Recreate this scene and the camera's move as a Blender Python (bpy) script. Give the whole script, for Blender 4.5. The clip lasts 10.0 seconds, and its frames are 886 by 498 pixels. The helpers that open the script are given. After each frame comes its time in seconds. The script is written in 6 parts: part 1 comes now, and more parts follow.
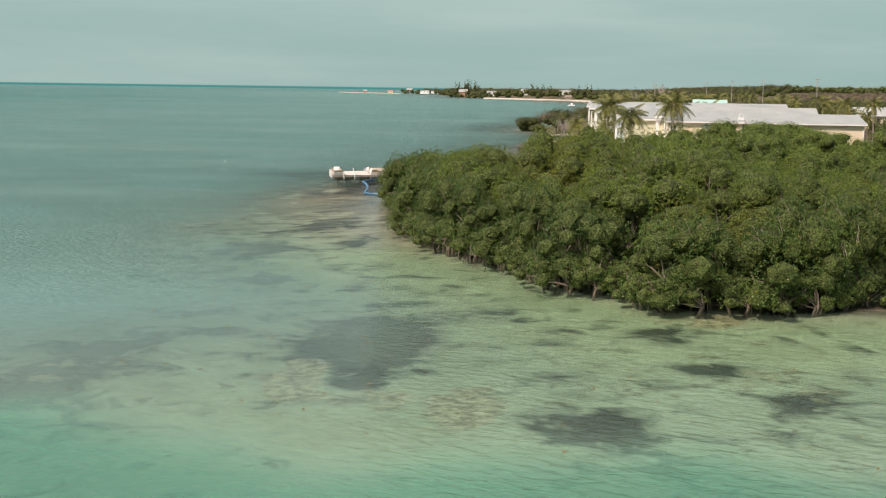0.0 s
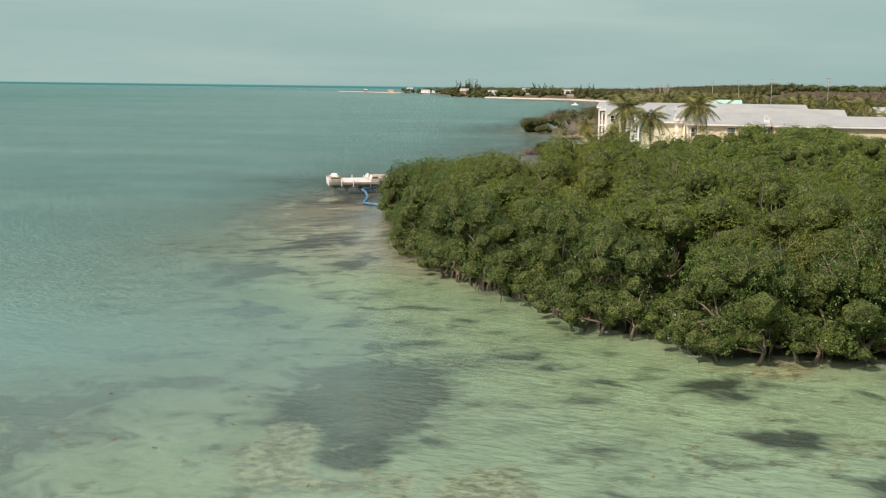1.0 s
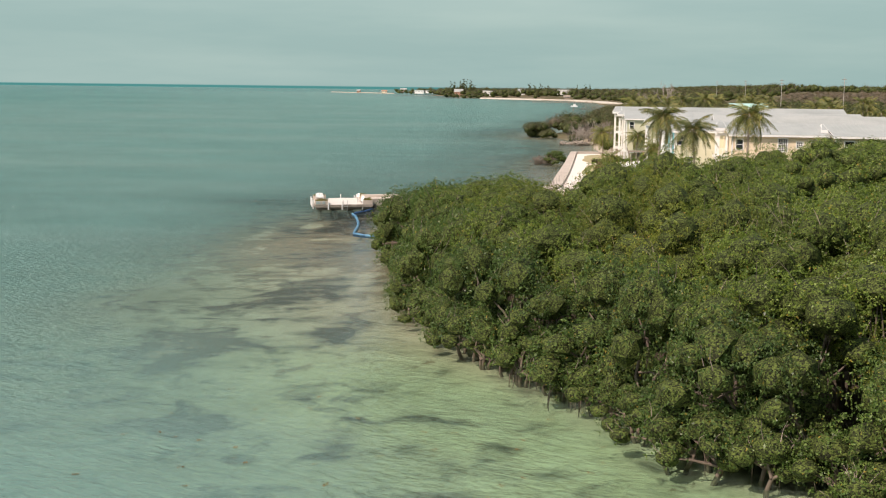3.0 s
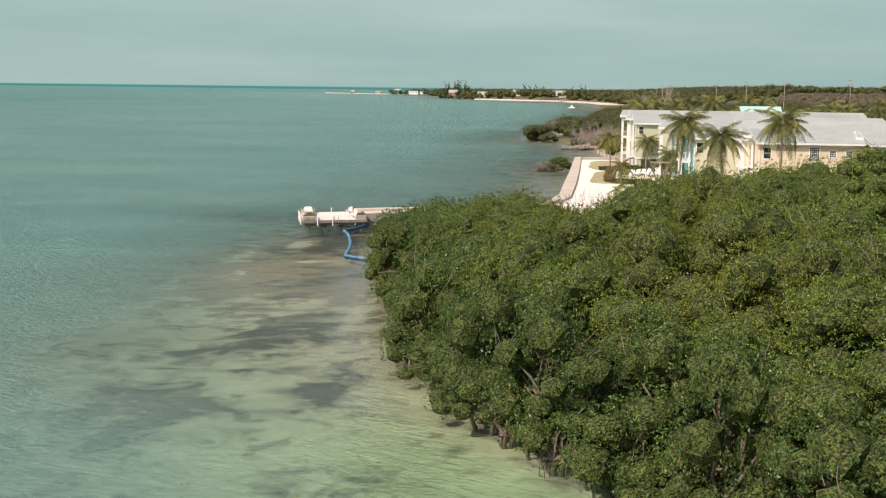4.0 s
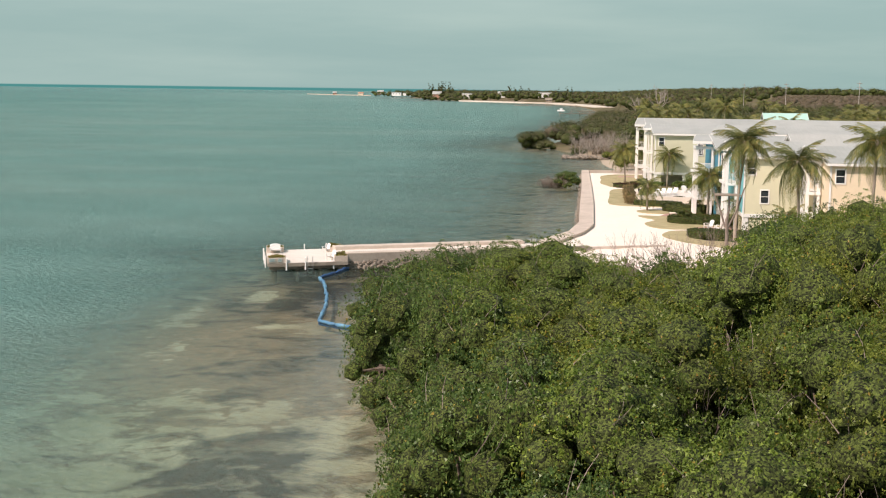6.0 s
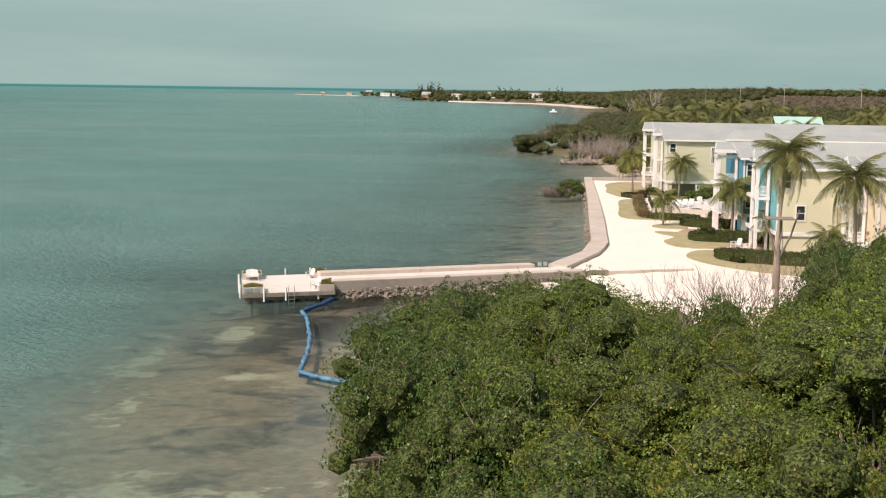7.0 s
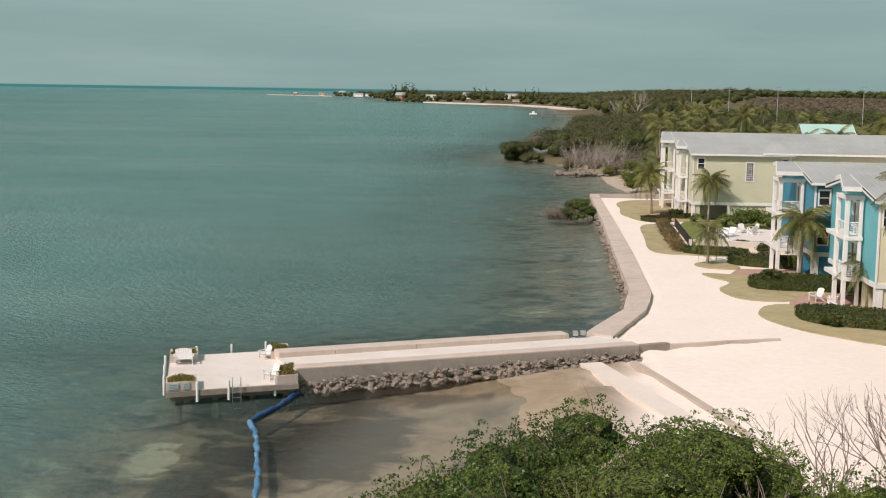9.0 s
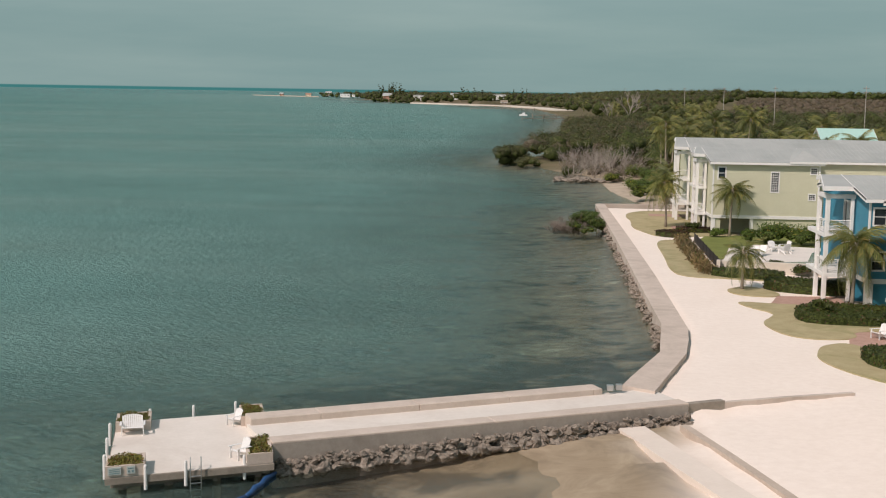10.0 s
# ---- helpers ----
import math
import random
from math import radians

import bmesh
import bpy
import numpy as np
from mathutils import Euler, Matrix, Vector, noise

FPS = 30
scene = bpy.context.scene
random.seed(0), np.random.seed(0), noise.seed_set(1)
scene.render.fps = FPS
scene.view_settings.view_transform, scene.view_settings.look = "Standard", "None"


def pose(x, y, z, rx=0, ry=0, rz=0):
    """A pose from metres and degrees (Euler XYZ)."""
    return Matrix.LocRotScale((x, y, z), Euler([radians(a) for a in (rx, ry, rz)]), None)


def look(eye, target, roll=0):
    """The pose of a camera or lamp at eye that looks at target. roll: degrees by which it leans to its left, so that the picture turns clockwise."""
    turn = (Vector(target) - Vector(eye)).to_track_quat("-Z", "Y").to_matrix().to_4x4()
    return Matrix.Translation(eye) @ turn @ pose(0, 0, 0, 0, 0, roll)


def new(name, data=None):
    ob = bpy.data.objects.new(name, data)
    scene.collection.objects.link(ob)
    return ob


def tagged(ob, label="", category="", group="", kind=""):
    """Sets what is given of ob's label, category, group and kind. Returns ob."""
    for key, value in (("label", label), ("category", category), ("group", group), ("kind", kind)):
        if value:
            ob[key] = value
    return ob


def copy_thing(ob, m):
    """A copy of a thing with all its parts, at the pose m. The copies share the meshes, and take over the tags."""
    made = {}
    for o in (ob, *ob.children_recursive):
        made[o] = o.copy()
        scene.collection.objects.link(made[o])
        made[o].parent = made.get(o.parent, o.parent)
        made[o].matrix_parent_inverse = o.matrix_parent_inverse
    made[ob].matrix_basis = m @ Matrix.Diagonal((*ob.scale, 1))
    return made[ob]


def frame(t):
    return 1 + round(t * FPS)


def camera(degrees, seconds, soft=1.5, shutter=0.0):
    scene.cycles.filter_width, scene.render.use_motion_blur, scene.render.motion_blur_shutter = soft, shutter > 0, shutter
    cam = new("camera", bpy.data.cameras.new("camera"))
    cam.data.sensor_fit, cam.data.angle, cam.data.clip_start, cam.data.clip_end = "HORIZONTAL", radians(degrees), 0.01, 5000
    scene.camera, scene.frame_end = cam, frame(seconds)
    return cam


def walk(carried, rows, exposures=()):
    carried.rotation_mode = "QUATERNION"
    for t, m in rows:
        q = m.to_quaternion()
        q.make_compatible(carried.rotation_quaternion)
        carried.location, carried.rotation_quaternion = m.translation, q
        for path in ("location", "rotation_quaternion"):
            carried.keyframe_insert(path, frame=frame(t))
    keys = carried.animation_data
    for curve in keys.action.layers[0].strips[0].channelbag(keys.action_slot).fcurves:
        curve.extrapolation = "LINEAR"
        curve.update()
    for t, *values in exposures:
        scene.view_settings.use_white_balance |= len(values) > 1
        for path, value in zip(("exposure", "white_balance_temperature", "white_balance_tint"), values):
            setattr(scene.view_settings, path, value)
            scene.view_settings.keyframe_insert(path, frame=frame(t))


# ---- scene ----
cam = camera(38.9, 10.0, soft=1.1)
PATH = [
    (0, (11.124, -46.140, 13.125), (9.970, -36.290, 11.846), 0.81),
    (0.5, (10.126, -40.229, 13.233), (8.966, -30.379, 11.949), 0.78),
    (1, (9.110, -34.237, 13.350), (7.951, -24.388, 12.063), 0.75),
    (1.5, (8.077, -28.172, 13.474), (6.925, -18.322, 12.186), 0.73),
    (2, (7.031, -22.039, 13.604), (5.890, -12.188, 12.317), 0.71),
    (2.5, (5.974, -15.846, 13.740), (4.848, -5.993, 12.454), 0.69),
    (3, (4.909, -9.598, 13.881), (3.802, 0.257, 12.596), 0.68),
    (3.5, (3.839, -3.302, 14.024), (2.754, 6.556, 12.742), 0.68),
    (4, (2.765, 3.035, 14.170), (1.706, 12.896, 12.890), 0.69),
    (4.5, (1.692, 9.407, 14.317), (0.662, 19.271, 13.039), 0.7),
    (5, (0.620, 15.808, 14.463), (-0.377, 25.676, 13.189), 0.72),
    (5.5, (-0.446, 22.231, 14.609), (-1.407, 32.103, 13.337), 0.74),
    (6, (-1.504, 28.669, 14.752), (-2.426, 38.545, 13.482), 0.76),
    (6.5, (-2.552, 35.117, 14.892), (-3.431, 44.997, 13.624), 0.79),
    (7, (-3.587, 41.568, 15.028), (-4.419, 51.452, 13.760), 0.81),
    (7.5, (-4.606, 48.015, 15.158), (-5.388, 57.903, 13.892), 0.83),
    (8, (-5.607, 54.451, 15.281), (-6.337, 64.344, 14.016), 0.85),
    (8.5, (-6.587, 60.872, 15.397), (-7.262, 70.769, 14.133), 0.87),
    (9, (-7.544, 67.269, 15.504), (-8.163, 77.170, 14.241), 0.89),
    (9.5, (-8.474, 73.637, 15.601), (-9.039, 83.541, 14.340), 0.91),
    (10, (-9.375, 79.969, 15.687), (-9.889, 89.876, 14.429), 0.92),
]
walk(cam, [(t, look(eye, target, roll)) for t, eye, target, roll in PATH],
     [(0.0, 0.22, 6800, 25), (4.5, 0.27, 6750, 25), (7.0, 0.16, 6750, 26), (9.0, -0.14, 6550, 24), (10.0, -0.31, 6480, 24)])

# ---- light ----
SUN_EL, SUN_AZ = radians(46), radians(-138)   # azimuth from +y, clockwise
world = bpy.data.worlds.new("sky")
scene.world = world
world.use_nodes = True
wn, wl = world.node_tree.nodes, world.node_tree.links
wn.clear()


def wnode(kind, **values):
    n = wn.new(kind)
    for k, v in values.items():
        n.inputs[k.replace("_", " ")].default_value = v
    return n


sky = wn.new("ShaderNodeTexSky")
sky.sky_type, sky.sun_disc = "NISHITA", False
sky.sun_elevation, sky.sun_rotation = SUN_EL, SUN_AZ
sky.air_density, sky.dust_density, sky.ozone_density = 1.0, 3.0, 1.0
w_out = wn.new("ShaderNodeOutputWorld")
w_bg = wnode("ShaderNodeBackground", Strength=0.1)
w_geo = wn.new("ShaderNodeTexCoord")
w_sep = wn.new("ShaderNodeSeparateXYZ")
wl.new(w_geo.outputs["Generated"], w_sep.inputs[0])
# a thin even veil of high cloud over the clear sky
veil = wn.new("ShaderNodeMix")
veil.data_type = "RGBA"
thin = wn.new("ShaderNodeMapRange")      # the veil thins out overhead
thin.inputs["From Min"].default_value, thin.inputs["From Max"].default_value = 0.12, 0.75
thin.inputs["To Min"].default_value, thin.inputs["To Max"].default_value = 0.88, 0.45
wl.new(w_sep.outputs["Z"], thin.inputs[0])
wl.new(thin.outputs[0], veil.inputs[0])
wl.new(sky.outputs[0], veil.inputs[6])
streak_map = wn.new("ShaderNodeMapping")
streak_map.inputs["Scale"].default_value = (2.0, 2.0, 16.0)
streak_map.inputs["Rotation"].default_value = (0.0, radians(8), 0.0)
wl.new(w_geo.outputs["Generated"], streak_map.inputs[0])
streak = wnode("ShaderNodeTexNoise", Scale=1.6, Detail=5.0, Roughness=0.55)
wl.new(streak_map.outputs[0], streak.inputs["Vector"])
streak_ramp = wn.new("ShaderNodeValToRGB")
streak_ramp.color_ramp.elements[0].position, streak_ramp.color_ramp.elements[0].color = 0.4, (2.72, 4.55, 4.18, 1)
streak_ramp.color_ramp.elements[1].position, streak_ramp.color_ramp.elements[1].color = 0.75, (3.5, 5.3, 4.75, 1)
wl.new(streak.outputs["Fac"], streak_ramp.inputs[0])
wl.new(streak_ramp.outputs[0], veil.inputs[7])
# beyond the sheet of water the sea goes on to the horizon
below = wn.new("ShaderNodeMapRange")
below.inputs["From Min"].default_value, below.inputs["From Max"].default_value = -0.0012, -0.0004
wl.new(w_sep.outputs["Z"], below.inputs[0])
sea = wn.new("ShaderNodeMix")
sea.data_type = "RGBA"
sea.inputs[6].default_value = (0.5, 2.4, 2.25, 1)
wl.new(below.outputs[0], sea.inputs[0])
wl.new(veil.outputs[2], sea.inputs[7])
wl.new(sea.outputs[2], w_bg.inputs[0])
wl.new(w_bg.outputs[0], w_out.inputs[0])

sun = new("sun", bpy.data.lights.new("sun", "SUN"))
sun.data.energy, sun.data.angle, sun.data.color = 3.75, radians(0.6), (1.0, 0.92, 0.80)
sun_from = Vector((math.sin(SUN_AZ) * math.cos(SUN_EL), math.cos(SUN_AZ) * math.cos(SUN_EL), math.sin(SUN_EL)))
sun.matrix_world = look(sun_from * 200, (0, 0, 0))


# ---- materials ----
class Mat:
    """A node material with a principled surface and short helpers."""

    def __init__(self, name, rough=0.7, metal=0.0, spec=0.5):
        self.m = bpy.data.materials.new(name)
        self.m.use_nodes = True
        self.n, self.l = self.m.node_tree.nodes, self.m.node_tree.links
        self.b = self.n["Principled BSDF"]
        self.b.inputs["Roughness"].default_value = rough
        self.b.inputs["Metallic"].default_value = metal
        self.b.inputs["Specular IOR Level"].default_value = spec
        self.co = self.n.new("ShaderNodeTexCoord")
        self.geo = self.n.new("ShaderNodeNewGeometry")

    def place(self, scale=(1, 1, 1), local=False, turn=0.0):
        mp = self.n.new("ShaderNodeMapping")
        mp.inputs["Scale"].default_value = scale
        mp.inputs["Rotation"].default_value = (0, 0, radians(turn))
        self.l.new(self.co.outputs["Object"] if local else self.geo.outputs["Position"], mp.inputs[0])
        return mp.outputs[0]

    def grain(self, sx, sy, turn=0.0):
        """Coordinates stretched along a turned direction: larger numbers are longer."""
        mp = self.n.new("ShaderNodeMapping")
        mp.vector_type = "TEXTURE"
        mp.inputs["Scale"].default_value = (sx, sy, 1)
        mp.inputs["Rotation"].default_value = (0, 0, radians(turn))
        self.l.new(self.geo.outputs["Position"], mp.inputs[0])
        return mp.outputs[0]

    def noise(self, scale, detail=4.0, rough=0.55, vec=None, warp=0.0):
        t = self.n.new("ShaderNodeTexNoise")
        t.inputs["Scale"].default_value, t.inputs["Detail"].default_value = scale, detail
        t.inputs["Roughness"].default_value, t.inputs["Distortion"].default_value = rough, warp
        self.l.new(vec or self.place(), t.inputs["Vector"])
        return t.outputs["Fac"]

    def ramp(self, fac, *stops):
        node = self.n.new("ShaderNodeValToRGB")
        r = node.color_ramp
        for i, (pos, col) in enumerate(stops):
            e = r.elements[i] if i < 2 else r.elements.new(pos)
            e.position, e.color = pos, (*col, 1) if len(col) == 3 else col
        self.l.new(fac, node.inputs[0])
        return node.outputs[0]

    def mix(self, fac, a, b, how="MIX"):
        x = self.n.new("ShaderNodeMix")
        x.data_type, x.blend_type = "RGBA", how
        for sock, v in ((x.inputs[0], fac), (x.inputs[6], a), (x.inputs[7], b)):
            if hasattr(v, "links"):
                self.l.new(v, sock)
            elif isinstance(v, (int, float)):
                sock.default_value = v
            else:
                sock.default_value = (*v, 1)
        return x.outputs[2]

    def math(self, how, a, b=0.0):
        x = self.n.new("ShaderNodeMath")
        x.operation = how
        for sock, v in ((x.inputs[0], a), (x.inputs[1], b)):
            if hasattr(v, "links"):
                self.l.new(v, sock)
            else:
                sock.default_value = v
        return x.outputs[0]

    def attr(self, name):
        a = self.n.new("ShaderNodeAttribute")
        a.attribute_name = name
        return a.outputs["Fac"]

    def island(self):
        return self.geo.outputs["Random Per Island"]

    def each(self):
        return self.n.new("ShaderNodeObjectInfo").outputs["Random"]

    def colour(self, out):
        self.l.new(out, self.b.inputs["Base Color"])
        return self

    def bump(self, height, dist=0.02, strength=0.6):
        b = self.n.new("ShaderNodeBump")
        b.inputs["Strength"].default_value, b.inputs["Distance"].default_value = strength, dist
        self.l.new(height, b.inputs["Height"])
        self.l.new(b.outputs[0], self.b.inputs["Normal"])
        return self


def plain(name, dark, light, rough=0.7, grain=3.0, relief=0.0, metal=0.0, stain=None, spec=0.5):
    """A surface that varies between two colours at two scales, with fine relief and, where given, stains of a third colour."""
    m = Mat(name, rough, metal, spec)
    a, b = m.noise(grain, 5, 0.6), m.noise(grain * 9, 3, 0.6)
    col = m.mix(m.ramp(m.math("ADD", m.math("MULTIPLY", a, 0.65), m.math("MULTIPLY", b, 0.35)), (0.3, (0, 0, 0)), (0.7, (1, 1, 1))), dark, light)
    if stain:
        s = m.ramp(m.noise(grain * 0.35, 6, 0.65, warp=0.6), (0.52, (0, 0, 0)), (0.72, (0.75, 0.75, 0.75)))
        col = m.mix(s, col, stain)
    m.colour(col)
    if relief:
        m.bump(b, relief)
    return m.m


CONCRETE = plain("pale concrete", (0.50, 0.415, 0.345), (0.64, 0.545, 0.465), 0.85, 0.7, 0.006, stain=(0.38, 0.31, 0.25))
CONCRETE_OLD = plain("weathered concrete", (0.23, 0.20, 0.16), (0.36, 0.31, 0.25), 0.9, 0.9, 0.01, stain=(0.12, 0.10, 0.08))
WALL_GREY = plain("grey tide-stained concrete", (0.30, 0.265, 0.22), (0.44, 0.39, 0.335), 0.9, 0.6, 0.01, stain=(0.20, 0.17, 0.14))
DECK = plain("bleached dock slab", (0.66, 0.60, 0.53), (0.78, 0.72, 0.65), 0.8, 0.5, 0.004, stain=(0.58, 0.51, 0.44))
ROCK = plain("coral rock", (0.12, 0.10, 0.078), (0.50, 0.425, 0.345), 0.95, 5.0, 0.16, stain=(0.055, 0.046, 0.037))
WHITE = plain("white paint", (0.74, 0.73, 0.69), (0.84, 0.83, 0.80), 0.5, 1.2, 0.0)
PLASTIC = plain("white resin", (0.76, 0.75, 0.72), (0.84, 0.83, 0.81), 0.4, 2.0)
ROOF = plain("grey metal roof", (0.36, 0.375, 0.355), (0.46, 0.465, 0.44), 0.5, 0.35, 0.0, metal=0.0, stain=(0.30, 0.315, 0.295))
ROOF_MINT = plain("mint metal roof", (0.36, 0.58, 0.51), (0.44, 0.66, 0.59), 0.5, 0.3)
GREEN = plain("pale green siding", (0.55, 0.54, 0.38), (0.61, 0.60, 0.44), 0.6, 0.6)
BLUE = plain("blue siding", (0.03, 0.20, 0.30), (0.05, 0.27, 0.37), 0.55, 0.6)
AQUA = plain("aqua siding", (0.10, 0.40, 0.45), (0.14, 0.46, 0.50), 0.55, 0.6)
YELLOW = plain("pale yellow stucco", (0.62, 0.60, 0.42), (0.68, 0.66, 0.48), 0.7, 0.6)
PEACH = plain("peach stucco", (0.73, 0.60, 0.42), (0.79, 0.67, 0.49), 0.7, 0.6)
# Colours the dark fence, and the unlit rooms behind the windows.
DARK = plain("dark fence and unlit room tone", (0.02, 0.018, 0.015), (0.04, 0.035, 0.03), 0.8, 1.0)
STEEL = plain("galvanised steel", (0.5, 0.5, 0.48), (0.62, 0.62, 0.6), 0.35, 5.0, metal=0.8)
TIMBER_PALE = plain("pale grey pole", (0.40, 0.37, 0.33), (0.50, 0.47, 0.43), 0.85, 1.0)
TIMBER = plain("grey timber", (0.20, 0.16, 0.12), (0.33, 0.27, 0.21), 0.85, 2.5, 0.005)
DEADWOOD = plain("bare dead wood", (0.16, 0.125, 0.10), (0.32, 0.26, 0.215), 0.9, 2.0, 0.01)
DRIFTWOOD = plain("bleached driftwood", (0.22, 0.19, 0.16), (0.40, 0.35, 0.30), 0.9, 2.0, 0.01)
BARK = plain("mangrove bark", (0.10, 0.075, 0.055), (0.22, 0.17, 0.13), 0.9, 2.0, 0.01)
PALM_BARK = plain("palm trunk", (0.26, 0.215, 0.165), (0.42, 0.355, 0.28), 0.9, 3.0, 0.02)
PAVER = plain("pink brick pavers", (0.36, 0.21, 0.16), (0.50, 0.33, 0.26), 0.85, 2.5, 0.006)
LAWN = plain("dry lawn", (0.33, 0.275, 0.14), (0.46, 0.39, 0.225), 0.95, 0.9, 0.03, stain=(0.20, 0.215, 0.075))
SANDSTONE = plain("coral stone curb", (0.62, 0.55, 0.46), (0.74, 0.67, 0.58), 0.9, 1.5, 0.01)
BOOM_DARK = plain("dark blue curtain cloth", (0.012, 0.06, 0.17), (0.03, 0.12, 0.30), 0.5, 2.0)
BOOM_PALE = plain("sun-faded blue curtain cloth", (0.022, 0.10, 0.24), (0.15, 0.36, 0.48), 0.45, 1.3, stain=(0.012, 0.055, 0.18))
SIGN = plain("pale sign panel", (0.45, 0.50, 0.47), (0.52, 0.57, 0.54), 0.5, 2.0)
SIGN_INK = plain("sign lettering bars", (0.16, 0.27, 0.28), (0.2, 0.32, 0.33), 0.6, 4.0)
KERB = plain("worn brown kerb concrete", (0.46, 0.375, 0.30), (0.56, 0.47, 0.39), 0.9, 0.8, 0.01, stain=(0.36, 0.28, 0.22))
BEACH_SLAB = plain("sandy beach slab", (0.72, 0.63, 0.54), (0.80, 0.71, 0.62), 0.9, 0.8, 0.006, stain=(0.66, 0.56, 0.47))
MULCH = plain("brown mulch", (0.07, 0.045, 0.03), (0.13, 0.085, 0.06), 0.95, 3.0, 0.03)


def leaf_mat(name, low, mid, high, odd=(0.35, 0.27, 0.04), odd_from=0.965, gloss=0.45):
    """Leaves: each takes its own shade, a few have turned; light shines through a little."""
    m = Mat(name, gloss, 0.0, 0.3)
    own = m.ramp(m.island(), (0.0, low), (0.5, mid), (odd_from - 0.01, high), (odd_from, odd))
    big = m.ramp(m.noise(0.16, 3, 0.5), (0.35, (0.72, 0.76, 0.76)), (0.68, (1.25, 1.2, 0.98)))
    col = m.mix(1.0, own, big, "MULTIPLY")
    m.colour(col)
    tr = m.n.new("ShaderNodeBsdfTranslucent")
    m.l.new(col, tr.inputs[0])
    mixs = m.n.new("ShaderNodeMixShader")
    mixs.inputs[0].default_value = 0.3
    m.l.new(m.b.outputs[0], mixs.inputs[1])
    m.l.new(tr.outputs[0], mixs.inputs[2])
    m.l.new(mixs.outputs[0], m.n["Material Output"].inputs[0])
    return m.m


# Shaded crown sides and cool sky light are put into these darker greens.
MANGROVE_SHORE_DIM = leaf_mat("shore mangrove leaves with side shade", (0.038, 0.074, 0.019), (0.078, 0.136, 0.034), (0.155, 0.225, 0.066), odd=(0.30, 0.23, 0.05), odd_from=0.985, gloss=0.38)
MANGROVE_LEAF = leaf_mat("mangrove leaves", (0.066, 0.104, 0.017), (0.128, 0.190, 0.033), (0.235, 0.310, 0.066), odd=(0.34, 0.25, 0.05), odd_from=0.98, gloss=0.42)
MANGROVE_OLIVE = leaf_mat("olive mangrove leaves", (0.080, 0.104, 0.016), (0.150, 0.188, 0.031), (0.250, 0.285, 0.058), odd=(0.34, 0.22, 0.05), odd_from=0.97, gloss=0.45)
WOODS_LEAF = leaf_mat("coastal scrub leaves", (0.070, 0.068, 0.036), (0.11, 0.10, 0.055), (0.155, 0.135, 0.08), odd=(0.16, 0.10, 0.06), odd_from=0.85)
SHORE_LEAF = leaf_mat("salt-worn shore leaves", (0.050, 0.062, 0.024), (0.098, 0.108, 0.042), (0.165, 0.165, 0.072), odd=(0.17, 0.13, 0.08), odd_from=0.9)
SCRUB_BROWN = leaf_mat("dry scrub", (0.115, 0.085, 0.058), (0.175, 0.132, 0.092), (0.24, 0.185, 0.135), odd=(0.11, 0.11, 0.05), odd_from=0.75)
PALM_LEAF = leaf_mat("palm fronds", (0.105, 0.130, 0.040), (0.19, 0.21, 0.066), (0.32, 0.305, 0.12), odd=(0.36, 0.27, 0.09), odd_from=0.9)
HEDGE_LEAF = leaf_mat("hedge leaves", (0.040, 0.058, 0.014), (0.075, 0.098, 0.024), (0.12, 0.135, 0.036), odd=(0.13, 0.06, 0.03), odd_from=0.93)
PLANTER_LEAF = leaf_mat("planter succulents", (0.15, 0.15, 0.035), (0.22, 0.19, 0.05), (0.20, 0.25, 0.05), odd=(0.22, 0.10, 0.03), odd_from=0.85)
GRASS_DRY = leaf_mat("tall dry grass", (0.16, 0.11, 0.06), (0.24, 0.17, 0.09), (0.32, 0.24, 0.13), odd=(0.10, 0.12, 0.04), odd_from=0.85)
FLOAT_WEED = leaf_mat("floating weed", (0.16, 0.09, 0.03), (0.24, 0.13, 0.04), (0.30, 0.18, 0.06))


def glass_mat():
    m = Mat("window glass", 0.06, 0.0, 0.8)
    m.colour(m.ramp(m.noise(0.5, 2), (0.4, (0.015, 0.02, 0.025)), (0.7, (0.05, 0.06, 0.065))))
    return m.m


GLASS = glass_mat()


def pool_mat():
    m = Mat("pool water", 0.05, 0.0, 0.6)
    m.colour(m.ramp(m.noise(1.0, 3), (0.3, (0.02, 0.11, 0.12)), (0.7, (0.04, 0.17, 0.17))))
    m.bump(m.noise(4.0, 3), 0.01)
    return m.m


POOL = pool_mat()


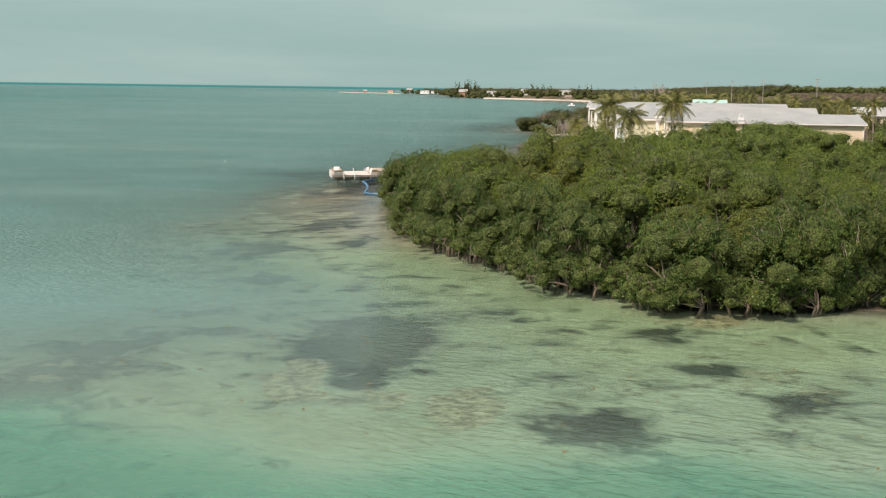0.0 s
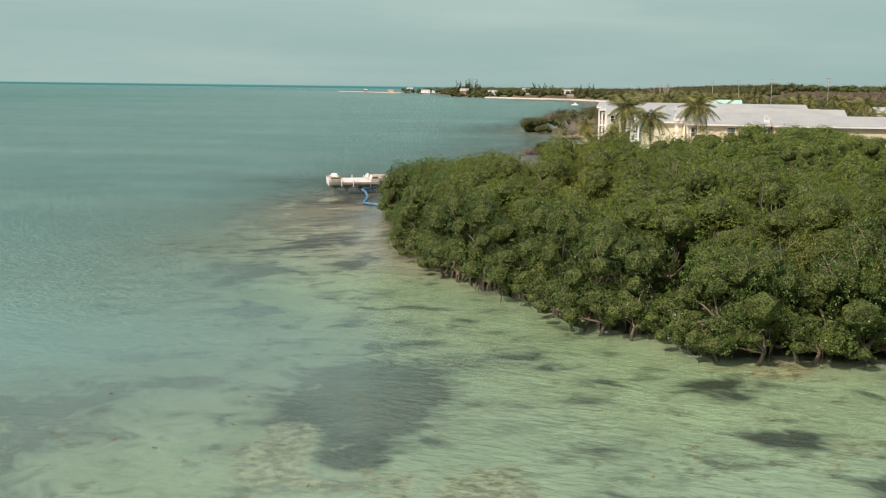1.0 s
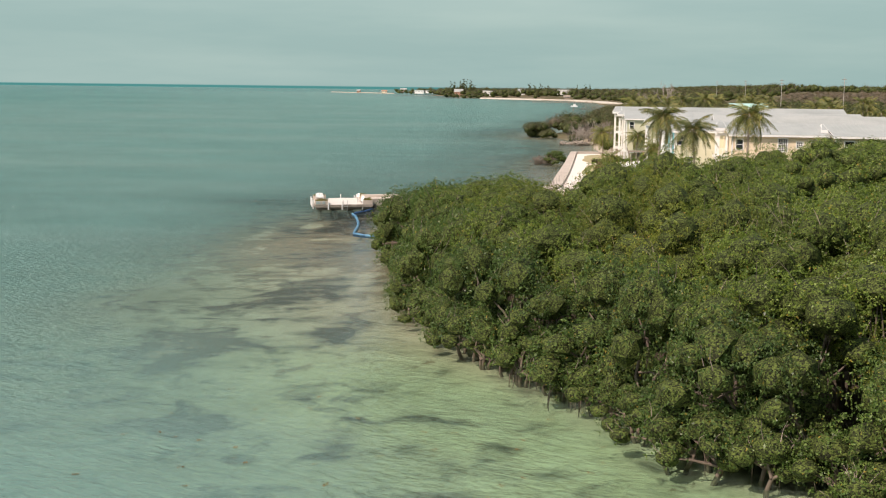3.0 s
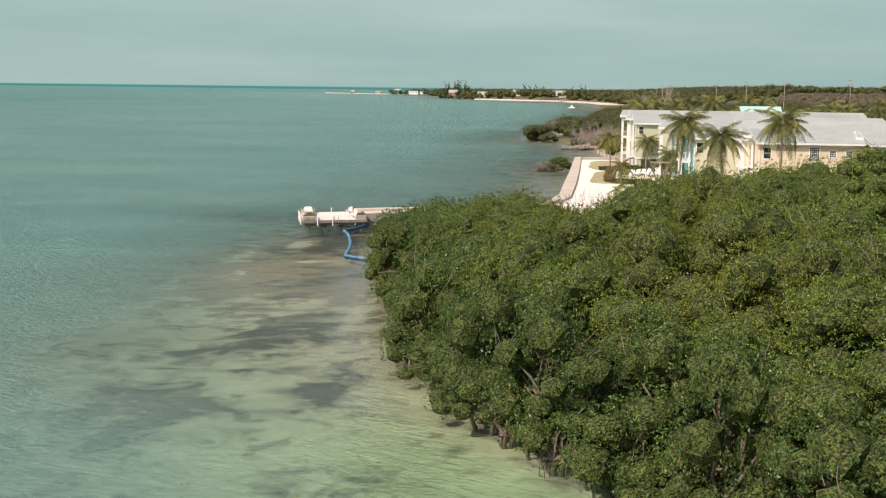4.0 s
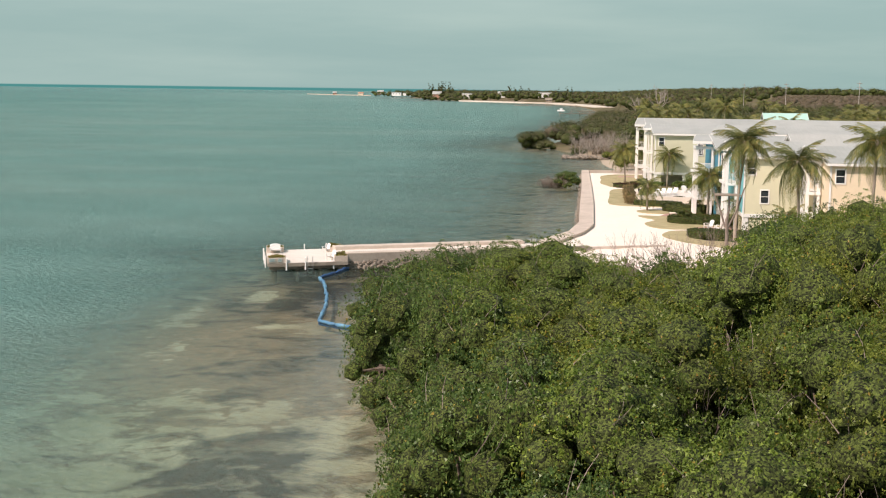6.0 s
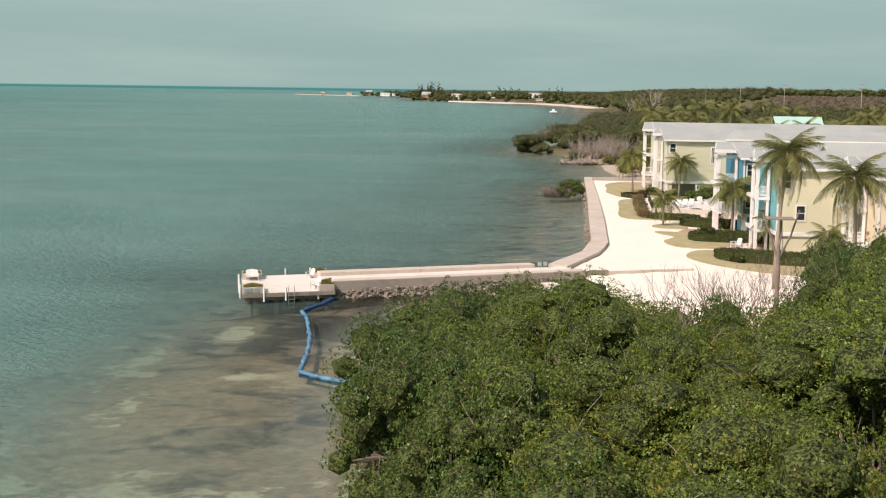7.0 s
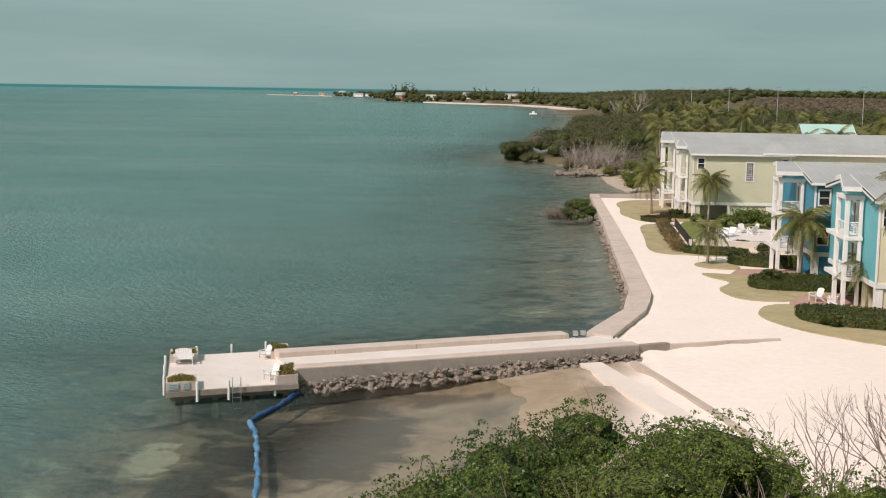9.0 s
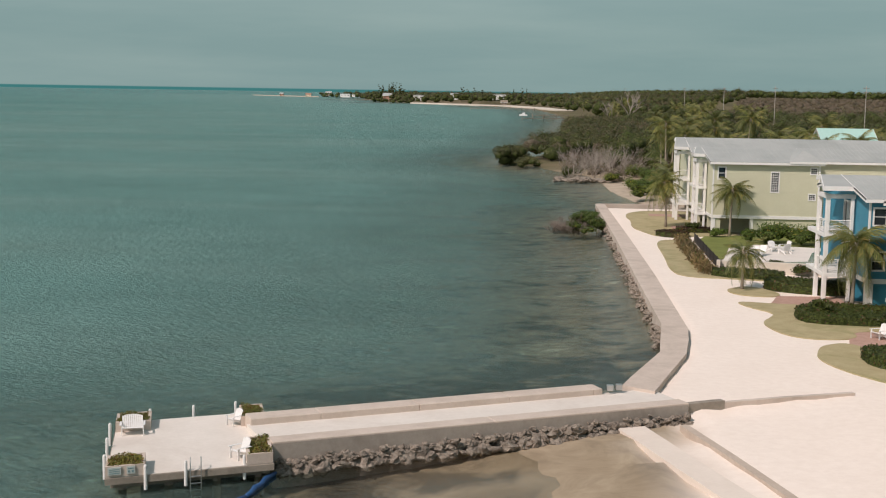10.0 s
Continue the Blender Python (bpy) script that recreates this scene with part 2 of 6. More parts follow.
def ground_mat():
    """Sea bed, beach, sand yard and woodland soil, told apart by painted weights that the sheet carries."""
    m = Mat("sand, soil and sea bed", 0.95, 0.0, 0.2)
    black, white = (0, 0, 0), (1, 1, 1)
    fine = m.noise(2.2, 6, 0.65)
    broad = m.noise(0.22, 5, 0.6)
    rock = m.noise(1.1, 7, 0.72, warp=0.8)
    # bare sand, then a brown algal turf over it, then dark sea grass; each with a ragged edge
    bed = m.mix(m.ramp(broad, (0.3, black), (0.7, white)), (0.54, 0.495, 0.365), (0.72, 0.665, 0.515))
    bed = m.mix(m.ramp(rock, (0.45, black), (0.75, (0.35, 0.35, 0.35))), bed, (0.30, 0.24, 0.15))
    turf_col = m.mix(m.ramp(m.noise(1.5, 7, 0.75), (0.36, black), (0.66, white)), (0.20, 0.146, 0.10), (0.44, 0.335, 0.235))
    ragged = m.math("MULTIPLY", m.math("SUBTRACT", m.noise(0.5, 7, 0.66, m.place((0.9, 1.05, 1), turn=-12), 0.25), 0.5), 3.4)
    turf = m.math("ADD", m.attr("algae"), ragged)
    bed = m.mix(m.ramp(turf, (0.30, black), (0.54, (0.92, 0.92, 0.92))), bed, turf_col)
    weed_col = m.mix(m.ramp(rock, (0.35, black), (0.65, white)), (0.022, 0.026, 0.022), (0.10, 0.08, 0.058))
    weed = m.math("ADD", m.attr("weed"), m.math("MULTIPLY", m.math("SUBTRACT", m.noise(0.34, 5, 0.58, m.grain(1.0, 0.8, -15), 0.5), 0.5), 3.6))
    weed_fac = m.ramp(weed, (0.10, black), (0.36, (0.24, 0.24, 0.24)), (0.85, white))
    bed = m.mix(weed_fac, bed, weed_col)
    litter = m.math("ADD", m.attr("litter"), m.math("MULTIPLY", m.math("SUBTRACT", m.noise(0.5, 6, 0.66, warp=0.3), 0.5), 2.0))
    bed = m.mix(m.ramp(litter, (0.34, black), (0.62, (0.9, 0.9, 0.9))), bed, m.mix(m.ramp(m.noise(1.6, 6, 0.72), (0.38, black), (0.6, white)), (0.26, 0.165, 0.10), (0.80, 0.60, 0.43)))
    wet = m.mix(m.ramp(m.noise(0.35, 7, 0.66, warp=0.7), (0.35, black), (0.65, white)), (0.29, 0.225, 0.15), (0.43, 0.345, 0.24))
    wet = m.mix(m.ramp(m.noise(0.16, 5, 0.6, warp=0.5), (0.56, black), (0.70, (0.7, 0.7, 0.7))), wet, (0.13, 0.105, 0.075))
    dry = m.mix(m.ramp(fine, (0.3, black), (0.7, white)), (0.82, 0.72, 0.63), (0.89, 0.795, 0.705))
    dry = m.mix(m.ramp(broad, (0.4, black), (0.8, (0.4, 0.4, 0.4))), dry, (0.76, 0.66, 0.565))
    soil = m.mix(m.ramp(fine, (0.3, (0, 0, 0)), (0.7, (1, 1, 1))), (0.05, 0.04, 0.028), (0.12, 0.095, 0.065))
    scrub = m.mix(m.ramp(m.noise(0.05, 5, 0.6), (0.35, (0, 0, 0)), (0.65, (1, 1, 1))), (0.10, 0.10, 0.045), (0.19, 0.145, 0.085))
    soil = m.mix(m.attr("far_scrub"), soil, scrub)
    wet = m.mix(m.math("MULTIPLY", weed_fac, 0.8), wet, (0.10, 0.085, 0.062))
    col = m.mix(m.attr("wet_sand"), bed, wet)
    col = m.mix(m.attr("dry_sand"), col, dry)
    col = m.mix(m.attr("soil"), col, soil)
    m.colour(col)
    m.bump(m.math("ADD", fine, m.math("MULTIPLY", m.noise(14.0, 3), 0.4)), 0.02)
    return m.m


def water_mat():
    """Shallow sea: ripples that mirror the sky, over water that is clear near the shore and turbid farther out."""
    m = Mat("sea water")
    n, l = m.n, m.l
    n.remove(m.b)
    long_ = m.noise(0.5, 3, 0.55, m.grain(2.2, 0.9, -22), 0.5)
    mid = m.noise(1.7, 4, 0.62, m.grain(1.7, 0.85, -27), 0.5)
    short = m.noise(4.0, 3, 0.6, m.grain(1.5, 0.8, -14), 0.4)
    gust = m.ramp(m.noise(0.03, 4, 0.55, m.place((0.6, 1.4, 1), turn=-12)), (0.36, (0.65, 0.65, 0.65)), (0.64, (1, 1, 1)))
    height = m.math("ADD", m.math("MULTIPLY", long_, 0.20), m.math("ADD", m.math("MULTIPLY", mid, 0.82), m.math("MULTIPLY", short, m.math("MULTIPLY", m.attr("chop"), 0.48))))
    height = m.math("MULTIPLY", height, m.math("MULTIPLY", gust, m.attr("chop")))
    bump = n.new("ShaderNodeBump")
    bump.inputs["Strength"].default_value, bump.inputs["Distance"].default_value = 1.0, 0.85
    l.new(height, bump.inputs["Height"])
    clear = n.new("ShaderNodeBsdfTransparent")
    l.new(m.mix(m.attr("cove"), m.mix(m.attr("green"), m.mix(m.attr("depth"), (0.86, 0.91, 0.84), (0.63, 0.82, 0.775)), (0.69, 0.885, 0.745)), (0.93, 0.94, 0.91)), clear.inputs[0])
    body = n.new("ShaderNodeBsdfDiffuse")
    tone = m.mix(m.attr("milk"), (0.15, 0.25, 0.225), (0.35, 0.465, 0.345))
    tone = m.mix(m.attr("deep"), tone, (0.140, 0.300, 0.266))
    tone = m.mix(m.attr("far"), tone, (0.052, 0.215, 0.192))
    tone = m.mix(m.attr("hollow"), tone, (0.095, 0.30, 0.20))
    tone = m.mix(m.attr("silt"), tone, (0.23, 0.172, 0.118))
    slick = m.noise(0.018, 6, 0.62, m.place((0.45, 1.6, 1), turn=-15), 0.4)
    tone = m.mix(m.math("MULTIPLY", m.ramp(slick, (0.42, (0, 0, 0)), (0.72, (0.6, 0.6, 0.6))), m.attr("deep")), tone, (0.24, 0.38, 0.33))
    l.new(tone, body.inputs[0])
    l.new(bump.outputs[0], body.inputs["Normal"])
    under = n.new("ShaderNodeMixShader")
    cloudy = m.math("ADD", m.attr("turbid"), m.math("MULTIPLY", m.math("SUBTRACT", m.noise(0.09, 5, 0.6, m.place((0.8, 1.2, 1)), 0.6), 0.5), 0.4))
    l.new(m.math("MINIMUM", m.math("MAXIMUM", cloudy, 0.05), 0.94), under.inputs[0])
    l.new(clear.outputs[0], under.inputs[1])
    l.new(body.outputs[0], under.inputs[2])
    gloss = n.new("ShaderNodeBsdfGlossy")
    gloss.inputs["Roughness"].default_value = 0.10
    l.new(bump.outputs[0], gloss.inputs["Normal"])
    fres = n.new("ShaderNodeFresnel")
    fres.inputs["IOR"].default_value = 1.33
    l.new(bump.outputs[0], fres.inputs["Normal"])
    top = n.new("ShaderNodeMixShader")
    l.new(m.math("MINIMUM", m.math("MULTIPLY", fres.outputs[0], 0.95), 0.58), top.inputs[0])
    l.new(under.outputs[0], top.inputs[1])
    l.new(gloss.outputs[0], top.inputs[2])
    l.new(top.outputs[0], n["Material Output"].inputs[0])
    return m.m


GROUND, WATER = ground_mat(), water_mat()


# ---- mesh helpers ----
rng = np.random.default_rng(7)


def part(name, bm, material, parent=None, label="", smooth=False):
    """Links a bmesh as one mesh object, under a thing or a part."""
    me = bpy.data.meshes.new(name)
    bm.to_mesh(me)
    bm.free()
    return hang(name, me, material, parent, label, smooth)


def hang(name, me, material, parent=None, label="", smooth=False):
    if not me.materials:
        me.materials.append(material)
    if smooth:
        me.polygons.foreach_set("use_smooth", [True] * len(me.polygons))
    ob = new(name, me)
    if parent is not None:
        ob.parent = parent
    if label:
        tagged(ob, label)
    return ob


def thing(name, m=None, label="", category="", group="", kind=""):
    ob = new(name)
    if m is not None:
        ob.matrix_basis = m
    return tagged(ob, label, category, group, kind)


def box(bm, lo, hi, m=None, bevel=0.0):
    """A box between two corners, with its edges taken off where bevel is given."""
    vs = [bm.verts.new((x, y, z)) for z in (lo[2], hi[2]) for y in (lo[1], hi[1]) for x in (lo[0], hi[0])]
    fs = [bm.faces.new([vs[i] for i in q]) for q in ((0, 2, 3, 1), (4, 5, 7, 6), (0, 1, 5, 4), (2, 6, 7, 3), (0, 4, 6, 2), (1, 3, 7, 5))]
    if bevel:
        es = {e for f in fs for e in f.edges}
        out = bmesh.ops.bevel(bm, geom=list(es), offset=bevel, segments=1, affect="EDGES")
        vs = list({v for f in out["faces"] for v in f.verts} | {v for v in vs if v.is_valid})
    if m is not None:
        bmesh.ops.transform(bm, matrix=m, verts=[v for v in vs if v.is_valid])
    return bm


def a_box(lo, hi, bevel=0.0, m=None):
    return box(bmesh.new(), lo, hi, m, bevel)


def prism(bm, ring, z0, z1, bevel=0.0):
    """A flat shape with upright sides over an outline."""
    if sum(a[0] * b[1] - b[0] * a[1] for a, b in zip(ring, ring[1:] + ring[:1])) < 0:
        ring = ring[::-1]
    low = [bm.verts.new((x, y, z0)) for x, y in ring]
    if bevel:
        c = np.mean(ring, 0)
        top_out = [bm.verts.new((x, y, z1 - bevel)) for x, y in ring]
        top = [bm.verts.new((x + bevel * (c[0] - x) / (math.hypot(c[0] - x, c[1] - y) + 1e-6), y + bevel * (c[1] - y) / (math.hypot(c[0] - x, c[1] - y) + 1e-6), z1)) for x, y in ring]
        rings = (low, top_out, top)
    else:
        top = [bm.verts.new((x, y, z1)) for x, y in ring]
        rings = (low, top)
    k = len(ring)
    for a, b in zip(rings, rings[1:]):
        for i in range(k):
            bm.faces.new((a[i], a[(i + 1) % k], b[(i + 1) % k], b[i]))
    bm.faces.new(top)
    bm.faces.new(low[::-1])
    return bm


def tube(bm, pts, radii, sides=6, cap=True):
    """A tapered round bar along points."""
    pts = [Vector(p) for p in pts]
    rings, up = [], Vector((0.31, 0.22, 0.93))
    for i, p in enumerate(pts):
        d = (pts[min(i + 1, len(pts) - 1)] - pts[max(i - 1, 0)]).normalized()
        a = d.cross(up if abs(d.dot(up)) < 0.95 else Vector((1, 0, 0))).normalized()
        b = d.cross(a)
        rings.append([bm.verts.new(p + radii[i] * (math.cos(q) * a + math.sin(q) * b)) for q in (2 * math.pi * k / sides for k in range(sides))])
    for r, s in zip(rings, rings[1:]):
        for k in range(sides):
            bm.faces.new((r[k], s[k], s[(k + 1) % sides], r[(k + 1) % sides]))
    if cap:
        bm.faces.new(rings[0])
        bm.faces.new(rings[-1][::-1])
    return bm


def leaves_mesh(name, at, out, size, width=0.45, fold=0.25, droop=0.35):
    """Many small pointed leaves: at their places, facing the given ways, each of its own size."""
    k = len(at)
    out = out / (np.linalg.norm(out, axis=1, keepdims=True) + 1e-9)
    side = np.cross(out, rng.normal(size=(k, 3)))
    side /= np.linalg.norm(side, axis=1, keepdims=True) + 1e-9
    along = np.cross(side, out) * 0.9 + out * rng.uniform(-0.2, droop, (k, 1))
    s = np.asarray(size).reshape(-1, 1) * np.ones((k, 1))
    base = at - along * s * 0.45 + out * s * fold * 0.2
    tip = at + along * s * 0.55
    v = np.stack([base - side * s * width * 0.5, base + side * s * width * 0.5, tip], 1).reshape(-1, 3)
    return tri_mesh(name, v, np.arange(k * 3).reshape(-1, 3))


def tri_mesh(name, v, f):
    me = bpy.data.meshes.new(name)
    me.vertices.add(len(v))
    me.vertices.foreach_set("co", np.asarray(v, np.float32).ravel())
    me.loops.add(f.size)
    me.loops.foreach_set("vertex_index", f.ravel().astype(np.int32))
    me.polygons.add(len(f))
    me.polygons.foreach_set("loop_start", (np.arange(len(f)) * f.shape[1]).astype(np.int32))
    me.polygons.foreach_set("loop_total", np.full(len(f), f.shape[1], np.int32))
    me.update()
    me.validate()
    return me


def away(ring, x, y):
    """Signed distance from an outline: plus inside, minus outside."""
    p = np.array(ring, float)
    q = np.roll(p, -1, 0)
    best = np.full(x.shape, 1e18)
    inside = np.zeros(x.shape, bool)
    for (ax, ay), (bx, by) in zip(p, q):
        dx, dy = bx - ax, by - ay
        t = np.clip(((x - ax) * dx + (y - ay) * dy) / (dx * dx + dy * dy + 1e-12), 0, 1)
        best = np.minimum(best, (x - ax - t * dx) ** 2 + (y - ay - t * dy) ** 2)
        inside ^= ((ay > y) != (by > y)) & (x < dx * (y - ay) / (dy + 1e-18 if dy == 0 else dy) + ax)
    return np.where(inside, 1, -1) * np.sqrt(best)


def ease(a, b, v):
    t = np.clip((v - a) / (b - a), 0, 1)
    return t * t * (3 - 2 * t)


# ---- plan ----
COAST_NEAR = [(90, -150), (60, 20), (33, 31), (24, 32), (17.5, 32), (13, 37), (9, 44), (3, 52), (-1.5, 60), (-4.5, 70), (-7, 80),
              (-9.5, 90), (-9.8, 98), (-8, 108), (-7.2, 116), (-7.6, 124), (-6.8, 130), (-9, 134.6), (-3, 140.5), (0.2, 150.5), (1.0, 156), (1.5, 180),
              (2.4, 243), (13, 244.5), (13, 252), (9, 262), (7, 280), (7, 298), (5, 317), (1, 327), (-5, 345), (-8, 356), (-6, 372), (0, 402)]
COAST_FAR = [(5, 430), (13, 598), (24, 780), (22, 940), (9, 1229), (-23, 1355), (-59, 1403), (-98, 1455), (-140, 1512), (-168, 1690), (-190, 1790),
             (-215, 1900), (-262, 2050), (-340, 2230), (-345, 2300), (-90, 2600), (400, 3600), (3500, 4200), (3500, -150)]
COAST = COAST_NEAR + COAST_FAR
YARD = [(-1.0, 137.5), (2.6, 121.5), (6, 112), (11, 118), (16, 128), (24, 137), (40, 141), (60, 150), (60, 244), (2.4, 243), (1.5, 180), (1.0, 156), (0.2, 150.5), (-2.5, 141)]
MANGROVE_EDGE = [(30, 33), (24, 29), (19, 28.5), (16, 28), (12, 33), (8, 35.5), (5.5, 42.5), (2.2, 48), (-2.2, 54.5), (-6.2, 65), (-7.8, 75), (-10.0, 83),
                 (-11.6, 89.4), (-12.3, 93), (-12.6, 97), (-12.2, 100.5), (-11.1, 103.2), (-10.3, 106), (-8.3, 108.8), (-5.5, 111), (-0.2, 110.8), (1.8, 107),
                 (4, 104), (7, 106), (10, 115), (14, 121), (18, 130), (24, 136), (34, 139), (56, 142), (46, 90), (34, 40)]
# patches of sea grass and of bare pale sand on the bed: x, y, half width, half length, weight
WEED_FRONT = [(-1.0, 20.5, 3.4, 8.0, 1.4), (-2.7, 25, 2.8, 4.0, 0.3), (-15.4, 15, 2.8, 8, 1.1), (-10.5, 6, 1.4, 3, 0.35), (-10.6, 24.6, 2.0, 1.3, 0.6), (11.4, 6.4, 2.7, 2.9, 1.0),
              (17.7, 17.5, 2.2, 1.4, 0.8), (21.2, 12, 2.0, 1.8, 0.9), (9.2, 14.9, 1.6, 1.5, 0.4), (7.0, 28.7, 1.6, 1.9, 0.4), (15.3, 24.4, 1.7, 2.2, 0.65), (11.8, 27.9, 1.6, 2, 0.4)]
WEED_MID = [(-5.5, 41, 1.0, 3.4, 0.65), (-8.0, 46.8, 2.0, 1.0, 0.5), (-14, 29.6, 2.0, 1.2, 0.65), (-10.8, 23.9, 1.9, 1.4, 0.55), (-12, 42, 2.2, 3.0, 0.55), (-18, 58.2, 3, 4.6, 1.1), (-9.1, 62.2, 1.6, 4.0, 0.75),
            (-20.2, 70.5, 2.3, 1.5, 0.55), (-15.8, 74, 1.9, 5.0, 0.5), (-12.8, 79, 2.7, 5.5, 0.55), (-17, 95, 4, 9, 0.3)]
WEED_NORTH = [(-21.5, 119, 7, 9, 0.5), (-14.7, 122.5, 3.0, 6.0, 1.1), (-11.5, 130.6, 4.5, 1.8, 0.8), (-6.5, 153, 8, 7, 0.5), (-15.6, 149, 6, 4, 0.45), (-22, 165, 18, 18, 0.15)]
SAND_NEAR = [(-2.7, 14.2, 1.6, 3.6, 0.8), (4.8, 14.7, 1.5, 3.2, 0.6), (-10.4, 46.2, 1.4, 1.3, 0.9), (-8.7, 44.6, 1.0, 1.6, 1.0), (-7.3, 42.2, 0.8, 2.2, 1.0), (-6.8, 38.8, 0.9, 2.0, 0.8), (-2.8, 36.2, 2.4, 1.4, 0.7),
             (3.4, 3.6, 8, 4, 0.5), (14.4, 29.6, 4.5, 1.2, 0.7), (-18, 55.3, 1.0, 1.0, 1.2), (-21.3, 59, 1.0, 1.1, 1.0)]
SAND_NORTH = [(-14.9, 85.6, 1.2, 2.2, 0.8), (-20.4, 107.6, 2.4, 1.5, 0.75), (-23.2, 119.0, 1.2, 2.2, 0.5), (-24.6, 102, 1.6, 5, 0.8), (-21.1, 97.9, 1.0, 1.5, 0.6), (-20.1, 89.5, 1.3, 2.2, 0.9), (-11, 84, 0.9, 6, 0.8), (-12, 92, 1.0, 4, 0.5),
              (-23.7, 121, 1.3, 3.2, 0.9), (-27.0, 113, 1.3, 7, 0.9), (-5.8, 161, 1.6, 2.9, 0.8), (-12, 112, 3, 8, 0.6)]
WEED_PATCHES, SAND_PATCHES = WEED_FRONT + WEED_MID + WEED_NORTH, SAND_NEAR + SAND_NORTH
LITTER = [(-3.4, 14, 1.6, 4.0, 1.2), (0.5, 10.2, 4.0, 2.0, 0.7), (5.9, 9.0, 1.7, 4.2, 1.0), (-15.6, 15, 2.2, 5, 0.5), (20, 15, 3.5, 3, 0.4), (-18, 57.5, 2.4, 3.0, 0.5), (-10.5, 88, 1.6, 9, 0.5), (18.5, 28, 5, 2.2, 0.6)]


def patches(rows, x, y):
    s = np.zeros(x.shape)
    for cx, cy, a, b, w in rows:
        s += w * np.exp(-1.0 * (((x - cx) / a) ** 2 + ((y - cy) / b) ** 2) ** 1.15)
    return s


def steps(fine_lo, fine_hi, step, lo, hi, grow=1.25):
    mid = list(np.arange(fine_lo, fine_hi + 1e-6, step))
    d, left, right = step, [fine_lo], [fine_hi]
    while left[-1] > lo:
        d *= grow
        left.append(left[-1] - d)
    d = step
    while right[-1] < hi:
        d *= grow
        right.append(right[-1] + d)
    return np.array(left[:0:-1] + mid + right[1:])


def sheet(name, xs, ys, height, weights, material):
    X, Y = np.meshgrid(xs, ys)
    Z = height(X, Y)
    nx, ny = len(xs), len(ys)
    i = (np.arange(ny - 1)[:, None] * nx + np.arange(nx - 1)).ravel()[:, None]
    me = tri_mesh(name, np.stack([X, Y, Z], -1).reshape(-1, 3), i + [0, 1, nx + 1, nx])
    for key, w in weights(X, Y).items():
        at = me.attributes.new(key, "FLOAT", "POINT")
        at.data.foreach_set("value", np.broadcast_to(w, X.shape).astype(np.float32).ravel())
    return hang(name, me, material, smooth=True)


def land_height(x, y):
    d = away(COAST, x, y)
    yard = away(YARD, x, y)
    bed = -0.03 - 0.2 * ease(0, -4, d) - 0.05 * np.minimum(-d, 14) - 0.03 * np.clip(-d - 14, 0, 60)
    bed = bed - 0.5 * ease(136, 148, y) * ease(262, 246, y)
    low = np.minimum(0.02 + 0.055 * np.maximum(d, 0), 0.35)
    beach = np.minimum(0.03 + 0.11 * np.maximum(d, 0), 0.75)
    cove = ease(106, 114, y) * ease(150, 140, y)
    land = low + (beach - low) * np.maximum(cove, ease(244, 250, y) * ease(340, 300, y))
    land = land + ease(330, 900, y) * ease(5, 80, d) * 2.5 + ease(500, 1500, y) * ease(60, 260, x) * 9.0
    z = np.where(d > 0, land, bed)
    # the strand of the cove wavers in and out
    z = z + 0.04 * cove * ease(3.5, 0.5, np.abs(d)) * (np.sin(0.9 * x + 0.5 * y) + 0.6 * np.sin(1.7 * x - 1.1 * y + 1) + 0.5 * np.sin(0.35 * y - 0.6 * x + 2)) * (yard < -0.3)
    z = z + (0.9 - z) * ease(-0.6, 0.4, yard) * (d > -1.5)
    # south of the low wall the yard falls towards the cove
    fall = ease(0.2, -0.4, y - 138.5 - 0.42 * (x + 0.8)) * ease(9.5, 0.5, x) * ease(104, 114, y)
    return z - 0.38 * fall * (z > 0.5)


def ground_weights(x, y):
    d = away(COAST, x, y)
    yard = away(YARD, x, y)
    cove = ease(104, 112, y) * ease(150, 140, y) * ease(30, 20, x)
    north = ease(244, 250, y) * ease(320, 285, y) * ease(5, 2, d) * ease(-3, 0, d)
    dry = np.clip(np.maximum(ease(-0.8, 0.2, yard), np.maximum(0.2 * north, ease(3.0, 7.0, d) * cove)), 0, 1)
    across = (y - 129.95) * 0.9026 - (x + 18.85) * 0.4305
    basin = ease(103, 108, y) * ease(1.5, 0, across) * ease(-19.5, -15.5, x + 0.12 * (118 - y))
    wet = np.clip(np.maximum(ease(244, 250, y) * ease(345, 320, y) * ease(-3, 0, d) * ease(16, 8, d), np.maximum(ease(-3.5, 0.5, d) * np.maximum(cove, north), (0.55 + 0.45 * ease(-13, -4, d)) * basin)), 0, 1)
    soil = ease(-2.2, 0.4, d) * (1 - dry) * (1 - wet)
    shoal = ease(84, 92, y) * ease(-27, -23, x + 0.12 * (y - 98)) * ease(1.5, 0, across)
    weed = 0.08 + 1.35 * patches(WEED_PATCHES, x, y) - patches(SAND_PATCHES, x, y)
    weed = weed + 0.16 * ease(24, 40, y) * ease(90, 70, y) * ease(-5, -11, d) + 0.16 * ease(84, 135, y) * ease(700, 300, y) * ease(0, -6, d) + (0.16 * ease(-14, -3, d) - 0.10) * ease(138, 148, y) * ease(300, 240, y)
    return {"dry_sand": dry, "wet_sand": wet, "soil": soil, "weed": weed - 0.5 * basin * ease(-11, -4, d), "litter": patches(LITTER, x, y), "algae": (0.86 + 0.06 * ease(140, 156, y)) * ease(58, 90, y + 0.5 * x) + 0.30 * shoal - (0.62 + 0.40 * shoal) * patches(SAND_PATCHES, x, y) - basin, "far_scrub": ease(200, 300, y)}


